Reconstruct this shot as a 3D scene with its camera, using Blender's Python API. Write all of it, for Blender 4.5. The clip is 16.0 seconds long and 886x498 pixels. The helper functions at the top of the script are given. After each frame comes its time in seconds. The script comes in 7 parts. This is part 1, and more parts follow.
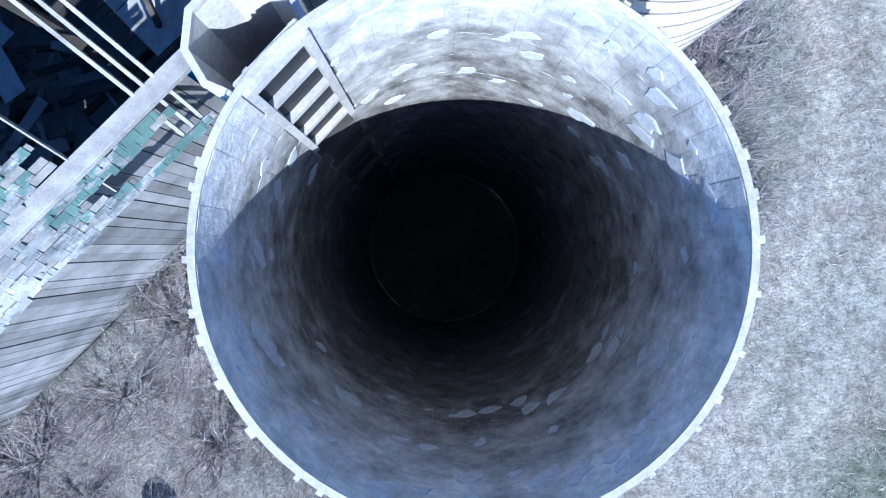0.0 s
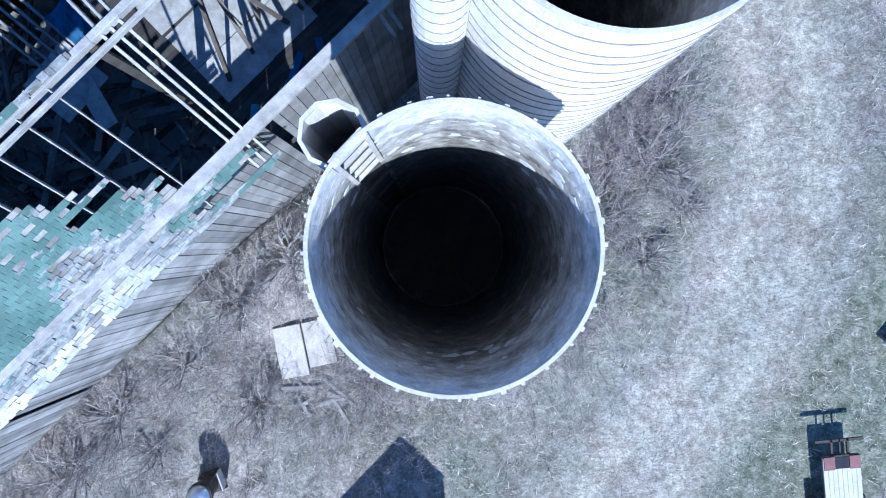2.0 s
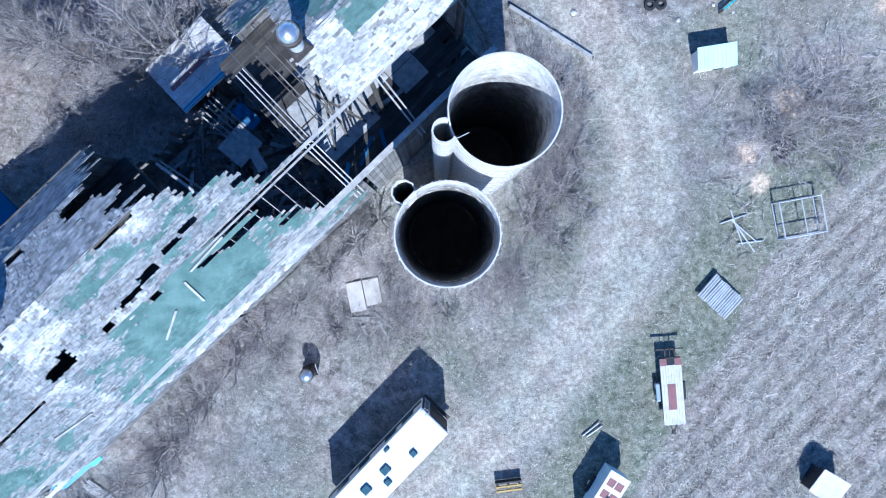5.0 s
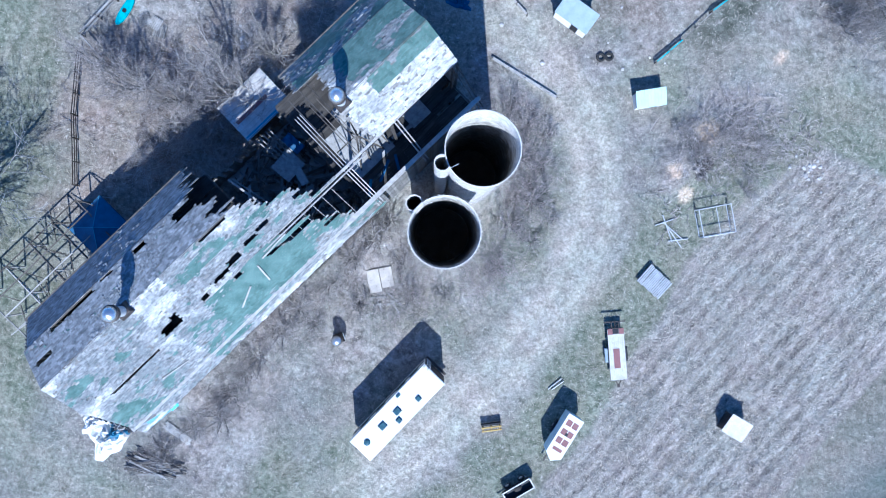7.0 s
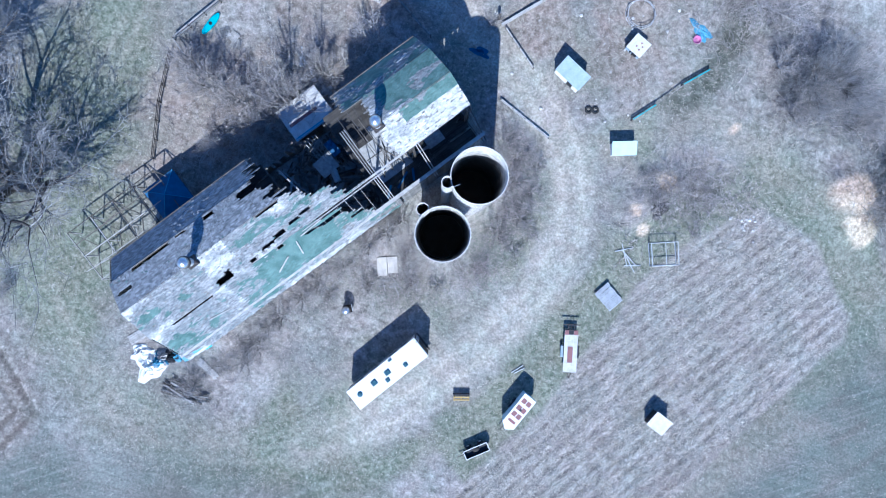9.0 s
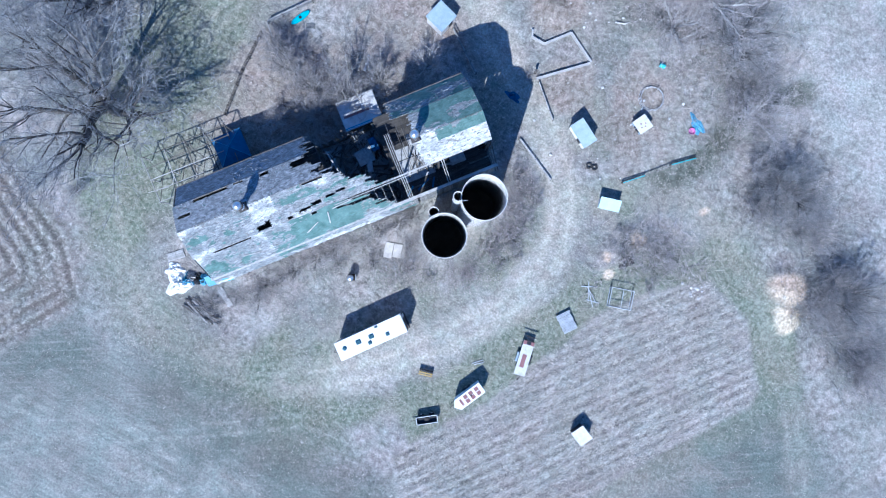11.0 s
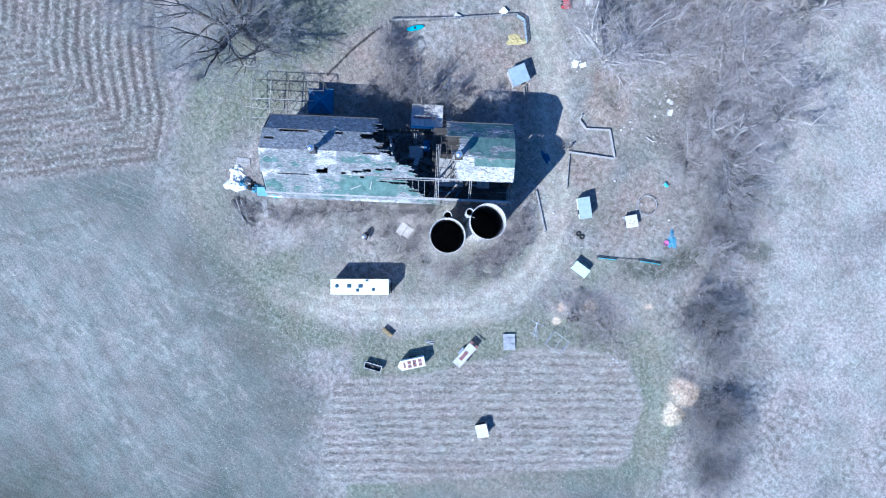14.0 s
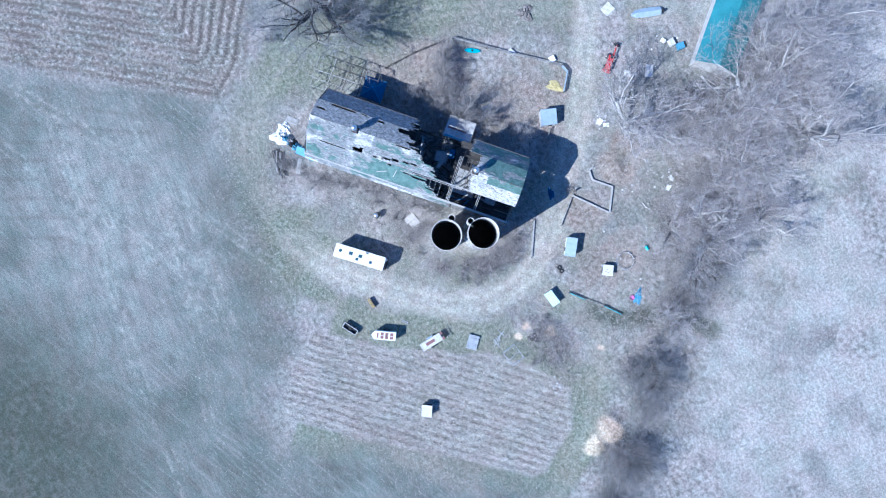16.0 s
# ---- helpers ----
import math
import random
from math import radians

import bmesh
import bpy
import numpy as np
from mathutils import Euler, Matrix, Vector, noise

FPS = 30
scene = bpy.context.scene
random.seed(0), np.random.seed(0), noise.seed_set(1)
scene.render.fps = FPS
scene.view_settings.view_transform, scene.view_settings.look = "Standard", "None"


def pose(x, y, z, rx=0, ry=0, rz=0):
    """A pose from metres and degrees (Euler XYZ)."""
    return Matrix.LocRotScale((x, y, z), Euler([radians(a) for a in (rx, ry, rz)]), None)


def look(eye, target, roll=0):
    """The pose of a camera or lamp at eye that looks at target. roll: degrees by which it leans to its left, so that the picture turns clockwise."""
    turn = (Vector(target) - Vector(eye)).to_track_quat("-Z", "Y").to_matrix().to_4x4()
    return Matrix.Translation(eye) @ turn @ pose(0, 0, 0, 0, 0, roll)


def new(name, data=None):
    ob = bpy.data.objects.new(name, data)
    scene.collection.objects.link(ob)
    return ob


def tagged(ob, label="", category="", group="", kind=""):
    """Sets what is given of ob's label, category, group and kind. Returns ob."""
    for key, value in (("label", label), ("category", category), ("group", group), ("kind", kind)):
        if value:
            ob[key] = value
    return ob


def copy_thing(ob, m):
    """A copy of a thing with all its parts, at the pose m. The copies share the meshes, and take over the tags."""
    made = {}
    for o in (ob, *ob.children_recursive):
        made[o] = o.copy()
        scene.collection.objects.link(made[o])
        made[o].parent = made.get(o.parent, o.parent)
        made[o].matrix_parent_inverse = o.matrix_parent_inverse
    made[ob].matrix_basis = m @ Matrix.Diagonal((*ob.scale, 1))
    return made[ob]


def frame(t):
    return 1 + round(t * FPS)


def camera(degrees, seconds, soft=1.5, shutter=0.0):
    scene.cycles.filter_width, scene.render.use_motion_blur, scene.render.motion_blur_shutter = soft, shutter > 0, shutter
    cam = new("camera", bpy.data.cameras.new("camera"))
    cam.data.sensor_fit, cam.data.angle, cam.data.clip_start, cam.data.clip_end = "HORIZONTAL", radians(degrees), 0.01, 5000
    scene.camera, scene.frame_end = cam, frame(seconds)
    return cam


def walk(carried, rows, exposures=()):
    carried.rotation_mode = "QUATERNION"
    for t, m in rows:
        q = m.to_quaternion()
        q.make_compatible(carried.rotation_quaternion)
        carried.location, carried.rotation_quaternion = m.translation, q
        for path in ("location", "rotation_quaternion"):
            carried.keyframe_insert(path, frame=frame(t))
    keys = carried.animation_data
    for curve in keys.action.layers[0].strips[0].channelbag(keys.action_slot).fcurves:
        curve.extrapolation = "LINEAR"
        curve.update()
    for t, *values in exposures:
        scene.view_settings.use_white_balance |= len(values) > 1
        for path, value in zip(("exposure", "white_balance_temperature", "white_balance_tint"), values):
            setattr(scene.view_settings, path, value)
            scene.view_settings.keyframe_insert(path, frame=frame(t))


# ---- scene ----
EXPO, KELVIN, TINT = 0.80, 4330, 6
cam = camera(72.0, 16.0, soft=1.1)
# seconds, eye, and the turns about x, y and z of a camera that looks straight down
ROWS = [
    (0.0, 0.000, 0.000, 19.553, -0.220, -0.906, 0.000),
    (0.5, 0.044, 0.020, 20.290, -0.257, -0.873, 0.008),
    (1.0, 0.060, 0.027, 21.090, -0.302, -0.836, 0.100),
    (1.5, 0.084, 0.048, 22.239, -0.354, -0.794, 0.212),
    (2.0, 0.043, 0.052, 24.259, -0.451, -0.749, 0.359),
    (2.5, -0.036, 0.007, 26.783, -0.547, -0.684, 0.403),
    (3.0, -0.080, -0.088, 29.593, -0.670, -0.591, 0.446),
    (3.5, -0.083, -0.112, 32.535, -0.782, -0.513, 0.544),
    (4.0, -0.064, -0.177, 35.687, -0.780, -0.505, 0.610),
    (6.5, -0.292, -0.636, 51.480, -0.591, -0.803, 0.953),
    (7.0, -0.266, -0.751, 54.595, -0.556, -0.765, 0.937),
    (7.5, -0.209, -0.878, 57.739, -0.480, -0.702, 1.101),
    (8.0, -0.130, -1.024, 60.889, -0.408, -0.622, 2.930),
    (8.5, -0.018, -1.079, 63.985, -0.342, -0.551, 5.600),
    (9.0, 0.057, -1.085, 67.065, -0.298, -0.513, 8.381),
    (11.5, 0.449, -1.923, 82.947, 0.169, -0.458, 26.849),
    (12.0, 0.586, -2.095, 86.048, 0.210, -0.459, 30.976),
    (12.5, 0.759, -2.267, 89.091, 0.272, -0.461, 35.079),
    (13.0, 0.954, -2.458, 92.050, 0.339, -0.456, 39.190),
    (13.5, 1.162, -2.563, 95.156, 0.402, -0.447, 43.229),
    (14.0, 1.349, -2.655, 98.226, 0.461, -0.431, 47.278),
    (14.5, 1.596, -2.742, 101.345, 0.513, -0.422, 51.372),
    (15.0, 1.887, -2.774, 104.395, 0.557, -0.429, 55.595),
    (15.5, 2.254, -2.754, 107.385, 0.589, -0.433, 59.776),
    (16.0, 2.672, -2.601, 110.315, 0.606, -0.444, 63.868),
]
walk(cam, [(t, Matrix.Translation((x, y, z)) @ pose(0, 0, 0, 0, 0, turn) @ pose(0, 0, 0, ax) @ pose(0, 0, 0, 0, ay))
           for t, x, y, z, ax, ay, turn in ROWS],
     exposures=[(0.0, EXPO, KELVIN, TINT), (16.0, EXPO, KELVIN, TINT)])

# ---- world and sun ----
SUN_EL, SUN_AZ = 44.0, -85.0          # height, and the side that it stands on, counted from +x to +y
world = bpy.data.worlds.new("sky")
scene.world = world
world.use_nodes = True
wn = world.node_tree.nodes
sky = wn.new("ShaderNodeTexSky")
sky.sky_type, sky.sun_disc = "NISHITA", False
sky.sun_elevation, sky.sun_rotation = radians(SUN_EL), radians(90 - SUN_AZ)
sky.ozone_density, sky.dust_density, sky.altitude = 6.0, 0.3, 1500.0
wn["Background"].inputs[1].default_value = 0.098
blue = wn.new("ShaderNodeHueSaturation")
blue.inputs["Saturation"].default_value = 1.05
world.node_tree.links.new(sky.outputs[0], blue.inputs["Color"])
world.node_tree.links.new(blue.outputs[0], wn["Background"].inputs[0])
sun = new("sun", bpy.data.lights.new("sun", "SUN"))
sun.data.energy, sun.data.angle, sun.data.color = 5.0, radians(0.53), (1.0, 0.83, 0.64)
sun_way = Vector((math.cos(radians(SUN_EL)) * math.cos(radians(SUN_AZ)), math.cos(radians(SUN_EL)) * math.sin(radians(SUN_AZ)), math.sin(radians(SUN_EL))))
sun.matrix_world = look(sun_way * 100, (0, 0, 0))

# ---- materials ----
MATS = {}


def mat(name, base, other=None, patch=1.2, grain=30.0, rough=0.85, metal=0.0, bump=0.25, vary="", amount=0.25, contrast=0.5, coords="Object"):
    """A weathered surface: two colours in patches, a fine grain with relief, and a shift from piece to piece (vary: Object or Island)."""
    if name in MATS:
        return MATS[name]
    m = bpy.data.materials.new(name)
    m.use_nodes = True
    n, link = m.node_tree.nodes, m.node_tree.links.new
    bsdf = n["Principled BSDF"]
    other = other or tuple(c * 0.6 for c in base)
    where = n.new("ShaderNodeTexCoord").outputs["Object"] if coords == "Object" else n.new("ShaderNodeNewGeometry").outputs["Position"]

    def noisy(scale, detail, rough_=0.6):
        q = n.new("ShaderNodeTexNoise")
        q.inputs["Scale"].default_value, q.inputs["Detail"].default_value, q.inputs["Roughness"].default_value = scale, detail, rough_
        link(where, q.inputs["Vector"])
        return q.outputs["Fac"]

    ramp = n.new("ShaderNodeMapRange")
    ramp.inputs["From Min"].default_value, ramp.inputs["From Max"].default_value = 0.5 - contrast / 3, 0.5 + contrast / 3
    link(noisy(patch, 6), ramp.inputs["Value"])
    mix = n.new("ShaderNodeMix")
    mix.data_type = "RGBA"
    mix.inputs[6].default_value, mix.inputs[7].default_value = (*base, 1), (*other, 1)
    link(ramp.outputs[0], mix.inputs[0])
    fine = noisy(grain, 4, 0.7)
    hsv = n.new("ShaderNodeHueSaturation")
    link(mix.outputs[2], hsv.inputs["Color"])
    value = n.new("ShaderNodeMapRange")
    value.inputs["From Min"].default_value, value.inputs["From Max"].default_value = 0.25, 0.75
    value.inputs["To Min"].default_value, value.inputs["To Max"].default_value = 0.75, 1.2
    link(fine, value.inputs["Value"])
    last = value.outputs[0]
    if vary:
        one = n.new("ShaderNodeObjectInfo").outputs["Random"] if vary == "Object" else n.new("ShaderNodeNewGeometry").outputs["Random Per Island"]
        spread = n.new("ShaderNodeMapRange")
        spread.inputs["To Min"].default_value, spread.inputs["To Max"].default_value = 1 - amount, 1 + amount
        link(one, spread.inputs["Value"])
        mul = n.new("ShaderNodeMath")
        mul.operation = "MULTIPLY"
        link(last, mul.inputs[0]), link(spread.outputs[0], mul.inputs[1])
        last = mul.outputs[0]
    link(last, hsv.inputs["Value"])
    link(hsv.outputs[0], bsdf.inputs["Base Color"])
    bsdf.inputs["Roughness"].default_value, bsdf.inputs["Metallic"].default_value = rough, metal
    bsdf.inputs["Specular IOR Level"].default_value = 0.3
    if bump:
        b = n.new("ShaderNodeBump")
        b.inputs["Strength"].default_value, b.inputs["Distance"].default_value = bump, 0.02
        link(fine, b.inputs["Height"])
        link(b.outputs[0], bsdf.inputs["Normal"])
    MATS[name] = m
    return m




def shaded_silage_concrete():
    """Pale cement wash near the top; silage stain and painted shade darken it further down, in ragged patches."""
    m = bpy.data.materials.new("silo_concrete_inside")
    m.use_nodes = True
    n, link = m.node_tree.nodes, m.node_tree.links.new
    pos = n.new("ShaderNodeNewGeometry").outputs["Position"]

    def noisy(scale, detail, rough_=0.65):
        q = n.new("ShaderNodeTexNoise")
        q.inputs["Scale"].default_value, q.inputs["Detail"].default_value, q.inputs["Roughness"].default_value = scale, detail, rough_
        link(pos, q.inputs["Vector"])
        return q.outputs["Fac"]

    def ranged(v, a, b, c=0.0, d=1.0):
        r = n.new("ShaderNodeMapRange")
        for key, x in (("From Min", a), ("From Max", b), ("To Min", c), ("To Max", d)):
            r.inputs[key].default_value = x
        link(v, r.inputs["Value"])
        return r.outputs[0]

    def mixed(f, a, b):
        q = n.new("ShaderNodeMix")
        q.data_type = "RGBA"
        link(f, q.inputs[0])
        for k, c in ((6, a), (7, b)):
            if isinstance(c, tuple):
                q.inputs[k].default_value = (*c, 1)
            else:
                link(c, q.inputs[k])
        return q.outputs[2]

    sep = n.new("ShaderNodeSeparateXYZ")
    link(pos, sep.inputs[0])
    # Height ramp puts the shaft's deepening shade into the wall colour.
    stain_shade = n.new("ShaderNodeMath")
    stain_shade.operation = "ADD"
    link(ranged(sep.outputs["Z"], 14.8, 9.6), stain_shade.inputs[0]), link(ranged(noisy(1.5, 6), 0.3, 0.7, -0.45, 0.45), stain_shade.inputs[1])
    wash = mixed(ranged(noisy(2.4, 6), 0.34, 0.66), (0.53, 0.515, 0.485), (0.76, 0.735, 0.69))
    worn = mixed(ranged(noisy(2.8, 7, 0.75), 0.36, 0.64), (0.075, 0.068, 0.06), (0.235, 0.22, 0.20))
    col = mixed(ranged(stain_shade.outputs[0], 0.0, 0.9), wash, worn)
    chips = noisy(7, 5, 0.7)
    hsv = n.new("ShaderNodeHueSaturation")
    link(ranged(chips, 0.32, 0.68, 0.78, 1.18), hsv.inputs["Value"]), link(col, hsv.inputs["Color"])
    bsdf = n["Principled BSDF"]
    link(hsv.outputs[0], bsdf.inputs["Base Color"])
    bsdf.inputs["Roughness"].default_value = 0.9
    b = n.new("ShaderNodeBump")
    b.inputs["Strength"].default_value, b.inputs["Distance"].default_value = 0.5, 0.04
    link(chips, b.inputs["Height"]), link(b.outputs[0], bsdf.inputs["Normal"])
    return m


CONCRETE_IN = shaded_silage_concrete()
CONCRETE_OUT = mat("silo_concrete_outside", (0.78, 0.745, 0.69), (0.64, 0.60, 0.545), 0.7, 14, bump=0.3, vary="Island", amount=0.07, coords="World")
CHUTE = mat("chute_concrete", (0.70, 0.675, 0.63), (0.52, 0.495, 0.455), 0.9, 14, bump=0.4, coords="World")
CONCRETE_RIM = mat("silo_rim", (0.62, 0.585, 0.535), (0.44, 0.41, 0.37), 2, 20)
MORTAR = mat("joint_mortar", (0.36, 0.34, 0.31), (0.25, 0.235, 0.21), 2, 20)
PATCH = mat("cement_patch", (0.62, 0.63, 0.64), (0.48, 0.49, 0.50), 3, 16, coords="World")
HOOP = mat("grey_hoop_steel", (0.30, 0.28, 0.26), (0.18, 0.165, 0.15), 6, 40, rough=0.6)
STEEL = mat("rusty_steel", (0.10, 0.085, 0.075), (0.06, 0.05, 0.045), 6, 40, rough=0.6, metal=0.4)
GALV = mat("galvanised_metal", (0.56, 0.57, 0.58), (0.42, 0.42, 0.42), 2, 30, rough=0.5, metal=0.2, bump=0.08)
SHINE = mat("bright_sheet_metal", (0.72, 0.72, 0.72), (0.5, 0.48, 0.45), 3, 30, rough=0.3, metal=0.85, bump=0.08)


def peeling_shingles():
    """Green-faced shingles whose facing has flaked off to bleached grey, more so where the mesh is marked bare."""
    m = bpy.data.materials.new("peeling_shingles")
    m.use_nodes = True
    n, link = m.node_tree.nodes, m.node_tree.links.new
    geo = n.new("ShaderNodeNewGeometry")
    turned = n.new("ShaderNodeMapping")
    turned.inputs["Rotation"].default_value = (0, 0, radians(-44.8))
    link(geo.outputs["Position"], turned.inputs["Vector"])

    def noisy(scale, detail, along=1.0, rough_=0.65):
        q = n.new("ShaderNodeTexNoise")
        q.inputs["Scale"].default_value, q.inputs["Detail"].default_value, q.inputs["Roughness"].default_value = scale, detail, rough_
        k = n.new("ShaderNodeVectorMath")
        k.operation = "MULTIPLY"
        k.inputs[1].default_value = (along, 1, 1)
        link(turned.outputs[0], k.inputs[0]), link(k.outputs[0], q.inputs["Vector"])
        return q.outputs["Fac"]

    def ranged(v, a, b, c=0.0, d=1.0):
        r = n.new("ShaderNodeMapRange")
        for key, x in (("From Min", a), ("From Max", b), ("To Min", c), ("To Max", d)):
            r.inputs[key].default_value = x
        link(v, r.inputs["Value"])
        return r.outputs[0]

    def mixed(f, a, b):
        q = n.new("ShaderNodeMix")
        q.data_type = "RGBA"
        link(f, q.inputs[0])
        for k, c in ((6, a), (7, b)):
            if isinstance(c, tuple):
                q.inputs[k].default_value = (*c, 1)
            else:
                link(c, q.inputs[k])
        return q.outputs[2]

    gone = n.new("ShaderNodeAttribute")
    gone.attribute_name = "bare"
    total = n.new("ShaderNodeMath")
    total.operation = "ADD"
    link(gone.outputs["Fac"], total.inputs[0]), link(ranged(noisy(2.2, 6, 0.45), 0.2, 0.8, -0.75, 0.75), total.inputs[1])
    green = mixed(ranged(noisy(0.9, 5), 0.36, 0.64), (0.075, 0.128, 0.112), (0.135, 0.205, 0.18))
    pale = mixed(ranged(noisy(6.5, 6, 0.3, 0.75), 0.38, 0.62), (0.10, 0.102, 0.104), (0.40, 0.395, 0.38))
    pale = mixed(ranged(noisy(0.8, 5), 0.42, 0.62, 0.0, 0.7), pale, (0.16, 0.175, 0.175))
    white = mixed(ranged(noisy(3.0, 6, 0.5, 0.75), 0.36, 0.60), (0.30, 0.295, 0.285), (0.66, 0.645, 0.615))
    pale = mixed(ranged(gone.outputs["Fac"], 1.05, 1.4, 0.0, 0.9), pale, white)
    col = mixed(ranged(total.outputs[0], 0.46, 0.56), green, pale)
    fine = noisy(34, 4)
    hsv = n.new("ShaderNodeHueSaturation")
    mul = n.new("ShaderNodeMath")
    mul.operation = "MULTIPLY"
    link(ranged(fine, 0.25, 0.75, 0.75, 1.25), mul.inputs[0]), link(ranged(geo.outputs["Random Per Island"], 0, 1, 0.84, 1.16), mul.inputs[1])
    link(mul.outputs[0], hsv.inputs["Value"]), link(col, hsv.inputs["Color"])
    bsdf = n["Principled BSDF"]
    link(hsv.outputs[0], bsdf.inputs["Base Color"])
    bsdf.inputs["Roughness"].default_value, bsdf.inputs["Specular IOR Level"].default_value = 0.85, 0.3
    b = n.new("ShaderNodeBump")
    b.inputs["Strength"].default_value, b.inputs["Distance"].default_value = 0.3, 0.02
    link(fine, b.inputs["Height"]), link(b.outputs[0], bsdf.inputs["Normal"])
    return m


PEEL = peeling_shingles()
PALE_O = mat("bare_sheet", (0.46, 0.45, 0.43), (0.27, 0.255, 0.235), 2.6, 40, vary="Object", amount=0.15, contrast=0.5, coords="World")
# Darker shingle tone carries the north slope's shade in its colour.
SHADED_I = mat("dark_shingles", (0.15, 0.158, 0.165), (0.31, 0.312, 0.315), 1.9, 40, vary="Island", amount=0.35, coords="World")
DECK = mat("roof_boards", (0.34, 0.325, 0.30), (0.15, 0.14, 0.125), 1.5, 25, vary="Island", amount=0.35, coords="World")
BOARD_O = mat("grey_barn_board", (0.33, 0.315, 0.295), (0.18, 0.17, 0.155), 1.0, 25, vary="Object", amount=0.3, coords="World")
TIMBER = mat("old_timber", (0.14, 0.125, 0.108), (0.07, 0.06, 0.05), 2, 25, vary="Object", amount=0.3, coords="World")
PALETIM = mat("bleached_timber", (0.46, 0.44, 0.41), (0.27, 0.255, 0.235), 2, 25, vary="Object", amount=0.15, coords="World")
DEBRIS = mat("broken_boards", (0.19, 0.172, 0.155), (0.06, 0.052, 0.045), 1, 25, vary="Object", amount=0.5, coords="World")
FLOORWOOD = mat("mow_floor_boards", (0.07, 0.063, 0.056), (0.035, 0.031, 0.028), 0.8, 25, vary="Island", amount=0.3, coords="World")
SLABC = mat("worn_concrete", (0.46, 0.44, 0.41), (0.31, 0.295, 0.275), 0.8, 20, coords="World")
WHITE = mat("white_paint", (0.80, 0.79, 0.76), (0.72, 0.71, 0.68), 0.8, 25, rough=0.5, bump=0.06)
OFFWHITE = mat("dirty_white_paint", (0.62, 0.60, 0.57), (0.46, 0.43, 0.39), 1.6, 25, rough=0.6, bump=0.1)
DARK = mat("dark_panel", (0.035, 0.035, 0.04), (0.02, 0.02, 0.022), 3, 25, rough=0.5)
SMOKED = mat("smoked_plastic", (0.06, 0.12, 0.15), (0.04, 0.08, 0.10), 4, 25, rough=0.25, bump=0.05)
RUBBER = mat("rubber", (0.025, 0.025, 0.025), (0.04, 0.038, 0.035), 6, 40, rough=0.9)
RED = mat("faded_red_paint", (0.27, 0.125, 0.12), (0.19, 0.10, 0.095), 2, 25, rough=0.6)
TRACTOR = mat("bright_red_paint", (0.55, 0.035, 0.035), (0.35, 0.03, 0.03), 2, 25, rough=0.45)
TEAL = mat("teal_tin", (0.075, 0.24, 0.255), (0.055, 0.185, 0.205), 0.5, 20, rough=0.45, metal=0.1, bump=0.06)
CYAN = mat("cyan_plastic", (0.06, 0.42, 0.47), (0.05, 0.33, 0.39), 2, 25, rough=0.4, bump=0.1)
PALETEAL = mat("pale_teal_tin", (0.50, 0.66, 0.64), (0.42, 0.56, 0.55), 1.2, 25, rough=0.45, bump=0.08)
PALEBLUE = mat("pale_blue_tin", (0.36, 0.42, 0.47), (0.28, 0.34, 0.39), 1.2, 25, rough=0.45, bump=0.08)
SKYBLUE = mat("light_blue_paint", (0.50, 0.64, 0.74), (0.40, 0.53, 0.63), 1.2, 25, rough=0.5, bump=0.08)
TARP = mat("blue_tarp", (0.05, 0.13, 0.25), (0.035, 0.09, 0.18), 1.5, 12, rough=0.5, bump=0.3)
TARPL = mat("faded_blue_tarp", (0.13, 0.31, 0.44), (0.09, 0.24, 0.36), 1.5, 12, rough=0.5, bump=0.3)
YELLOW = mat("yellow_paint", (0.50, 0.36, 0.12), (0.38, 0.26, 0.09), 2, 25)
PINK = mat("pink_plastic", (0.60, 0.20, 0.42), (0.5, 0.16, 0.34), 2, 25, rough=0.4)
BARK = mat("grey_bark", (0.40, 0.37, 0.34), (0.25, 0.23, 0.21), 3, 30, vary="Island", amount=0.3)
TWIG = mat("bare_twigs", (0.55, 0.50, 0.465), (0.34, 0.30, 0.275), 1.5, 10, bump=0, vary="Island", amount=0.4)
BIRCH = mat("pale_bark", (0.56, 0.535, 0.50), (0.38, 0.36, 0.335), 3, 30, vary="Island", amount=0.25)
STRAW = mat("dead_grass", (0.56, 0.51, 0.43), (0.36, 0.32, 0.26), 0.3, 6, bump=0, vary="Island", amount=0.45, coords="World")
SOIL = mat("dark_soil", (0.20, 0.145, 0.10), (0.14, 0.10, 0.07), 1.2, 12, bump=0.5, coords="World")
STONE = mat("pale_stone", (0.55, 0.53, 0.50), (0.40, 0.38, 0.36), 2, 20, vary="Island", amount=0.3)
HAY = mat("yellow_straw", (0.52, 0.44, 0.20), (0.42, 0.34, 0.15), 1, 14, coords="World")


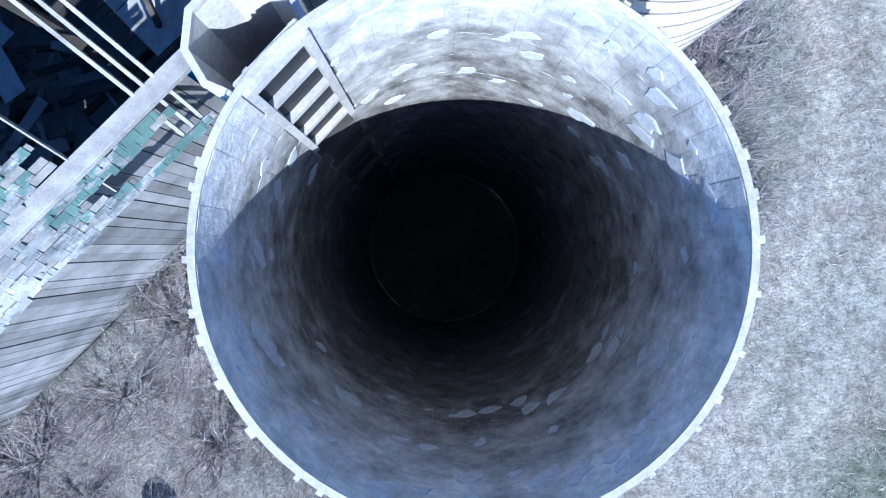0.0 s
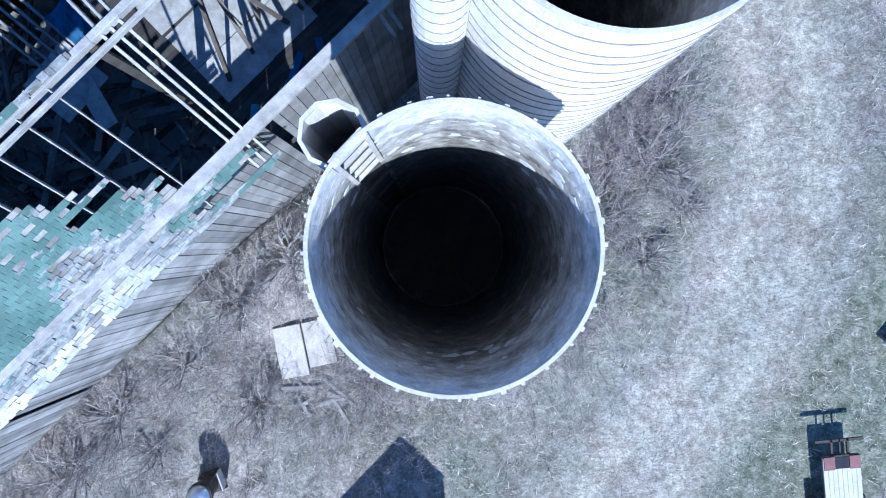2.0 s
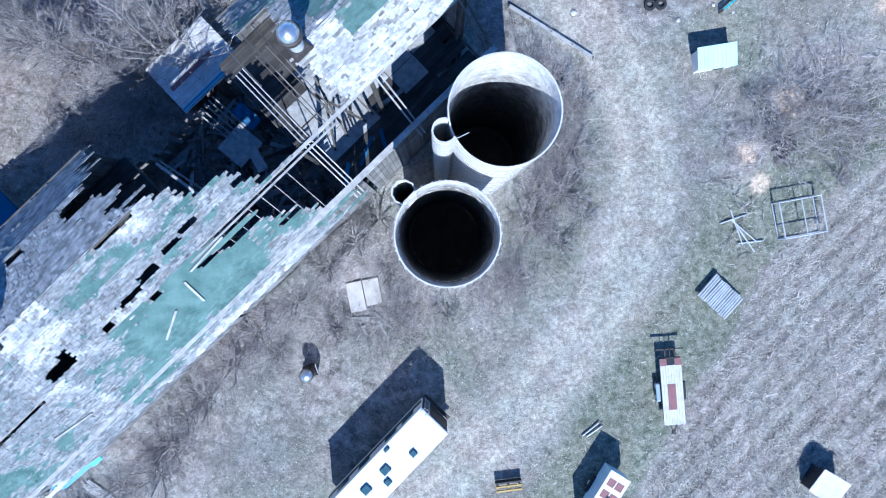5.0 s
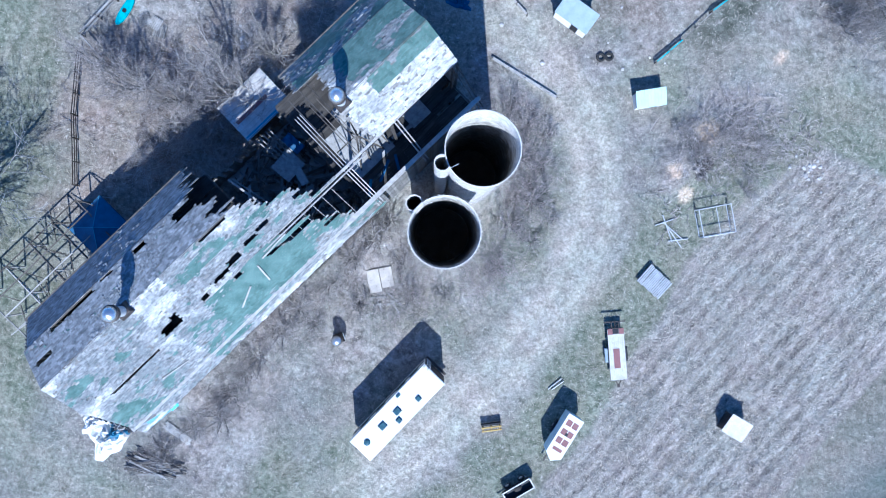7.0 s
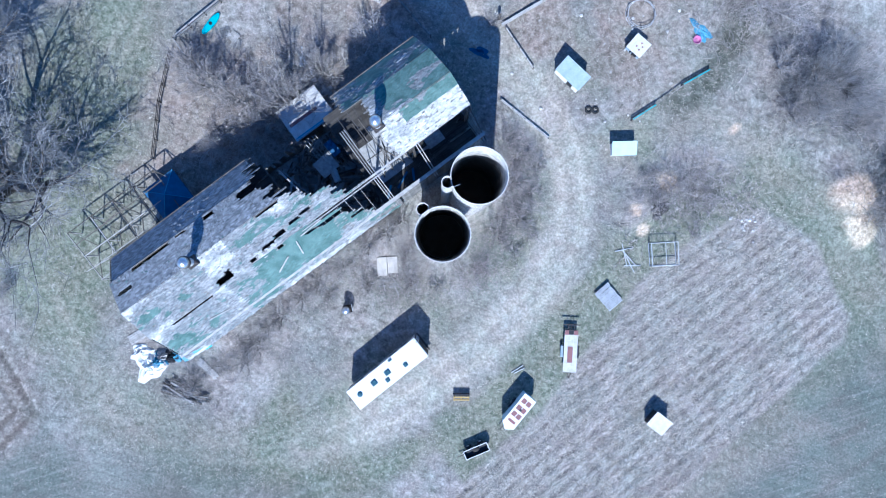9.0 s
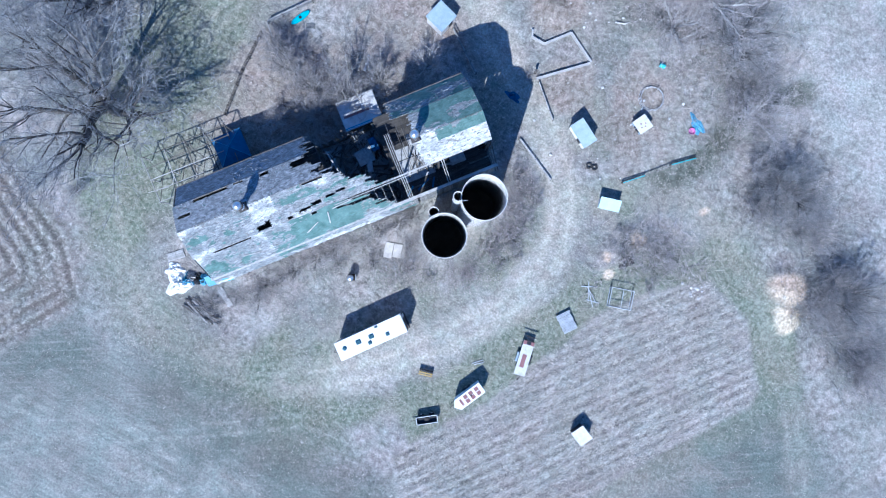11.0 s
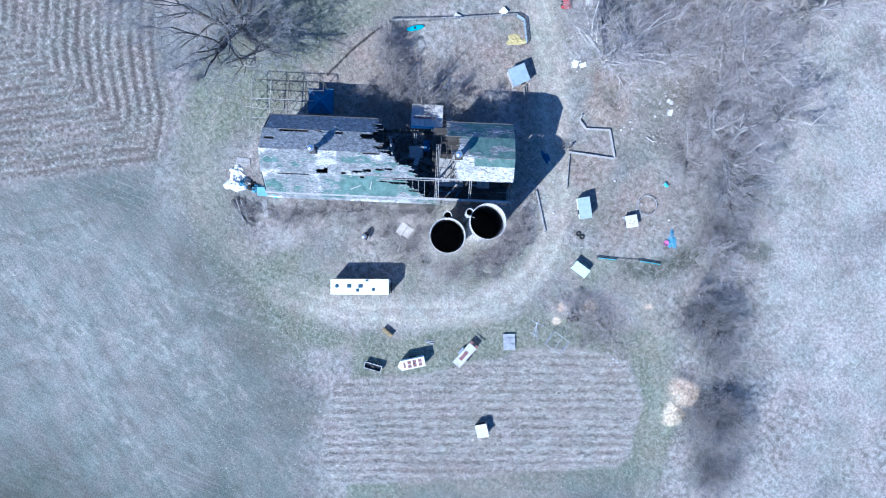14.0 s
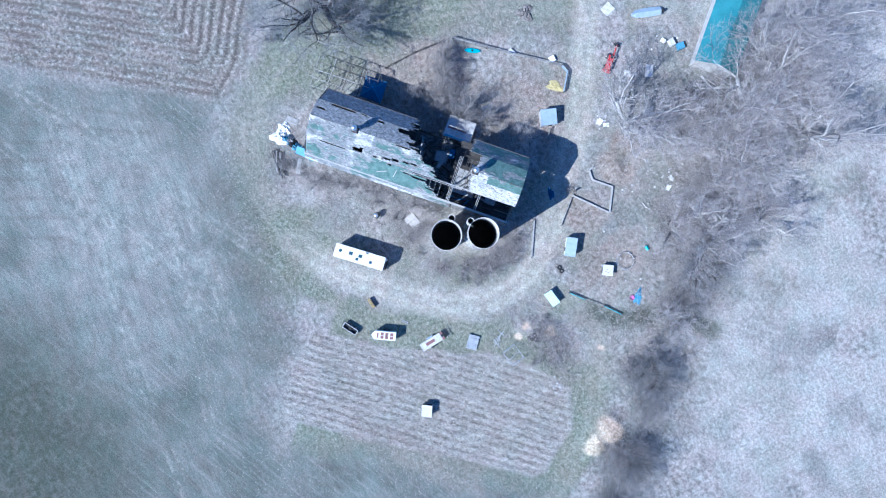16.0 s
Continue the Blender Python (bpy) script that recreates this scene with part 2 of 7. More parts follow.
# ---- mesh helpers ----
class Shape:
    """A list of corners and faces that grows piece by piece."""

    def __init__(self):
        self.v, self.f, self.k = [], [], []

    def add(self, corners, faces, slot=0):
        b = len(self.v)
        self.v.extend([tuple(c) for c in corners])
        self.f.extend([tuple(i + b for i in q) for q in faces])
        self.k.extend([slot] * len(faces))
        return self

    def box(self, x, y, z, a, b, c, m=None, slot=0, taper=1.0):
        """Middle of the base, size; m: a turn or a place to put it through; taper: how much narrower the top is."""
        pts = [Vector((x + sx * a / 2 * w, y + sy * b / 2 * w, z + h)) for h, w in ((0, 1), (c, taper)) for sx, sy in ((-1, -1), (1, -1), (1, 1), (-1, 1))]
        if m is not None:
            pts = [m @ p for p in pts]
        return self.add(pts, [(3, 2, 1, 0), (4, 5, 6, 7), (0, 1, 5, 4), (1, 2, 6, 5), (2, 3, 7, 6), (3, 0, 4, 7)], slot)

    def beam(self, p, q, w, h, slot=0):
        """A squared beam from p to q, w wide and h high."""
        p, q = Vector(p), Vector(q)
        d = q - p
        side = d.cross(Vector((0, 0, 1)))
        side = side.normalized() if side.length > 1e-6 else Vector((1, 0, 0))
        up = side.cross(d).normalized()
        pts = [e + side * s * w / 2 + up * t * h / 2 for e in (p, q) for s, t in ((-1, -1), (1, -1), (1, 1), (-1, 1))]
        return self.add(pts, [(0, 1, 2, 3), (7, 6, 5, 4), (0, 4, 5, 1), (1, 5, 6, 2), (2, 6, 7, 3), (3, 7, 4, 0)], slot)

    def tube(self, p, q, r, r2=None, n=8, slot=0, caps=True):
        p, q, r2 = Vector(p), Vector(q), r if r2 is None else r2
        d = (q - p).normalized()
        a = d.orthogonal().normalized()
        b = d.cross(a)
        ring = [a * math.cos(2 * math.pi * i / n) + b * math.sin(2 * math.pi * i / n) for i in range(n)]
        faces = [(i, (i + 1) % n, n + (i + 1) % n, n + i) for i in range(n)]
        if caps:
            faces += [tuple(reversed(range(n))), tuple(range(n, 2 * n))]
        return self.add([p + v * r for v in ring] + [q + v * r2 for v in ring], faces, slot)

    def ring(self, x, y, z, r, t, n=48, h=None, arc=(0, 2 * math.pi)):
        """A flat band or hoop round (x, y, z): radius r, thickness t, height h."""
        h = h or t
        full = arc[1] - arc[0] > 6.28
        pts, m = [], n if full else n + 1
        for i in range(m):
            a = arc[0] + (arc[1] - arc[0]) * i / n
            for rr, zz in ((r - t / 2, z - h / 2), (r + t / 2, z - h / 2), (r + t / 2, z + h / 2), (r - t / 2, z + h / 2)):
                pts.append((x + rr * math.cos(a), y + rr * math.sin(a), zz))
        faces = []
        for i in range(n):
            j = (i + 1) % m
            faces += [(4 * i + k, 4 * j + k, 4 * j + (k + 1) % 4, 4 * i + (k + 1) % 4) for k in range(4)]
        return self.add(pts, faces)

    def lathe(self, x, y, profile, n=24):
        pts = [(x + r * math.cos(2 * math.pi * i / n), y + r * math.sin(2 * math.pi * i / n), z) for r, z in profile for i in range(n)]
        faces = [(k * n + i, k * n + (i + 1) % n, (k + 1) * n + (i + 1) % n, (k + 1) * n + i) for k in range(len(profile) - 1) for i in range(n)]
        faces += [tuple(reversed(range(n))), tuple(range((len(profile) - 1) * n, len(profile) * n))]
        return self.add(pts, faces)

    def mesh(self, name, mats, bevel=0.0, smooth=False):
        me = bpy.data.meshes.new(name)
        me.from_pydata(self.v, [], self.f)
        for m in mats if isinstance(mats, (list, tuple)) else [mats]:
            me.materials.append(m)
        if any(self.k):
            me.polygons.foreach_set("material_index", self.k)
        if bevel:
            bm = bmesh.new()
            bm.from_mesh(me)
            bmesh.ops.bevel(bm, geom=list(bm.edges), offset=bevel, segments=1, affect="EDGES", clamp_overlap=True)
            bm.to_mesh(me)
            bm.free()
        if smooth:
            me.polygons.foreach_set("use_smooth", [True] * len(me.polygons))
        me.update()
        return me


def fast_mesh(name, verts, faces, material):
    """A mesh from arrays of corners (n, 3) and triangles or quads (m, 3 or 4)."""
    me = bpy.data.meshes.new(name)
    verts, faces = np.asarray(verts, np.float32), np.asarray(faces, np.int32)
    k = faces.shape[1]
    me.vertices.add(len(verts)), me.loops.add(faces.size), me.polygons.add(len(faces))
    me.vertices.foreach_set("co", verts.ravel())
    me.loops.foreach_set("vertex_index", faces.ravel())
    me.polygons.foreach_set("loop_start", np.arange(0, faces.size, k, dtype=np.int32))
    me.materials.append(material)
    me.update(calc_edges=True)
    return me


def part(name, shape, material, parent, label="", bevel=0.0, smooth=False):
    me = shape if isinstance(shape, bpy.types.Mesh) else shape.mesh(name, material, bevel, smooth)
    ob = new(name, me)
    ob.parent = parent
    return tagged(ob, label)


def thing(name, x, y, z, rz, label, category, group="", kind=""):
    ob = new(name)
    ob.matrix_basis = pose(x, y, z, 0, 0, rz)
    ob.empty_display_size = 0.3
    return tagged(ob, label, category, group, kind)


# ---- ground ----
LATTICE = {}


def lattice(seed):
    if seed not in LATTICE:
        LATTICE[seed] = np.random.RandomState(seed).rand(256, 256)
    return LATTICE[seed]


def clouds(x, y, size, seed, octaves=4):
    """Smooth noise of 0 to 1 with features of that size in metres."""
    out, total, amp = np.zeros_like(x, dtype=float), 0.0, 1.0
    for o in range(octaves):
        g = lattice(seed + o)
        u, v = x / size * 2**o + 50 * o, y / size * 2**o + 31 * o
        i, j = np.floor(u).astype(int), np.floor(v).astype(int)
        fu, fv = u - i, v - j
        fu, fv = fu * fu * (3 - 2 * fu), fv * fv * (3 - 2 * fv)
        i0, i1, j0, j1 = i % 256, (i + 1) % 256, j % 256, (j + 1) % 256
        out += amp * ((g[i0, j0] * (1 - fu) + g[i1, j0] * fu) * (1 - fv) + (g[i0, j1] * (1 - fu) + g[i1, j1] * fu) * fv)
        total, amp = total + amp, amp * 0.55
    return out / total


def line_dist(x, y, pts):
    best = np.full_like(x, 1e9, dtype=float)
    for (ax, ay), (bx, by) in zip(pts[:-1], pts[1:]):
        dx, dy = bx - ax, by - ay
        t = np.clip(((x - ax) * dx + (y - ay) * dy) / (dx * dx + dy * dy), 0, 1)
        best = np.minimum(best, np.hypot(x - ax - t * dx, y - ay - t * dy))
    return best


def inside(x, y, pts):
    """Signed distance to a polygon: more than 0 inside."""
    ins = np.zeros_like(x, dtype=bool)
    for (ax, ay), (bx, by) in zip(pts, pts[1:] + pts[:1]):
        if ay != by:
            ins ^= ((ay > y) != (by > y)) & (x < (bx - ax) * (y - ay) / (by - ay) + ax)
    d = line_dist(x, y, pts + pts[:1])
    return np.where(ins, d, -d)


def curve(pts, n=5):
    """The same line with rounded bends."""
    out = []
    for a, b, c, d in zip([pts[0]] + pts[:-2], pts[:-1], pts[1:], pts[2:] + [pts[-1]]):
        for k in range(n):
            t = k / n
            out.append(tuple(0.5 * (2 * q + (r - p) * t + (2 * p - 5 * q + 4 * r - w) * t * t + (3 * q - p - 3 * r + w) * t ** 3) for p, q, r, w in zip(a, b, c, d)))
    return out + [pts[-1]]


ROAD = curve([(-30, 44), (-15.5, 35.5), (-7, 30), (1.5, 22.5), (8.6, 16.6), (13.2, 9.6), (13.9, 1.2), (11.5, -5.2), (5.2, -12.8), (-2.7, -20.5), (-11.5, -25.2)])
LANE = curve([(12, 11), (18, 13.4), (24, 16.5), (30, 16.6), (34.5, 13.4), (41.2, 10), (46.8, 3), (51.6, -4), (56, -12)])
DITCH = curve([(24, 18.5), (27.3, 21.6), (30, 28.4), (34, 33.6), (37, 36)])
BACK = curve([(-9, -25), (-19.4, -27), (-27.5, -25.8), (-34.3, -22.1), (-40.2, -15), (-43.5, -8), (-40.5, 5), (-36, 20), (-28, 38)])
WHEELS = [curve(q) for q in ([(-58, -58), (-44, -49), (-30, -41), (-15, -33.2), (-8, -29.5)], [(-42, -41), (-30.6, -42.7), (-17.3, -44.5), (-2.6, -48.2), (12, -53)], [(-22, -39.5), (-12, -40.7), (-4.4, -41.5), (5.4, -42.8), (13, -45)],
                             [(-52, -54), (-36.6, -56.6), (-21, -57.3), (-4.2, -59.9), (13, -61.5), (30, -62.5)], [(-60, -70), (-43.4, -61.2), (-23, -49.7), (-5.2, -43.8)], [(34, 54), (36.5, 47.5), (42, 41), (47, 34.8), (54, 27)])]
FIELD = [(-45, -22), (-38, -26.5), (-25, -29.5), (-17.6, -31.7), (-6, -33), (3.4, -36), (15, -43.5), (20, -42), (27.1, -30.9), (38.8, -13.9), (50.6, -1.5), (62, -8), (220, -90), (220, -320), (-320, -320), (-170, -160), (-118, -134), (-62, -57)]
GARDEN = [(5.0, -29.2), (11.8, -38.1), (16.8, -40.2), (27, -28.6), (45.6, -5), (46.2, -2.2), (44.4, 0.2), (41.0, 5.4), (35, 8.2), (28, 3.6), (22.5, -2.5), (20.0, -8), (13.6, -18), (8.4, -24.6)]
PLOUGH = [(-39.5, -25.8), (-44.5, -18.6), (-54, -12.5), (-90, 25), (-170, 20), (-170, -160), (-118, -134), (-61.7, -57.0)]
YARD = [(-36, 2), (-33, 16), (-18, 34), (-13, 32), (-3, 21), (-12, 10), (-26, -1)]
BARN_SPOT = [(-30.5, -7), (-5, 18), (3.2, 10), (-22.3, -15.5)]


def smooth(e0, e1, v):
    t = np.clip((v - e0) / (e1 - e0), 0, 1)
    return t * t * (3 - 2 * t)


def zones(x, y):
    wob = (clouds(x, y, 5, 11) - 0.5) * 3.0
    road = line_dist(x, y, ROAD)
    z = {}
    z["track"] = np.maximum(smooth(3.3, 1.5, road + wob * 0.45) * 0.95, 0.22 * smooth(2.4, 0.8, line_dist(x, y, LANE) + wob * 0.7)) * (0.75 + 0.25 * smooth(0.35, 0.6, clouds(x, y, 1.6, 21)))
    z["track"] = z["track"] * (1 - 0.6 * smooth(-4, -12, x) * (y < 0))
    back = line_dist(x, y, BACK) + wob * 0.3
    z["track"] = np.maximum(z["track"], 0.42 * np.exp(-((back - 0.9) / 0.4) ** 2) * smooth(0.3, 0.55, clouds(x, y, 5, 23)))
    g = inside(x, y, GARDEN)
    z["track"] = np.clip(z["track"] * (0.66 + 0.5 * np.exp(-((np.abs(road + (clouds(x, y, 6, 91) - 0.5)) - 1.0) / 0.3) ** 2)), 0, 1)
    z["garden"] = smooth(-0.6, 0.9, g + wob * 0.5)
    p = inside(x, y, PLOUGH)
    z["plough"] = smooth(-1.0, 1.5, p + wob * 0.5)
    z["furrow"] = z["plough"] * smooth(0.1, 0.9, np.sin(p * 2 * math.pi / 1.7 + (clouds(x, y, 8, 85) - 0.5) * 3 + 2.2)) * (0.35 + 0.65 * smooth(0.35, 0.55, clouds(x, y, 3, 88)))
    z["furrow"] = np.maximum(z["furrow"], z["garden"] * smooth(14, 8, y - 0.3 * x + 6) * 0.55 * smooth(0.0, 0.9, np.sin((x * math.sin(radians(47.5)) - y * math.cos(radians(47.5))) * 2 * math.pi / 1.4 + (clouds(x, y, 9, 81, 2) - 0.5) * 3 + 2.4)) * (0.25 + 0.75 * smooth(0.3, 0.6, clouds(x, y, 2.2, 89))))
    ring = smooth(8.0, 3.0, np.abs(road - 5.0) + wob)
    z["green"] = np.clip(smooth(0.42, 0.68, clouds(x, y, 7, 31)) * 0.65 * (0.35 + 0.65 * ring) + 0.55 * smooth(4.0, 1.0, line_dist(x, y, LANE) + wob) + 0.65 * smooth(6.0, 1.5, back + wob * 1.2) + 0.9 * smooth(1.2, 0.6, np.hypot((x + 40) / 9, (y - 3) / 22) + wob * 0.1) + 1.0 * smooth(6.5, 4.0, -g + wob * 0.8) * (g < 0) * (x + y > -20) * (y < 14) + 0.5 * smooth(3, 0, np.abs(road - 4.2) + wob * 0.6) * (y < 4), 0, 1) * (1 - z["garden"]) * (1 - z["plough"])
    yard = smooth(-1.5, 1.5, inside(x, y, YARD) + wob)
    pens = smooth(9, 3, np.hypot((x - 17) / 1.0, (y - 24) / 1.1) + wob)
    pit = inside(x, y, [(-3.6, 36.4), (2.6, 40.0), (6.2, 34.8), (6.3, 32.2), (2.1, 29.8)]) + wob * 0.3
    pen = inside(x, y, [(4.3, 24.1), (9.8, 28.8), (12.4, 22.2), (7.6, 20.5)]) + wob * 0.3
    strip = inside(x, y, [(22.9, -28.4), (40.5, -12.4), (46, -14.8), (24, -32.5)]) + wob * 0.5
    z["soil"] = np.clip(smooth(-0.5, 0.6, pit) + 0.8 * smooth(-0.5, 0.6, pen) + 0.5 * smooth(-1.5, 1.5, strip) + 0.45 * smooth(6, 2, np.hypot(x - 29.5, (y - 11) * 1.2) + wob) * smooth(0.4, 0.6, clouds(x, y, 3, 44)) + 0.95 * yard * smooth(0.25, 0.5, clouds(x, y, 5, 41)) + 0.9 * pens * smooth(0.3, 0.6, clouds(x, y, 3, 43)) + smooth(3.5, 1.0, np.hypot(x - 2, (y - 33)) + wob) + 0.8 * smooth(4.2, 1.5, np.hypot(x - 6, y - 24) + wob), 0, 1)
    z["pale"] = np.clip(smooth(0.45, 0.7, clouds(x, y, 22, 51)) * 0.8 * smooth(45, 65, np.hypot(x, y)) + 0.75 * smooth(6, 1, np.hypot(x + 8.5, y + 20) + wob) + smooth(0.55, 0.75, clouds(x, y, 3.2, 53)) * 0.5 * smooth(42, 25, np.hypot(x, y)), 0, 1)
    z["pale"] = np.maximum(z["pale"], 0.85 * smooth(-1, 6, (x - 33) * 0.6 + (y - 36) * 0.8 + wob * 2) * smooth(0.2, 0.5, clouds(x, y, 12, 57)))
    near = np.hypot(x - 2.5, y - 2.5)
    z["pale"] = np.maximum(z["pale"], 0.9 * smooth(10.5, 8.0, near + wob) + 0.55 * smooth(9, 5, np.hypot(x - 29, (y - 10) * 1.3) + wob))
    z["field"] = smooth(-4, 6, inside(x, y, FIELD) + wob * 1.5) * (1 - z["plough"]) * (1 - z["garden"])
    fd = inside(x, y, FIELD)
    z["furrow"] = np.maximum(z["furrow"], 0.34 * z["field"] * smooth(0.55, 1.0, np.sin(fd * 2 * math.pi / 3.4 + (clouds(x, y, 20, 65, 2) - 0.5) * 5)) * smooth(0.40, 0.65, clouds(x, y, 9, 67)) * smooth(90, 40, fd))
    wheels = np.min([np.abs(line_dist(x, y, q) - 0.75) for q in WHEELS], axis=0)
    z["wheel"] = smooth(0.45, 0.1, wheels) * smooth(0.3, 0.55, clouds(x, y, 5, 69)) * (1 - z["plough"])
    z["wheel"] = np.maximum(z["wheel"], 0.8 * smooth(0.5, 0.1, np.abs(line_dist(x, y, LANE[15:]) - 0.85)) * smooth(0.3, 0.5, clouds(x, y, 4, 70)))
    z["wheel"] = np.maximum(z["wheel"], 0.75 * smooth(0.45, 0.1, np.abs(np.abs(road + (clouds(x, y, 6, 91) - 0.5)) - 1.0)) * smooth(0.35, 0.5, clouds(x, y, 3, 72)))
    z["wet"] = np.clip(smooth(34, 8, np.hypot(x - 1, (y + 88) * 1.1) + wob * 3) + 0.45 * smooth(7, 1, line_dist(x, y, [(-24, -31), (-6, -33.5), (4, -37)]) + wob) + smooth(3.0, 0.6, line_dist(x, y, DITCH) + wob * 0.4) * 0.9, 0, 1)
    z["worn"] = np.maximum(smooth(24, 8, np.hypot((x + 28) * 0.7, y + 52) + wob * 2), 0.6 * smooth(0.38, 0.68, clouds(x + 0.6 * y, y - 0.2 * x, 34, 63)) * smooth(15, -25, x)) * (1 - z["wet"])
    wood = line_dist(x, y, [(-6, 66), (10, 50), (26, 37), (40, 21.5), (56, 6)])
    # Random dark patches, plus thicket and tree shade painted into the ground colour.
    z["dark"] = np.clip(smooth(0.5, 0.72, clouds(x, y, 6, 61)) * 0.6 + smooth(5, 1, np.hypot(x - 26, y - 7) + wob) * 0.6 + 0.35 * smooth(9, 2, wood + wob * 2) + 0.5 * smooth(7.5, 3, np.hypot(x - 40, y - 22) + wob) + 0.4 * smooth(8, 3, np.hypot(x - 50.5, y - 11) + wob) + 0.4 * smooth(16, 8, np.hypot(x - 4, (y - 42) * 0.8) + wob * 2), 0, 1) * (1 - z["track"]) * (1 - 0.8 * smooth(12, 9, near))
    return z, g, p


def heights(x, y):
    z, g, p = zones(x, y)
    h = (clouds(x, y, 2.2, 71, 3) - 0.5) * 0.16 + (clouds(x, y, 14, 75, 2) - 0.5) * 0.3 * smooth(8, 25, np.abs(line_dist(x, y, BARN_SPOT + BARN_SPOT[:1])))
    rows = np.sin((x * math.sin(radians(47.5)) - y * math.cos(radians(47.5))) * 2 * math.pi / 1.4 + (clouds(x, y, 9, 81, 2) - 0.5) * 3)
    h = h + z["garden"] * (0.075 * rows + (clouds(x, y, 0.9, 83, 2) - 0.5) * 0.16)
    h = h + z["plough"] * (0.17 * np.sin(p * 2 * math.pi / 1.7 + (clouds(x, y, 8, 85) - 0.5) * 3) + (clouds(x, y, 0.6, 87, 2) - 0.5) * 0.15)
    road = line_dist(x, y, ROAD)
    h = h - z["track"] * 0.05 -  0.06 * np.exp(-((np.abs(road + (clouds(x, y, 6, 91) - 0.5)) - 0.9) / 0.25) ** 2)
    for mx, my, r, top in ((44.6, 11.2, 4.2, 1.3), (46.0, 7.4, 3.0, 0.9), (21.2, 6.2, 2.6, 0.7), (24.5, 9.0, 3.2, 0.6), (2.3, 33.5, 3.0, 0.9), (28, 5.5, 3.5, 0.5)):
        d = np.hypot(x - mx, y - my) + (clouds(x, y, 2.5, 95) - 0.5) * 2.4
        h = h + top * smooth(r, 0, d) * (0.7 + 0.6 * clouds(x, y, 1.2, 97))
    # earth bank along the barn's sunny wall
    c_, s_ = math.cos(radians(44.8)), math.sin(radians(44.8))
    lu, ly = (x + 7.63) * c_ + (y - 7.685) * s_, -(x + 7.63) * s_ + (y - 7.685) * c_
    bank = 1.35 * smooth(-9.4, -5.9, ly) * (ly < -5.45) * smooth(-28.5, -25, lu) * smooth(-1.5, -5.0, lu)
    return h * 0.8 - 0.04 + bank, z


def axis(lo, hi, step, far):
    mid = np.arange(lo, hi + step / 2, step)
    out, s, p = [], step, hi
    while p < far:
        s *= 1.25
        p += s
        out.append(p)
    low, s, p = [], step, lo
    while p > -far:
        s *= 1.25
        p -= s
        low.append(p)
    return np.array(low[::-1] + list(mid) + out)


gx, gy = axis(-92, 82, 0.42, 1800), axis(-94, 92, 0.42, 1800)
GX, GY = np.meshgrid(gx, gy)
GZ, ZONES = heights(GX.ravel(), GY.ravel())
nx, ny = len(gx), len(gy)
idx = np.arange(nx * ny).reshape(ny, nx)
quads = np.stack([idx[:-1, :-1], idx[:-1, 1:], idx[1:, 1:], idx[1:, :-1]], -1).reshape(-1, 4)


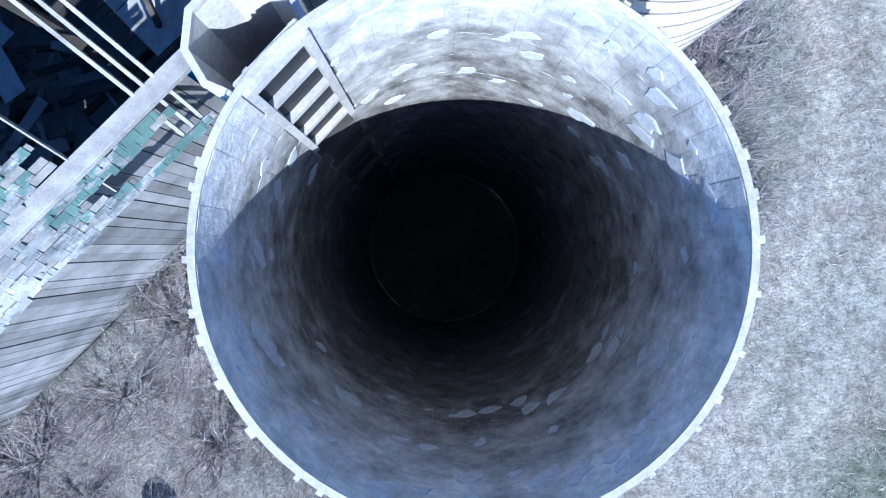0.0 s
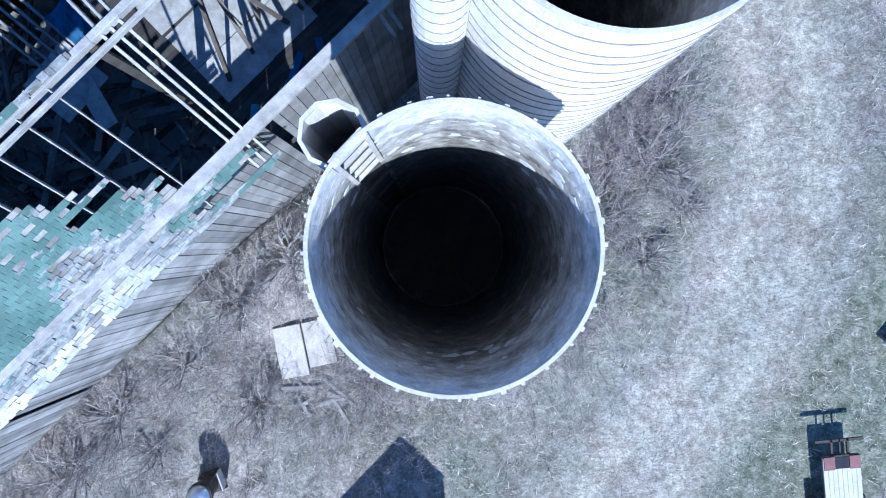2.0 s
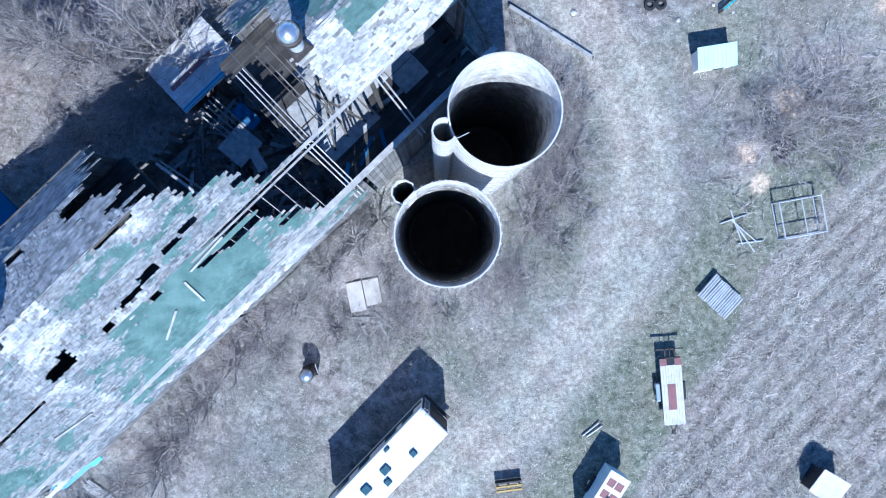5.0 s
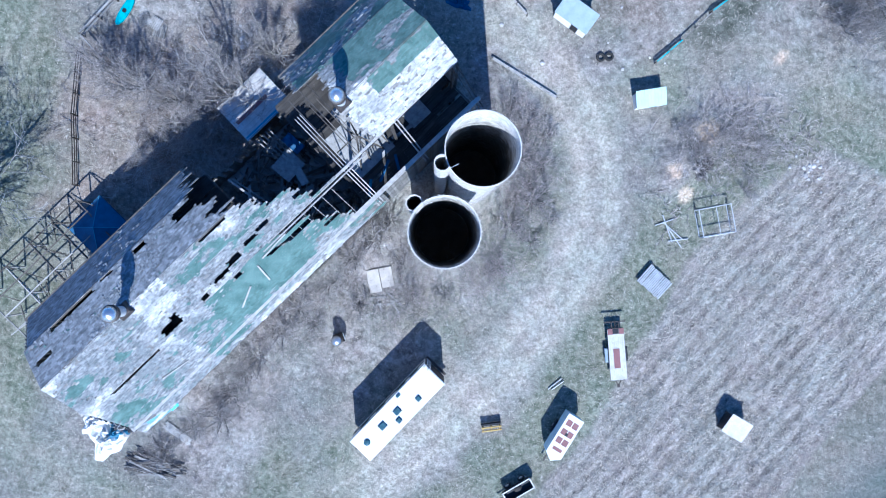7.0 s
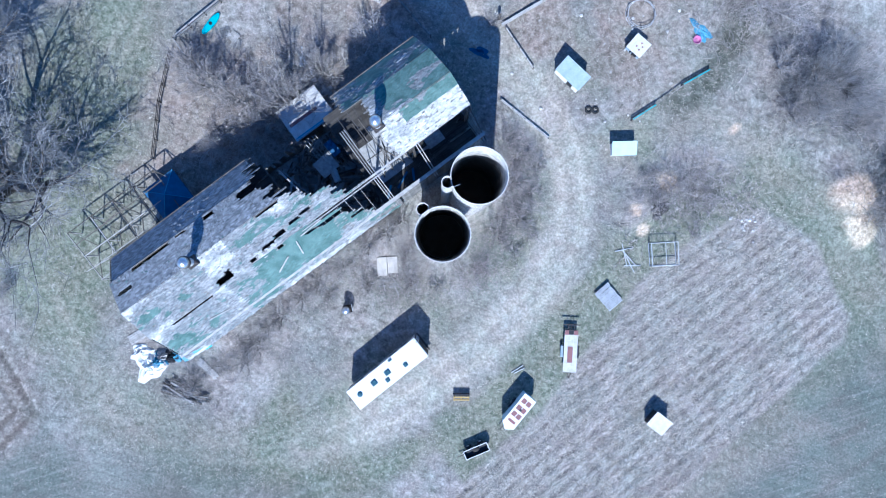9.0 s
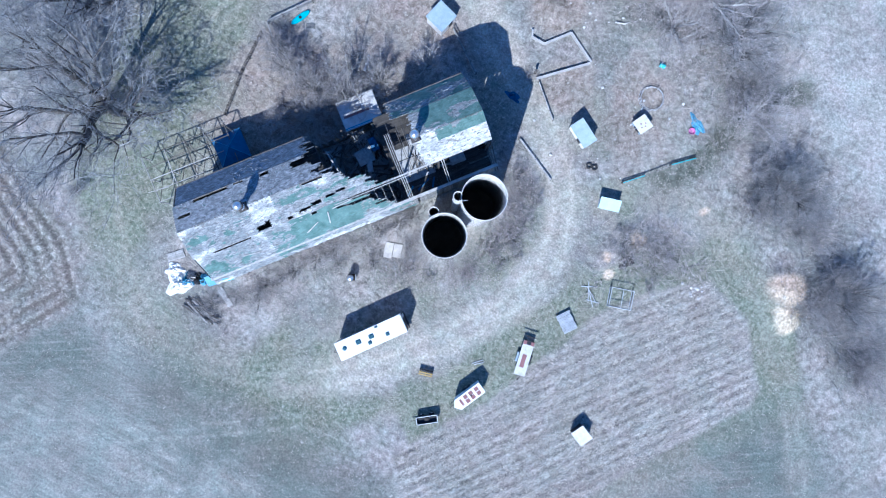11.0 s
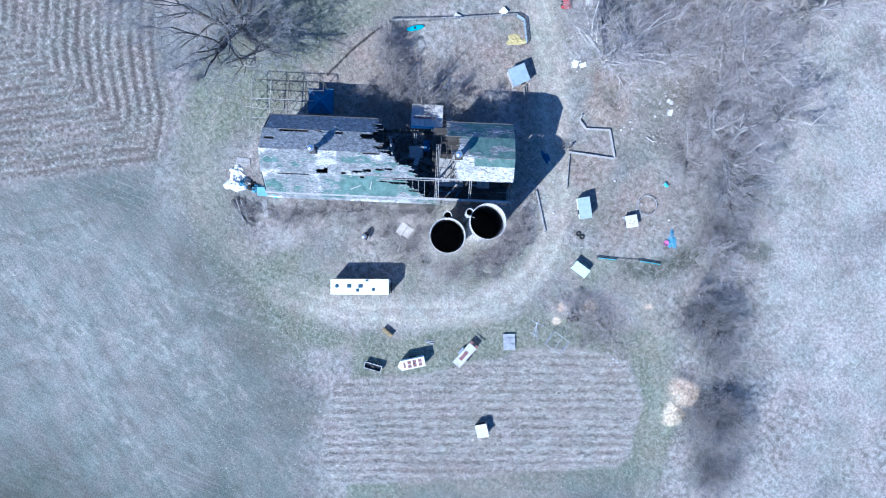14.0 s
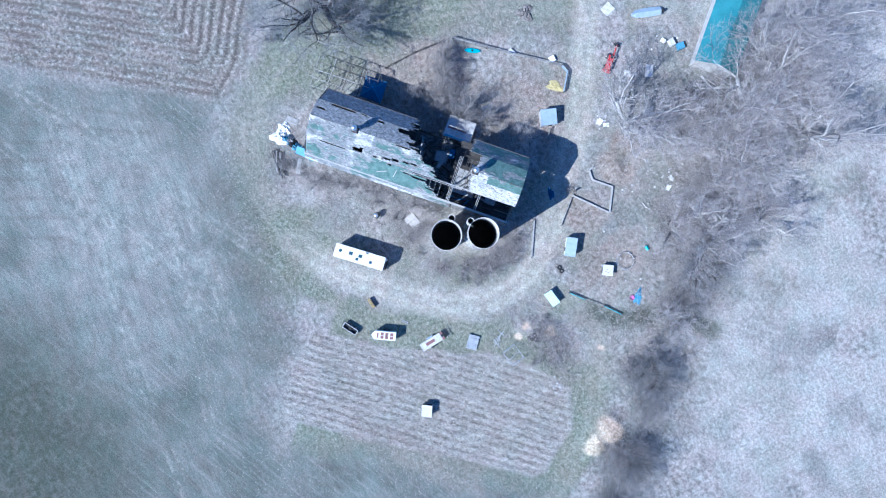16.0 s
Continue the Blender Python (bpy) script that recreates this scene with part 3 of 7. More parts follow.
def ground_material():
    m = bpy.data.materials.new("winter_ground")
    m.use_nodes = True
    n, link = m.node_tree.nodes, m.node_tree.links.new
    bsdf = n["Principled BSDF"]
    pos = n.new("ShaderNodeNewGeometry").outputs["Position"]

    def noisy(scale, detail, stretch=None, rough_=0.65):
        q = n.new("ShaderNodeTexNoise")
        q.inputs["Scale"].default_value, q.inputs["Detail"].default_value, q.inputs["Roughness"].default_value = scale, detail, rough_
        if stretch:
            mp = n.new("ShaderNodeMapping")
            mp.inputs["Rotation"].default_value, mp.inputs["Scale"].default_value = (0, 0, radians(-stretch[0])), (1, 1, 1)
            sc_ = n.new("ShaderNodeVectorMath")
            sc_.operation = "MULTIPLY"
            sc_.inputs[1].default_value = (stretch[1], stretch[2], 1)
            link(pos, mp.inputs["Vector"]), link(mp.outputs[0], sc_.inputs[0]), link(sc_.outputs[0], q.inputs["Vector"])
        else:
            link(pos, q.inputs["Vector"])
        return q.outputs["Fac"]

    def ranged(fac, lo, hi, a=0.0, b=1.0):
        r = n.new("ShaderNodeMapRange")
        r.inputs["From Min"].default_value, r.inputs["From Max"].default_value = lo, hi
        r.inputs["To Min"].default_value, r.inputs["To Max"].default_value = a, b
        link(fac, r.inputs["Value"])
        return r.outputs[0]

    def mixed(fac, a, b):
        q = n.new("ShaderNodeMix")
        q.data_type = "RGBA"
        link(fac, q.inputs[0])
        for k, c in ((6, a), (7, b)):
            if isinstance(c, tuple):
                q.inputs[k].default_value = (*c, 1)
            else:
                link(c, q.inputs[k])
        return q.outputs[2]

    def zone(name):
        q = n.new("ShaderNodeAttribute")
        q.attribute_name = name
        return q.outputs["Fac"]

    clump = noisy(3.6, 3, None, 0.6)
    blot = noisy(1.1, 4, None, 0.6)
    col = mixed(ranged(blot, 0.36, 0.64), (0.165, 0.148, 0.135), (0.40, 0.365, 0.335))
    col = mixed(zone("pale"), col, mixed(ranged(noisy(1.9, 5), 0.36, 0.64), (0.265, 0.245, 0.222), (0.475, 0.438, 0.40)))
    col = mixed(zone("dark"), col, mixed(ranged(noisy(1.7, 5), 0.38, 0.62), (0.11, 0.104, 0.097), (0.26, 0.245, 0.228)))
    col = mixed(zone("green"), col, mixed(ranged(noisy(1.6, 6), 0.36, 0.64), (0.115, 0.123, 0.088), (0.265, 0.260, 0.205)))
    turf = mixed(ranged(noisy(0.09, 6), 0.36, 0.64), (0.118, 0.126, 0.108), (0.20, 0.203, 0.18))
    turf = mixed(zone("worn"), turf, mixed(ranged(noisy(0.35, 7), 0.34, 0.66), (0.19, 0.19, 0.17), (0.30, 0.292, 0.262)))
    turf = mixed(ranged(noisy(1.1, 7, (-6, 0.07, 1.5)), 0.44, 0.70, 0.0, 0.5), turf, (0.10, 0.108, 0.094))
    turf = mixed(ranged(noisy(1.3, 7, (24, 0.08, 1.5)), 0.50, 0.74, 0.0, 0.55), turf, (0.31, 0.30, 0.275))
    turf = mixed(ranged(noisy(0.9, 2), 0.73, 0.77), turf, (0.07, 0.072, 0.06))
    col = mixed(zone("field"), col, turf)
    wet = n.new("ShaderNodeMath")
    wet.operation = "MULTIPLY"
    link(zone("wet"), wet.inputs[0]), link(ranged(noisy(0.8, 6), 0.30, 0.6, 0.4, 1.0), wet.inputs[1])
    col = mixed(wet.outputs[0], col, (0.070, 0.076, 0.058))
    col = mixed(zone("garden"), col, mixed(ranged(noisy(1.7, 6, (47.5, 0.5, 1.4)), 0.34, 0.66), (0.165, 0.147, 0.133), (0.47, 0.433, 0.39)))
    col = mixed(zone("plough"), col, mixed(ranged(noisy(1.5, 8), 0.38, 0.62), (0.135, 0.119, 0.103), (0.33, 0.30, 0.265)))
    col = mixed(zone("furrow"), col, (0.125, 0.108, 0.095))
    col = mixed(zone("soil"), col, mixed(ranged(noisy(1.3, 7), 0.36, 0.64), (0.155, 0.125, 0.105), (0.35, 0.298, 0.258)))
    col = mixed(zone("track"), col, mixed(ranged(noisy(0.9, 8), 0.36, 0.66), (0.31, 0.278, 0.228), (0.49, 0.445, 0.375)))
    col = mixed(ranged(zone("wheel"), 0, 1, 0, 0.38), col, mixed(ranged(noisy(0.7, 4), 0.4, 0.6), (0.15, 0.145, 0.12), (0.46, 0.43, 0.375)))
    col = mixed(zone("sand"), col, mixed(ranged(noisy(1.8, 7), 0.38, 0.62), (0.42, 0.325, 0.235), (0.66, 0.53, 0.40)))
    rough_ground = n.new("ShaderNodeMath")
    rough_ground.operation = "SUBTRACT"
    rough_ground.inputs[0].default_value = 1.0
    bald = n.new("ShaderNodeMath")
    bald.operation = "MAXIMUM"
    link(zone("field"), bald.inputs[0]), link(zone("track"), bald.inputs[1])
    link(bald.outputs[0], rough_ground.inputs[1])
    fleck = n.new("ShaderNodeMath")
    fleck.operation = "MULTIPLY"
    link(ranged(noisy(1.5, 4, None, 0.7), 0.60, 0.68, 0.0, 0.5), fleck.inputs[0]), link(rough_ground.outputs[0], fleck.inputs[1])
    col = mixed(fleck.outputs[0], col, (0.52, 0.485, 0.445))
    tint = n.new("ShaderNodeMix")
    tint.data_type, tint.blend_type = "RGBA", "MULTIPLY"
    tint.inputs[0].default_value = 1.0
    link(col, tint.inputs[6]), link(mixed(ranged(noisy(0.22, 5), 0.38, 0.62), (1.035, 0.995, 0.975), (0.95, 1.01, 0.975)), tint.inputs[7])
    col = tint.outputs[2]
    hs0 = n.new("ShaderNodeHueSaturation")
    big = n.new("ShaderNodeMath")
    big.operation = "MULTIPLY"
    link(ranged(clump, 0.32, 0.68, 0.76, 1.26), big.inputs[0]), link(ranged(noisy(0.16, 7), 0.35, 0.65, 0.88, 1.08), big.inputs[1])
    link(big.outputs[0], hs0.inputs["Value"]), link(col, hs0.inputs["Color"])
    col = hs0.outputs[0]
    fine = noisy(11, 5, None, 0.7)
    hsv = n.new("ShaderNodeHueSaturation")
    link(ranged(fine, 0.32, 0.68, 0.62, 1.40), hsv.inputs["Value"]), link(col, hsv.inputs["Color"])
    link(hsv.outputs[0], bsdf.inputs["Base Color"])
    bsdf.inputs["Roughness"].default_value, bsdf.inputs["Specular IOR Level"].default_value = 1.0, 0.1
    b = n.new("ShaderNodeBump")
    b.inputs["Strength"].default_value, b.inputs["Distance"].default_value = 0.8, 0.10
    link(fine, b.inputs["Height"]), link(b.outputs[0], bsdf.inputs["Normal"])
    return m


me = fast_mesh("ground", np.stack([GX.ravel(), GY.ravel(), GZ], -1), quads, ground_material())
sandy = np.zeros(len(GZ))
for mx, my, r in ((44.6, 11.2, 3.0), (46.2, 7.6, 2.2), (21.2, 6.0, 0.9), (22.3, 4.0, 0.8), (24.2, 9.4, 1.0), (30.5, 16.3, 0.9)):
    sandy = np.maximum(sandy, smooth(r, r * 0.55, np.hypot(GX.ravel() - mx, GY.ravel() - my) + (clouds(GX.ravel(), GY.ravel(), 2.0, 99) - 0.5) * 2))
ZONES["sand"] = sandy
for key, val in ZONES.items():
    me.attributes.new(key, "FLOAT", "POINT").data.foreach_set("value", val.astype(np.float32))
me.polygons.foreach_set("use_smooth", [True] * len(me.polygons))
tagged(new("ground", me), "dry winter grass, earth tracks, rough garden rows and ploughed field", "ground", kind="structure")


def ground_z(x, y):
    return float(heights(np.array([float(x)]), np.array([float(y)]))[0][0])

# ---- silos ----
def stave_mesh(name, r0, r1, half, h, mats):
    s = Shape()
    pts = [(r * math.cos(a), r * math.sin(a), z) for z in (0.0, h) for r, a in ((r0, -half), (r1, -half), (r1, half), (r0, half))]
    s.add(pts, [(0, 4, 7, 3)], 0)
    s.add(pts, [(1, 2, 6, 5), (0, 1, 5, 4), (2, 3, 7, 6), (4, 5, 6, 7), (0, 3, 2, 1)], 1)
    return s.mesh(name, mats)


def silo(name, x, y, r, h, chute, sides, chute_r, chute_top, door, label, seed, knobs):
    rng = random.Random(seed)
    top = thing(name, x, y, 0, 0, label, "silo", "silos beside the barn")
    n, rows = 60, int(h / 0.72)
    row_h, step = h / rows, 2 * math.pi / n
    gap = 0.155 if door else -1.0

    def is_door(a):
        return abs((a - radians(chute) + math.pi) % (2 * math.pi) - math.pi) < gap

    core = Shape()
    core.ring(0, 0, h / 2, r - 0.035, 0.03, n, h - 0.06, (radians(chute) + max(gap, 0.0), radians(chute) + 2 * math.pi - max(gap, 0.0)))
    part("wall_core", core, MORTAR, top)
    low = Shape()
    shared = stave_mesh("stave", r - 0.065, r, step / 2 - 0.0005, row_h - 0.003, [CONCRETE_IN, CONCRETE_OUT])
    for k in range(rows):
        for i in range(n):
            a = (i + 0.5 * (k % 2)) * step
            if is_door(a):
                continue
            if k >= rows - 5:
                ob = new("stave", shared)
                ob.parent = top
                ob.matrix_basis = Matrix.Translation((0, 0, k * row_h)) @ pose(0, 0, 0, 0, 0, math.degrees(a)) @ Matrix.Translation((rng.uniform(-0.003, 0.002), 0, 0))
            else:
                j, half = rng.uniform(-0.003, 0.003), step / 2 - 0.0005
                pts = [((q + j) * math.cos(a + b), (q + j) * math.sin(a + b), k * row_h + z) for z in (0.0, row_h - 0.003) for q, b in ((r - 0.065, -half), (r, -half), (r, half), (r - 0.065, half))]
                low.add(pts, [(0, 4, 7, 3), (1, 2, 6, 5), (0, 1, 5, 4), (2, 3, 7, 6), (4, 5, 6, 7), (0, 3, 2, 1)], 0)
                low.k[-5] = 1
    tagged(part("lower_wall", low, [CONCRETE_IN, CONCRETE_OUT], top, "courses of stained concrete staves with painted shade deepening downwards"), kind="stuff")
    for i, k in enumerate(range(int(h / 0.46))):
        part("hoop", Shape().ring(0, 0, 0.35 + k * 0.46 - 0.10 * (i % 3 == 0), r + 0.008, 0.016, 60), HOOP, top)
    rim = Shape()
    rim.ring(0, 0, h + 0.01, r - 0.03, 0.070, 90, 0.04)
    part("rim", rim, CONCRETE_RIM, top, "thin chipped pale cement rim")
    for i in range(knobs):
        a = 2 * math.pi * i / knobs + rng.uniform(-0.05, 0.05)
        part("hoop_lug", Shape().box(r + 0.03, 0, h - 0.09, 0.05 + rng.uniform(0, 0.04), 0.05 + rng.uniform(0, 0.08), 0.09, pose(0, 0, 0, 0, 0, math.degrees(a)), taper=0.8), CONCRETE_RIM, top)
    for i in range(115):
        a, z, s = rng.uniform(0, 2 * math.pi), h - 0.25 - 3.6 * rng.random() ** 1.6, rng.uniform(0.08, 0.24)
        if is_door(a) or (door is False and i > 10):
            continue
        m = rng.randint(6, 9)
        ring = [(s * rng.uniform(0.5, 1.25) * math.cos(2 * math.pi * q / m + 0.4), s * rng.uniform(0.5, 1.25) * math.sin(2 * math.pi * q / m)) for q in range(m)]
        outer = [((r - 0.064) * math.cos(a + u / r), (r - 0.064) * math.sin(a + u / r), z + v) for u, v in ring]
        inner = [((r - 0.080) * math.cos(a + 0.86 * u / r), (r - 0.080) * math.sin(a + 0.86 * u / r), z + 0.86 * v) for u, v in ring]
        part("cement_patch", Shape().add(outer + inner, [(q, (q + 1) % m, m + (q + 1) % m, m + q) for q in range(m)] + [tuple(range(m, 2 * m))]), PATCH, top, "irregular smooth cement patch")
    # unloading chute
    ca, cd = radians(chute), r + chute_r * 0.62
    cx, cy = cd * math.cos(ca), cd * math.sin(ca)
    ch = Shape()
    ch.ring(cx, cy, chute_top / 2, chute_r, 0.06, sides, chute_top, (ca - 2.25, ca + 2.25))
    chute_part = part("chute", ch, CHUTE, top, "narrow upright unloading chute of pale concrete")
    for k in range(int(chute_top / 0.46)):
        part("chute_hoop", Shape().ring(cx, cy, 0.4 + 0.46 * k, chute_r + 0.036, 0.014, sides, None, (ca - 2.1, ca + 2.1)), HOOP, chute_part)
    part("chute_lip", Shape().ring(cx, cy, chute_top + 0.02, chute_r, 0.075, sides, 0.06, (ca - 2.25, ca + 2.25)), CONCRETE_RIM, chute_part)
    if door:
        turn = pose(0, 0, 0, 0, 0, chute)
        w = 2 * gap * r
        z = h - 0.1
        part("door_jamb", Shape().box(r - 0.06, w / 2 - 0.03, h - 3.1, 0.16, 0.09, 3.1, turn), CONCRETE_RIM, top)
        part("door_jamb", Shape().box(r - 0.06, -w / 2 + 0.03, h - 3.1, 0.16, 0.09, 3.1, turn), CONCRETE_RIM, top)
        part("lintel", Shape().box(r - 0.06, 0, h - 0.13, 0.17, w, 0.14, turn), CONCRETE_RIM, top)
        k = 0
        while z > 1.0:
            if k < 4:
                part("door_panel", Shape().box(r - 0.03, 0, z - 0.70, 0.04, w - 0.09, 0.64, turn), DARK, top, "dark closed wooden silo door")
                part("rung", Shape().box(r - 0.09, 0, z - 0.70, 0.08, w - 0.1, 0.11, turn), CONCRETE_RIM, top, "pale concrete cross bar of the door opening")
            else:
                part("door", Shape().box(r - 0.05, 0, z - 0.70, 0.06, w + 0.06, 0.68, turn), DEBRIS, top, "dark closed wooden silo door")
            z -= 0.70
            k += 1
    bed = Shape()
    bed.lathe(0, 0, [(r - 0.13, 0.0), (r - 0.13, 0.25), (r * 0.6, 0.33), (0.05, 0.4)], 40)
    part("old_silage", bed, SOIL, top, "dark rotted bed at the bottom")
    return top


silo("silo", 0.36, -0.02, 2.45, 14.32, 137, 7, 0.56, 14.0, True, "open-topped concrete stave silo with a chipped pale rim", 3, 36)
silo("silo", 2.67, 5.21, 2.43, 16.40, 201.6, 14, 0.50, 17.0, False, "taller open-topped white stave silo ringed with steel hoops", 5, 0)
wire = Shape()
wire.tube((0.35, 3.9, 16.46), (0.75, 4.0, 16.62), 0.02).tube((0.75, 4.0, 16.62), (1.15, 4.22, 16.55), 0.02)
ob = thing("bent_pipe", 0, 0, 0, 0, "thin bent pale pipe over the silo rim", "pipe")
part("pipe", wire, GALV, ob)

# ---- barn ----
BX, BY, BR = -7.63, 7.685, 44.8
U0, U1, HALF, BREAK = -26.5, 9.2, 5.65, 3.1
ZE, ZB, ZR, ZF = 9.2, 12.0, 13.5, 5.55
barn = thing("barn", BX, BY, 0, BR, "long ruined gambrel barn with collapsed roof and peeling green shingles", "barn")
BARN_M = pose(BX, BY, 0, 0, 0, BR)
rb = random.Random(17)


def bpt(u, y, z=0.0):
    return BARN_M @ Vector((u, y, z))


class Slope:
    def __init__(self, name, y0, z0, y1, z1):
        self.name, self.y0, self.z0 = name, y0, z0
        self.long = math.hypot(y1 - y0, z1 - z0)
        self.dy, self.dz = (y1 - y0) / self.long, (z1 - z0) / self.long
        self.ny, self.nz = -self.dz * (1 if y1 > y0 else -1), abs(self.dy)
        self.ny = abs(self.dz) * (1 if y1 > y0 else -1)

    def at(self, u, v, o):
        return (u, self.y0 + self.dy * v + self.ny * o, self.z0 + self.dz * v + self.nz * o)

    def slab(self, s, u0, u1, v0, v1, o0, o1, slot=0, lift=0.0):
        pts = [self.at(u, v, o + (lift if v == v1 else 0.0)) for o in (o0, o1) for u, v in ((u0, v0), (u1, v0), (u1, v1), (u0, v1))]
        s.add(pts, [(3, 2, 1, 0), (4, 5, 6, 7), (0, 1, 5, 4), (1, 2, 6, 5), (2, 3, 7, 6), (3, 0, 4, 7)], slot)


SLOPES = [Slope("south_upper", 0, ZR, -BREAK, ZB), Slope("south_lower", -BREAK, ZB, -HALF - 0.74, ZE - 0.78),
          Slope("north_upper", 0, ZR, BREAK, ZB), Slope("north_lower", BREAK, ZB, HALF + 0.15, ZE - 0.15)]


def spans(name, t):
    """Where the roof still stands at the share t of the slope, from top to foot."""
    if name == "south_upper":
        return [(U0, -9.2 + 5.9 * t), (0.9 + 0.3 * t, U1)]
    if name == "south_lower":
        return [(U0 + 0.2, -8.2 + 6.2 * t)]
    if name == "north_upper":
        return [(U0, -9.2 - 2.0 * t), (1.0 + 0.5 * t, U1)]
    return [(U0 + 0.3, -10.9 + 0.4 * t), (-0.3, U1)]


HOLES = [("south_lower", -24.3, -19.6, 0.0, 0.07), ("south_upper", -18.6, -16.9, 0.80, 0.95), ("south_upper", -15.2, -14.3, 0.86, 1.0), ("south_upper", -13.6, -12.2, 0.78, 0.88),
         ("south_upper", -12.0, -10.6, 0.72, 0.82), ("south_upper", -10.4, -9.2, 0.66, 0.76), ("south_upper", -9.0, -7.6, 0.62, 0.72), ("south_lower", -12.6, -11.9, 0.0, 0.10), ("south_lower", -9.8, -8.6, 0.14, 0.22),
         ("north_upper", -24.2, -20.0, 0.88, 1.0), ("north_upper", -16.2, -15.1, 0.84, 0.97), ("north_upper", -12.6, -10.9, 0.66, 0.92), ("north_upper", -26.2, -24.6, 0.45, 0.58),
         ("south_upper", -12.2, -9.6, 0.02, 0.09), ("south_upper", -17.6, -17.0, 0.70, 0.80), ("north_upper", -19.4, -18.2, 0.90, 1.0), ("south_lower", -25.6, -24.6, 0.82, 0.95)]


def holed(name, u, t):
    return any(n == name and a <= u <= b and c <= t <= d for n, a, b, c, d in HOLES)


def bare(name, u, t):
    """How likely the green facing is gone at this spot."""
    wave = 0.22 * math.sin(u * 1.1 + 2.0 * t) + 0.18 * math.sin(u * 2.3 - 5.0 * t + 1.0)
    if name == "south_upper":
        base = 1.08 if u < 0 else (1.75 if t > 0.36 or u < 3.4 else 0.12)
        if -16 < u < -11 and t < 0.45 or -12.5 < u < -4 and t > 0.75:
            base = 0.45
    elif name == "south_lower":
        base = 1.0
        if -15.5 < u < -4 and t < 0.68:
            base = 0.02
        if -7.6 < u:
            base = 0.85
        elif -15.5 < u < -4 and t < 0.68:
            pass
        elif -18.5 < u < -2 and t < 0.9:
            base = 0.42
    elif name == "north_upper":
        base = 0.7 if u < 0 else (0.9 if u < 2.6 or t < 0.1 and u < 5 else 0.08)
    else:
        base = 0.25 if u < -20 else 0.4
    lump = float(clouds(np.array([u * 0.5 + 40]), np.array([t * 4.5 + 9 * len(name) + (20 if "north" in name else 0)]), 2.2, 201, 4)[0])
    return 0.5 + (base + wave * 0.5 - 0.5) * 1.1 + (lump - 0.5) * 2.6


roof = part("roof", Shape().beam((U0, 0, ZR - 0.1), (-9.6, 0, ZR - 0.1), 0.14, 0.2), TIMBER, barn, "torn roof of green shingles and bare grey boards")
part("ridge_beam", Shape().beam((1.0, 0, ZR - 0.1), (U1, 0, ZR - 0.1), 0.14, 0.2), TIMBER, roof)
deck, green_n = Shape(), 0
field = Shape()
single, bareness = [], []


def torn_ends(rows, wide):
    """How far each course of boards still sticks out: a few neighbours break off together."""
    out = []
    while len(out) < rows:
        e = rb.choice((-0.9, -0.5, -0.2, 0.0, 0.3, 0.8, 1.5)) * 0.8 + (rb.uniform(0.8, 2.4) if wide and rb.random() < 0.2 else 0.0) - (0.7 if wide else 0.0)
        out += [e + rb.uniform(-0.3, 0.3) for _ in range(rb.choice((1, 1, 2, 2, 3)))]
    return out

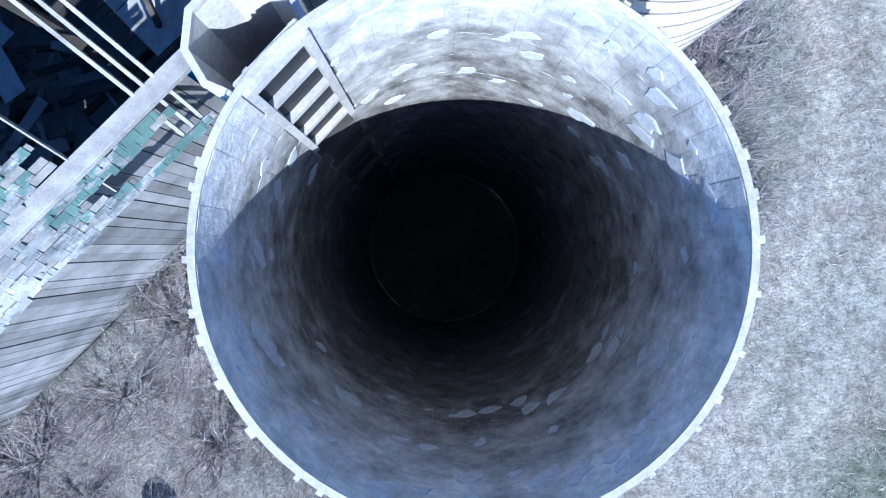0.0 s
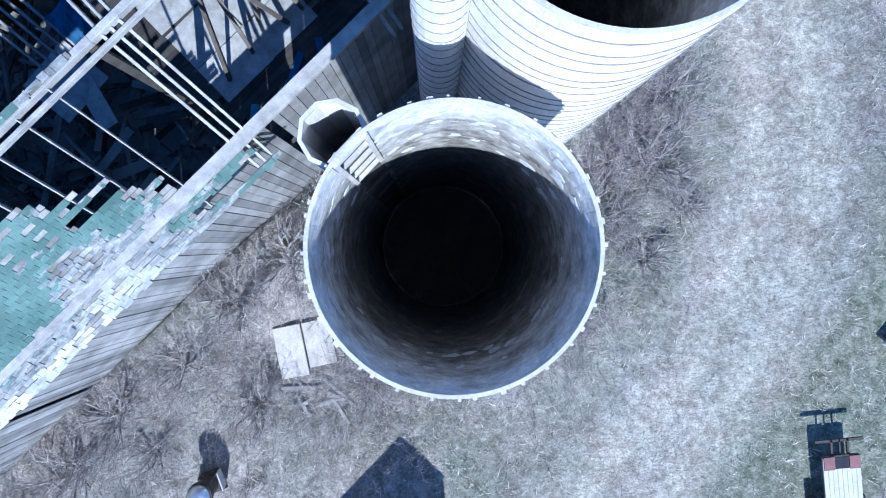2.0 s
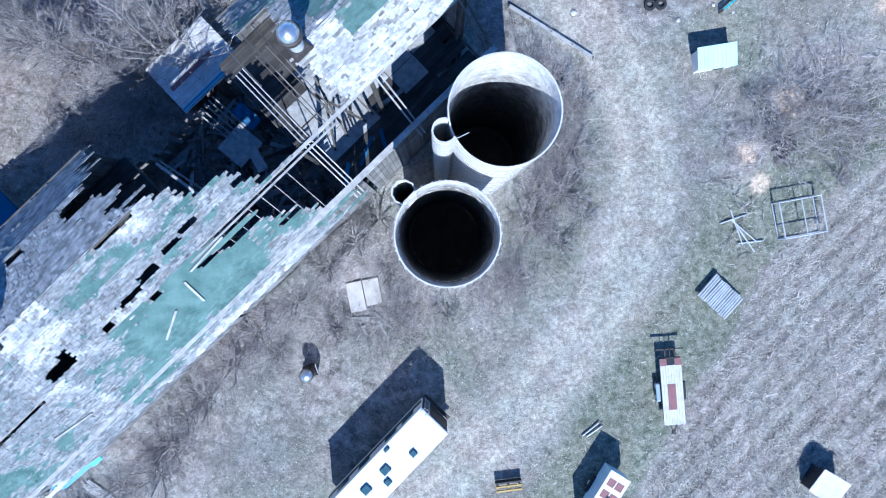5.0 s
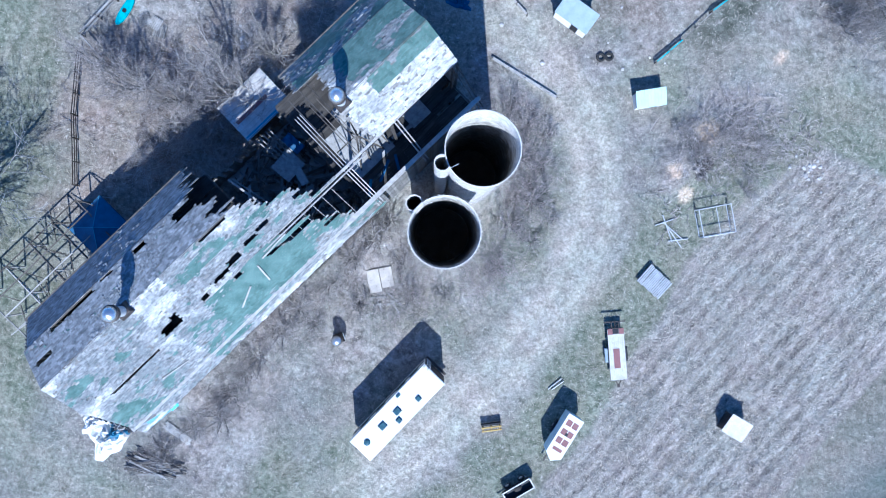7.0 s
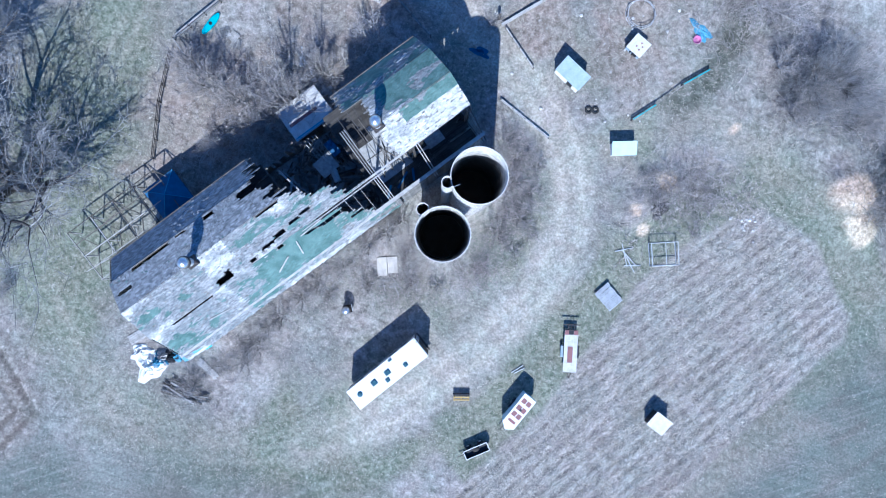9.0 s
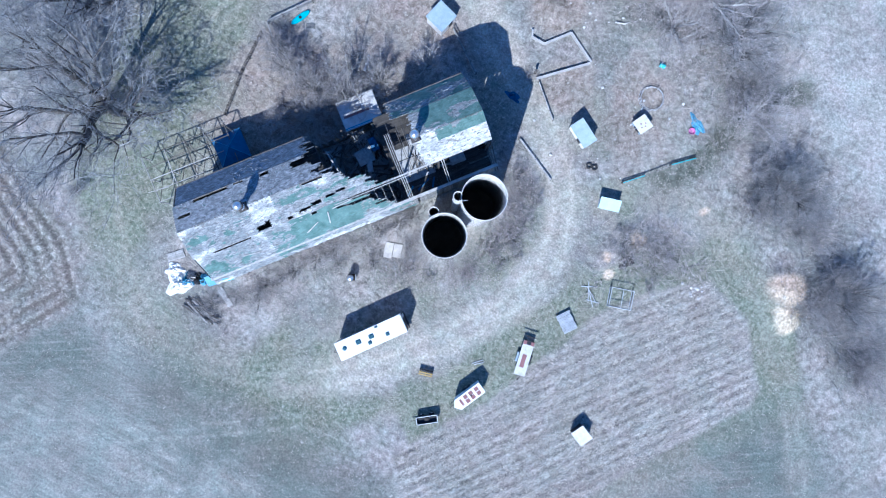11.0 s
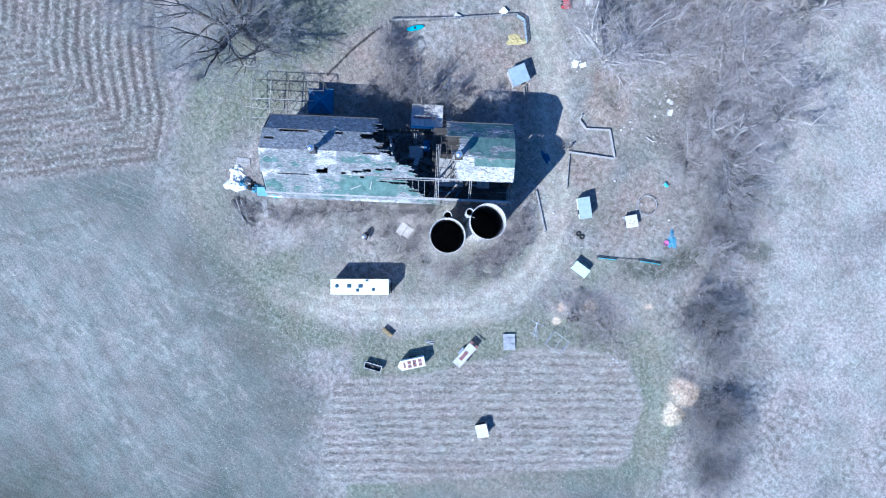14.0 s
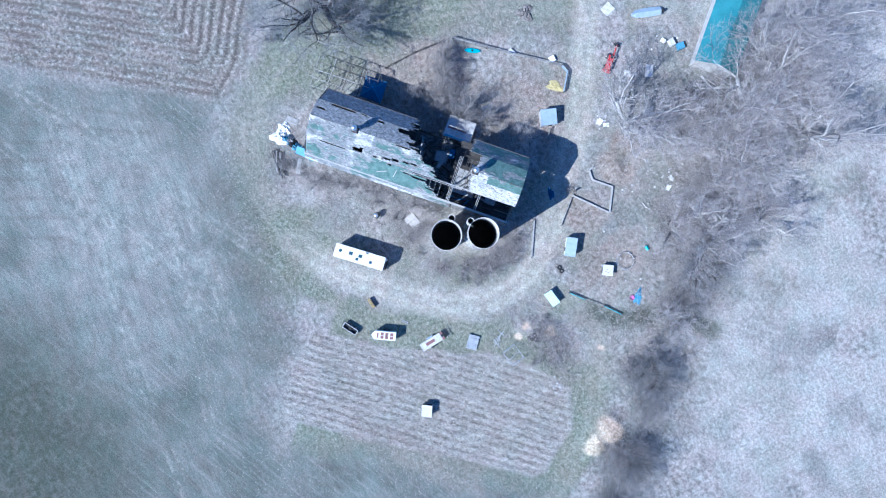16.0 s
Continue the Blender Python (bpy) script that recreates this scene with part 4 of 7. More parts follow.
for sl in SLOPES:
    rows = int(sl.long / 0.14)
    torn = torn_ends(rows, sl.name == "south_lower")
    for k in range(rows):
        v0, v1 = k * sl.long / rows, (k + 1) * sl.long / rows - 0.012
        for a, b in spans(sl.name, (k + 0.5) / rows):
            if b < 5:
                b += torn[k]
            else:
                a += rb.uniform(-0.35, 0.35)
            u = a
            while u < b:
                e = min(u + 0.6, b)
                if not holed(sl.name, (u + e) / 2, (k + 0.5) / rows):
                    sl.slab(deck, u, e, v0, v1, -0.035, -0.004)
                u = e
    # shingles, laid in courses from the foot up
    course, wide = 0.14, 0.34
    rows = int(sl.long / course)
    for k in range(rows):
        v0, v1 = k * sl.long / rows, (k + 1) * sl.long / rows
        t = (k + 0.5) / rows
        for a, b in spans(sl.name, t):
            b = b + torn[k] - abs(rb.gauss(0.05, 0.25)) if b < 5 else b + 0.05
            a = a + abs(rb.gauss(0.0, 0.25)) if a > -5 else a - 0.05
            u = a - wide * 0.5 * (k % 2)
            while u < b:
                e = min(u + wide, b)
                lo = max(u, a)
                p = bare(sl.name, u, t)
                if e - lo > 0.06 and not holed(sl.name, (lo + e) / 2, t) and rb.random() > (0.3 * p if sl.name == "south_lower" and u > -8 else 0.05 * p):
                    pale = p + (rb.random() - 0.5) * 0.4 > 0.5
                    jog = rb.uniform(-0.012, 0.012) + (rb.uniform(-0.05, 0.05) if pale else 0)
                    near = sl.name == "south_lower" and u > -14.6 and t < 0.62 and not pale and e - lo > wide - 0.01 and green_n < 290
                    if near:
                        green_n += 1
                        single.append((sl, lo, v0, v1))
                    elif pale:
                        cut = lo
                        while cut < e - 0.03:
                            nxt = min(e, cut + rb.uniform(0.07, 0.4))
                            # Slot 2 is the shade-toned shingle of the western north slope.
                            if rb.random() > 0.025:
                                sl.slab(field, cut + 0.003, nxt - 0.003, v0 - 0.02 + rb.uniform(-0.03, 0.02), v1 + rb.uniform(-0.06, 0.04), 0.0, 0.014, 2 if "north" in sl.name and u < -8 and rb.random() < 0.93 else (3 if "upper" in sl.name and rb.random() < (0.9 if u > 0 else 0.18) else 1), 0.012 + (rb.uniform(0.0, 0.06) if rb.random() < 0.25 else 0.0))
                            cut = nxt
                    else:
                        up = rb.uniform(0.0, 0.05) if pale and rb.random() < 0.3 else 0.0
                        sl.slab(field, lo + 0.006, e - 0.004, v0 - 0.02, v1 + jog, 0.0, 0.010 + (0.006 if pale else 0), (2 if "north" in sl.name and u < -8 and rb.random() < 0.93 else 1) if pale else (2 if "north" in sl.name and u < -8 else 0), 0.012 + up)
                bareness += [min(max(p, -0.1), 1.4)] * (len(field.f) - len(bareness))
                u += wide
tagged(part("deck", deck, DECK, roof, "weathered grey roof boards with broken ends"), kind="stuff")
worn_roof = tagged(part("worn_shingles", field, [PEEL, PEEL, SHADED_I, PEEL], roof, "peeling green and bleached shingles, north slope darkened with painted shade"), kind="stuff")
worn_roof.data.attributes.new("bare", "FLOAT", "FACE").data.foreach_set("value", bareness)
sl = SLOPES[1]
one = Shape()
flat_long = single[0][3] - single[0][2]
one.add([(x, y, z + (0.012 if y > 0 else 0)) for z in (0.0, 0.010) for x, y in ((-0.165, -flat_long / 2 - 0.01), (0.165, -flat_long / 2 - 0.01), (0.165, flat_long / 2), (-0.165, flat_long / 2))],
        [(3, 2, 1, 0), (4, 5, 6, 7), (0, 1, 5, 4), (1, 2, 6, 5), (2, 3, 7, 6), (3, 0, 4, 7)])
shingle = one.mesh("shingle", PEEL)
turn = Matrix(((-1, 0, 0), (0, sl.dy, sl.ny), (0, sl.dz, sl.nz))).to_4x4()
for sl, lo, v0, v1 in single:
    ob = new("shingle", shingle)
    ob.parent = roof
    ob.matrix_basis = Matrix.Translation(sl.at(lo + 0.17, (v0 + v1) / 2, 0.001)) @ turn

# frame: plates, purlins, rafters, posts and ties
part("eave_plate", Shape().beam((U0, -HALF, ZE), (U1, -HALF, ZE), 0.34, 0.16), PALETIM, barn, "bleached wall plate along the eave", bevel=0.01)
part("eave_plate", Shape().beam((U0, HALF, ZE - 0.05), (-10.6, HALF, ZE - 0.05), 0.25, 0.16), TIMBER, barn, bevel=0.01)
part("eave_plate", Shape().beam((-0.6, HALF, ZE - 0.05), (U1, HALF, ZE - 0.05), 0.25, 0.16), TIMBER, barn, bevel=0.01)
part("purlin", Shape().beam((U0, -BREAK + 0.05, ZB - 0.12), (-2.0, -BREAK + 0.05, ZB - 0.12), 0.17, 0.2), PALETIM, barn, "bleached roof purlin", bevel=0.01)
part("purlin", Shape().beam((-9.8, -BREAK - 0.22, ZB - 0.2), (0.2, -BREAK - 0.22, ZB - 0.2), 0.09, 0.16), PALETIM, barn, bevel=0.01)
part("purlin", Shape().beam((-2.0, -BREAK + 0.05, ZB - 0.12), (U1, -BREAK + 0.05, ZB - 0.12), 0.17, 0.2), PALETIM, barn, bevel=0.01)
part("purlin", Shape().beam((U0, BREAK, ZB - 0.14), (-11.2, BREAK, ZB - 0.14), 0.17, 0.2), TIMBER, barn, bevel=0.01)
part("purlin", Shape().beam((0.2, BREAK, ZB - 0.14), (U1, BREAK, ZB - 0.14), 0.17, 0.2), TIMBER, barn, bevel=0.01)


def rafter(u, which, w=0.06, mtl=PALETIM):
    s = SLOPES[which]
    part("rafter", Shape().beam(s.at(u, 0, -0.12), s.at(u, s.long - 0.1, -0.12), w, 0.13), mtl, barn)


for u in (-1.78, -1.55, -1.32):
    rafter(u, 1, 0.065)
for u in (3.1, 3.36):
    rafter(u, 1, 0.08)
for u in (8.75, 9.05):
    rafter(u, 1, 0.08, TIMBER)
for i in range(7):
    rafter(-8.6 + 0.88 * i, 1, 0.03)
for u in (-1.78, -1.55, -1.32, -0.4, 0.3):
    part("tie_beam", Shape().beam((u, -BREAK, ZB - 0.25), (u, BREAK - 1.2, ZB - 0.5), 0.065, 0.16), PALETIM if u < -1 else TIMBER, barn, bevel=0.01)
for u in (-1.2, -0.2, 0.5):
    rafter(u, 2, 0.06, TIMBER)
for i in range(6):
    rafter(-0.2 + 0.7 * i, 0, 0.06, TIMBER)
for u in (-26.2, -20.0, -14.0, -8.2, -2.1, 2.8, 8.9):
    for y, z in ((-BREAK, ZB - 0.2), (BREAK, ZB - 0.2), (-HALF + 0.12, ZE - 0.08), (HALF - 0.12, ZE - 0.1)):
        if not (y > 0 and -11 < u < -1):
            part("post", Shape().beam((u, y, 0), (u, y, z), 0.2, 0.2), TIMBER, barn, bevel=0.01)
for a, b in (((-0.9, -2.9, ZF), (0.8, -1.2, 9.6)), ((0.2, -2.8, ZF), (1.2, 0.4, 9.9)), ((1.6, -2.9, ZF), (0.4, -0.8, 9.4)), ((2.2, -2.9, ZF), (1.9, 0.6, 9.8)), ((1.0, -2.2, ZF), (2.6, -1.0, 9.0))):
    part("brace", Shape().beam(a, b, 0.12, 0.12), TIMBER, barn)

# walls of upright boards
wall_s = part("wall_south", Shape().beam((U0, -HALF + 0.10, 5.6), (U1, -HALF + 0.10, 5.6), 0.08, 0.2).beam((U0, -HALF + 0.10, 2.2), (U1, -HALF + 0.10, 2.2), 0.08, 0.2), TIMBER, barn, "grey upright barn boards")
wall_n = part("wall_north", Shape().beam((U0, HALF - 0.10, 5.6), (-10.5, HALF - 0.10, 5.6), 0.08, 0.2), TIMBER, barn, "grey upright barn boards, broken in the middle")
wall_w = part("wall_west", Shape().beam((U0 + 0.1, -HALF, 5.6), (U0 + 0.1, HALF, 5.6), 0.08, 0.2), TIMBER, barn, "grey gable boards")
wall_e = part("wall_east", Shape().beam((U1 - 0.1, -HALF, 5.6), (U1 - 0.1, HALF, 5.6), 0.08, 0.2), TIMBER, barn, "grey gable boards")


def board(parent, p, w, h, along, off=0.0):
    s = Shape()
    a, b = (w, 0.03) if along else (0.03, w)
    s.box(0, 0, 0, a, b, h)
    ob = part("board", s, BOARD_O, parent)
    ob.matrix_basis = Matrix.Translation(p) @ pose(0, 0, 0, off if along else 0, 0 if along else off, 0)


u = U0
while u < U1 - 0.1:
    w = rb.uniform(0.24, 0.32)
    if rb.random() > 0.02:
        board(wall_s, (u + w / 2, -HALF - 0.02 - rb.uniform(0, 0.02), 0.0), w - 0.02, ZE - 0.1 - rb.uniform(0, 0.06), True, rb.uniform(-0.15, 0.1))
    h = ZE - 0.15 if u < -10.6 or u > -0.5 else rb.choice((0.9, 1.3, 1.8, 2.2, 2.6, 3.4))
    board(wall_n, (u + w / 2, HALF + 0.02, 0.0), w - 0.02, h, True, rb.uniform(-0.2, 0.2))
    u += w
y = -HALF
while y < HALF - 0.1:
    w = rb.uniform(0.24, 0.32)
    q = abs(y + w / 2)
    h = (ZR - (ZR - ZB) * q / BREAK if q < BREAK else ZB - (ZB - ZE) * (q - BREAK) / (HALF - BREAK)) - 0.12
    board(wall_w, (U0 - 0.02, y + w / 2, 0.0), w - 0.02, h, False)
    if q > BREAK - 0.4 or rb.random() > 0.2:
        if not (y < -BREAK - 0.3):
            board(wall_e, (U1 + 0.02, y + w / 2, 0.0), w - 0.02, h, False)
    y += w

# hay floor and what has fallen on it
# Planks toned near black to carry the shade inside the barn.
floor = Shape()
for a, b in ((U0 + 0.2, -10.2), (-2.4, U1 - 0.2)):
    y = -HALF + 0.2
    while y < HALF - 0.2:
        u = a
        while u < b:
            e = min(u + rb.uniform(2.0, 4.0), b)
            if rb.random() > 0.04:
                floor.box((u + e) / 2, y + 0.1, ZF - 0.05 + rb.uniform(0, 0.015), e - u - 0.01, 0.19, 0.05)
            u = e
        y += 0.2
tagged(part("hay_floor", floor, FLOORWOOD, barn, "plank hay floor with the barn's inner shade in its dark tone"), kind="stuff")
part("lower_floor", Shape().box(-6.3, 0, 0.02, 7.8, HALF * 2 - 0.3, 0.12), SLABC, barn, "dirty concrete stable floor")
part("joist", Shape().beam((-10.2, -HALF + 0.2, ZF - 0.2), (-10.2, HALF - 0.2, ZF - 0.2), 0.16, 0.22), TIMBER, barn)
part("joist", Shape().beam((-2.4, -HALF + 0.2, ZF - 0.2), (-2.4, HALF - 0.2, ZF - 0.2), 0.16, 0.22), TIMBER, barn)

heap_ = thing("timber_heap", BX, BY, 0, BR, "heap of fallen broken timber inside the barn", "timber heap")
for i in range(290):
    u, y = rb.uniform(-10.5, -1.2), rb.uniform(-4.8, 5.2)
    z = 0.3 + 2.4 * max(0.0, 1 - abs(u + 6.5) / 4.5) * rb.random() + 0.4 * rb.random()
    a, tip, l = rb.uniform(0, math.pi), rb.uniform(-0.6, 0.6), rb.uniform(0.6, 3.6)
    d = Vector((math.cos(a) * math.cos(tip), math.sin(a) * math.cos(tip), math.sin(tip))) * l / 2
    c = Vector((min(max(u, -10.0 + abs(d.x)), -1.6 - abs(d.x)), min(max(y, -5.2 + abs(d.y)), 5.2 - abs(d.y)), max(z, abs(d.z) + 0.15)))
    part("broken_beam", Shape().beam(c - d, c + d, rb.choice((0.08, 0.14, 0.2, 0.25)), rb.choice((0.03, 0.04, 0.1))), PALETIM if i % 13 == 0 else (BOARD_O if i % 4 == 0 else DEBRIS), heap_)

for i in range(5):
    part("floor_joist", Shape().beam((-5.5 + 0.34 * i, 5.3, 3.6), (-5.3 + 0.33 * i, 2.7 - 0.1 * (i % 2), 3.0), 0.09, 0.16), BOARD_O, heap_)
part("fallen_purlin", Shape().beam((-9.1, 3.9, 5.6), (-8.3, -0.3, 6.2), 0.16, 0.16), PALETIM, heap_)
part("fallen_purlin", Shape().beam((-8.9, 3.9, 5.3), (-8.0, 0.1, 5.7), 0.10, 0.12), BOARD_O, heap_)
for i in range(8):
    part("roof_scrap", Shape().box(0, 0, 0, rb.uniform(1.0, 2.2), rb.uniform(0.2, 0.5), 0.03, Matrix.Translation((rb.uniform(-8.5, -5.5), rb.uniform(-2.5, 0.6), rb.uniform(1.4, 3.0))) @ pose(0, 0, 0, rb.uniform(-30, 30), rb.uniform(-25, 25), rb.uniform(0, 180))), BOARD_O, heap_)


def sheet(name, u, y, z, a, b, rz, tip, mtl, label, category, sag=0.0, n=6):
    s = Shape()
    pts = [(a * (i / n - 0.5), b * (j / n - 0.5), sag * (math.sin(i * 1.7 + j) * 0.5 + math.sin(j * 2.3 - i * 0.9) * 0.5)) for j in range(n + 1) for i in range(n + 1)]
    m = (n + 1) ** 2
    low = [(x, y_, z_ - 0.02) for x, y_, z_ in pts]
    faces = [(j * (n + 1) + i, j * (n + 1) + i + 1, (j + 1) * (n + 1) + i + 1, (j + 1) * (n + 1) + i) for j in range(n) for i in range(n)]
    faces += [tuple(m + q for q in reversed(f)) for f in faces]
    edge = [i for i in range(n + 1)] + [(j + 1) * (n + 1) - 1 for j in range(1, n + 1)] + [n * (n + 1) + i for i in reversed(range(n))] + [j * (n + 1) for j in reversed(range(1, n))]
    faces += [(edge[q], m + edge[q], m + edge[(q + 1) % len(edge)], edge[(q + 1) % len(edge)]) for q in range(len(edge))]
    s.add(pts + low, faces)
    ob = new(name, s.mesh(name, mtl))
    ob.matrix_basis = Matrix.Translation((u, y, z)) @ pose(0, 0, 0, tip, 0, rz)
    return tagged(ob, label, category)


for u, y, z, a, b, rz, tip, mtl, nm, lab in ((-5.1, 2.1, 3.0, 2.1, 1.9, 5, 8, PALE_O, "plywood_sheet", "pale weathered plywood sheet on fallen timber"), (-4.9, 0.9, 2.9, 1.9, 0.7, 75, -8, PALE_O, "plywood_sheet", "narrow pale plywood sheet on fallen timber"),
                                              (-3.5, 3.1, 3.2, 0.95, 1.7, 5, 10, TARP, "blue_tarpaulin", "crumpled deep blue tarpaulin among fallen timber")):
    p = bpt(u, y)
    sheet(nm, p.x, p.y, z, a, b, BR + rz, tip, mtl, lab, "sheet", 0.08 if mtl is TARP else 0.01)
for u, y, l, rz, mtl in ((0.4, -4.2, 1.9, 25, TARP), (-1.4, -4.4, 1.4, 40, TARPL), (1.6, -4.4, 1.3, 60, TARP), (3.9, -3.0, 2.6, -12, PALE_O), (4.9, -4.2, 2.2, 5, TIMBER)):
    p = bpt(u, y)
    ob = new("loose_board", Shape().box(0, 0, 0, l, 0.22, 0.05).mesh("loose_board", mtl, 0.01))
    ob.matrix_basis = pose(p.x, p.y, ZF + 0.02, 0, 0, BR + rz)
    tagged(ob, "loose board lying on the hay floor", "board", "boards on the hay floor")
# Pale sheets reach only as far as the sunlit floor, painting that light.
p = bpt(3.3, -0.6)
fl = thing("floor_sheeting", p.x, p.y, ZF + 0.02, BR, "pale dusty sheet flooring with the open bay's sunlit stretch in its colour", "floor sheets")
for i in range(5):
    for j in range(4):
        if (i, j) not in ((4, 0), (0, 3), (2, 0)):
            part("sheet", Shape().box(-3.75 + 1.95 * i + rb.uniform(-0.03, 0.03), -2.1 + 1.4 * j, 0.0, 1.9, 1.36, 0.03, pose(0, 0, 0, 0, 0, rb.uniform(-1.5, 1.5))), PALE_O, fl)

# ridge ventilators and boards that slid on the roof
for u, hgt in ((-18.9, 2.3), (1.3, 2.4)):
    p = bpt(u, 0)
    v = thing("roof_ventilator", p.x, p.y, ZR - 0.15, BR, "rusty sheet-metal barn ventilator with a shiny domed cap", "ventilator", "barn ventilators")
    part("base", Shape().box(0, 0, 0, 1.1, 1.0, 0.45, taper=0.75), STEEL, v, bevel=0.03)
    part("stack", Shape().tube((0, 0, 0.4), (0, 0, hgt - 0.5), 0.36, 0.34, 20), GALV, v)
    part("collar", Shape().lathe(0, 0, [(0.34, hgt - 0.75), (0.56, hgt - 0.70), (0.58, hgt - 0.38), (0.5, hgt - 0.34)], 24), STEEL, v)
    part("cap", Shape().lathe(0, 0, [(0.53, hgt - 0.34), (0.5, hgt - 0.2), (0.36, hgt - 0.04), (0.16, hgt + 0.06), (0.03, hgt + 0.10)], 24), SHINE, v, "shiny domed metal cap", smooth=True)
for u, v, l, rz in ((-13.2, 2.1, 1.9, 28), (-11.0, 1.6, 1.7, 78), (-20.6, 2.4, 2.2, -12), (-9.0, 0.5, 2.4, 4)):
    sl = SLOPES[1]
    q = BARN_M @ Vector(sl.at(u, v, 0.06))
    ob = new("loose_board", Shape().box(0, 0, 0, l, 0.12, 0.05).mesh("loose_board", PALETIM, 0.008))
    ob.matrix_basis = Matrix.Translation(q) @ pose(0, 0, 0, 0, 0, BR) @ turn @ pose(0, 0, 0, 0, 0, rz)
    tagged(ob, "slipped bleached board lying on the barn roof", "board", "boards on the roof")

# ---- loose things round the barn ----
rt = random.Random(29)


def wheel(parent, x, y, r, w, label=""):
    t = part("wheel", Shape().tube((x, y - w / 2, r), (x, y + w / 2, r), r, r, 20), RUBBER, parent, label, bevel=0.02)
    part("rim", Shape().tube((x, y - w / 2 - 0.012, r), (x, y + w / 2 + 0.012, r), r * 0.55, r * 0.55, 16), OFFWHITE, t)


# travel trailer
tr = thing("travel_trailer", -3.2, -15.1, ground_z(-3.2, -15.1), 47, "long white travel trailer parked on dry grass", "trailer")
body = part("body", Shape().box(0, 0, 0.45, 9.0, 2.36, 2.72), WHITE, tr, "white ribbed side walls", bevel=0.06)
part("roof", Shape().box(0, 0, 3.17, 9.15, 2.46, 0.14, taper=0.985), WHITE, tr, "plain white roof", bevel=0.04)
part("skirt", Shape().box(0, 0, 0.25, 8.6, 2.2, 0.22), DARK, tr)
# Dark band paints the shade on the north-west wall.
part("belt_stripe", Shape().box(0, 1.19, 1.1, 8.9, 0.02, 0.55), DARK, tr, "dark band standing in for the wall's shade")
part("belt_stripe", Shape().box(0, -1.19, 1.1, 8.9, 0.02, 0.3), PALEBLUE, tr)
part("rear_panel", Shape().box(4.53, 0, 0.6, 0.06, 2.2, 2.35), DARK, tr, "dark rear wall")
part("rear_bumper", Shape().box(4.72, 0, 0.42, 0.22, 2.3, 0.16), STEEL, tr, bevel=0.02)
for x in (-2.9, -0.9, 1.6, 3.2):
    for s in (1, -1):
        part("window", Shape().box(x, s * 1.2, 1.85, 1.05, 0.03, 0.7), SMOKED, tr, "dark window", bevel=0.01)
part("entry_door", Shape().box(0.4, -1.205, 0.55, 0.68, 0.03, 1.95), OFFWHITE, tr, bevel=0.01)
ladder = part("ladder", Shape().tube((4.68, 0.62, 0.7), (4.68, 0.62, 3.42), 0.02).tube((4.68, 1.02, 0.7), (4.68, 1.02, 3.42), 0.02).tube((4.68, 0.62, 3.42), (4.2, 0.62, 3.40), 0.02).tube((4.68, 1.02, 3.42), (4.2, 1.02, 3.40), 0.02), GALV, tr, "bright metal roof ladder")
for k in range(9):
    part("rung", Shape().tube((4.68, 0.62, 0.85 + 0.3 * k), (4.68, 1.02, 0.85 + 0.3 * k), 0.015), GALV, ladder)
for x, y, a, b in ((2.1, -0.45, 0.42, 0.42), (0.1, 0.1, 0.62, 0.52), (-0.35, -0.55, 0.42, 0.42), (-1.65, 0.12, 0.62, 0.55), (1.1, 0.95, 0.40, 0.2)):
    v = part("roof_vent", Shape().box(x, y, 3.30, a, b, 0.16, taper=0.9), SMOKED, tr, "raised dark blue-grey roof vent", bevel=0.02)
    part("vent_frame", Shape().box(x, y, 3.295, a + 0.1, b + 0.1, 0.03), OFFWHITE, v)
part("roof_dome", Shape().lathe(-3.55, 0.1, [(0.28, 3.3), (0.28, 3.38), (0.2, 3.45), (0.05, 3.47)], 20), SMOKED, tr, "round dark roof vent")
for x in (-0.5, 0.45):
    for s in (1, -1):
        wheel(tr, x, s * 1.0, 0.36, 0.22)
part("drawbar", Shape().beam((-4.5, 0.6, 0.42), (-5.6, 0, 0.42), 0.09, 0.12).beam((-4.5, -0.6, 0.42), (-5.6, 0, 0.42), 0.09, 0.12), STEEL, tr)

# flat wagon
wg = thing("flat_wagon", 16.05, -10.35, ground_z(16, -10.4), -84.6, "old low wagon with bleached plank bed and a faded red panel", "wagon")
bed = part("bed", Shape().box(0, 0, 0.82, 4.5, 1.46, 0.08), TIMBER, wg)
for i in range(8):
    part("plank", Shape().box(0.01 * (i % 3), -0.64 + 0.183 * i, 0.90, 4.5 + 0.03 * (i % 2), 0.172, 0.035), OFFWHITE, bed)
part("red_panel", Shape().box(0.35, -0.05, 0.936, 1.75, 0.56, 0.02), RED, wg, "faded red metal panel on the bed", bevel=0.004)
part("corner_plate", Shape().box(-2.05, -0.5, 0.94, 0.5, 0.42, 0.05), RED, wg, "rust-red corner plate")
part("corner_plate", Shape().box(-2.05, 0.5, 0.94, 0.5, 0.42, 0.05), RED, wg)
part("end_rack", Shape().beam((-2.3, -0.7, 0.9), (-2.3, 0.7, 0.9), 0.1, 0.1).beam((-2.9, -0.95, 0.85), (-2.9, 0.95, 0.85), 0.1, 0.1).beam((-2.3, 0.32, 0.86), (-2.95, 0.32, 0.86), 0.08, 0.08).beam((-2.3, -0.32, 0.86), (-2.95, -0.32, 0.86), 0.08, 0.08).beam((-2.3, 0, 0.86), (-2.95, 0, 0.86), 0.06, 0.08), STEEL, wg, "black steel rack at the end")
part("well", Shape().box(-2.05, 0, 0.93, 0.45, 0.55, 0.03), DARK, wg)
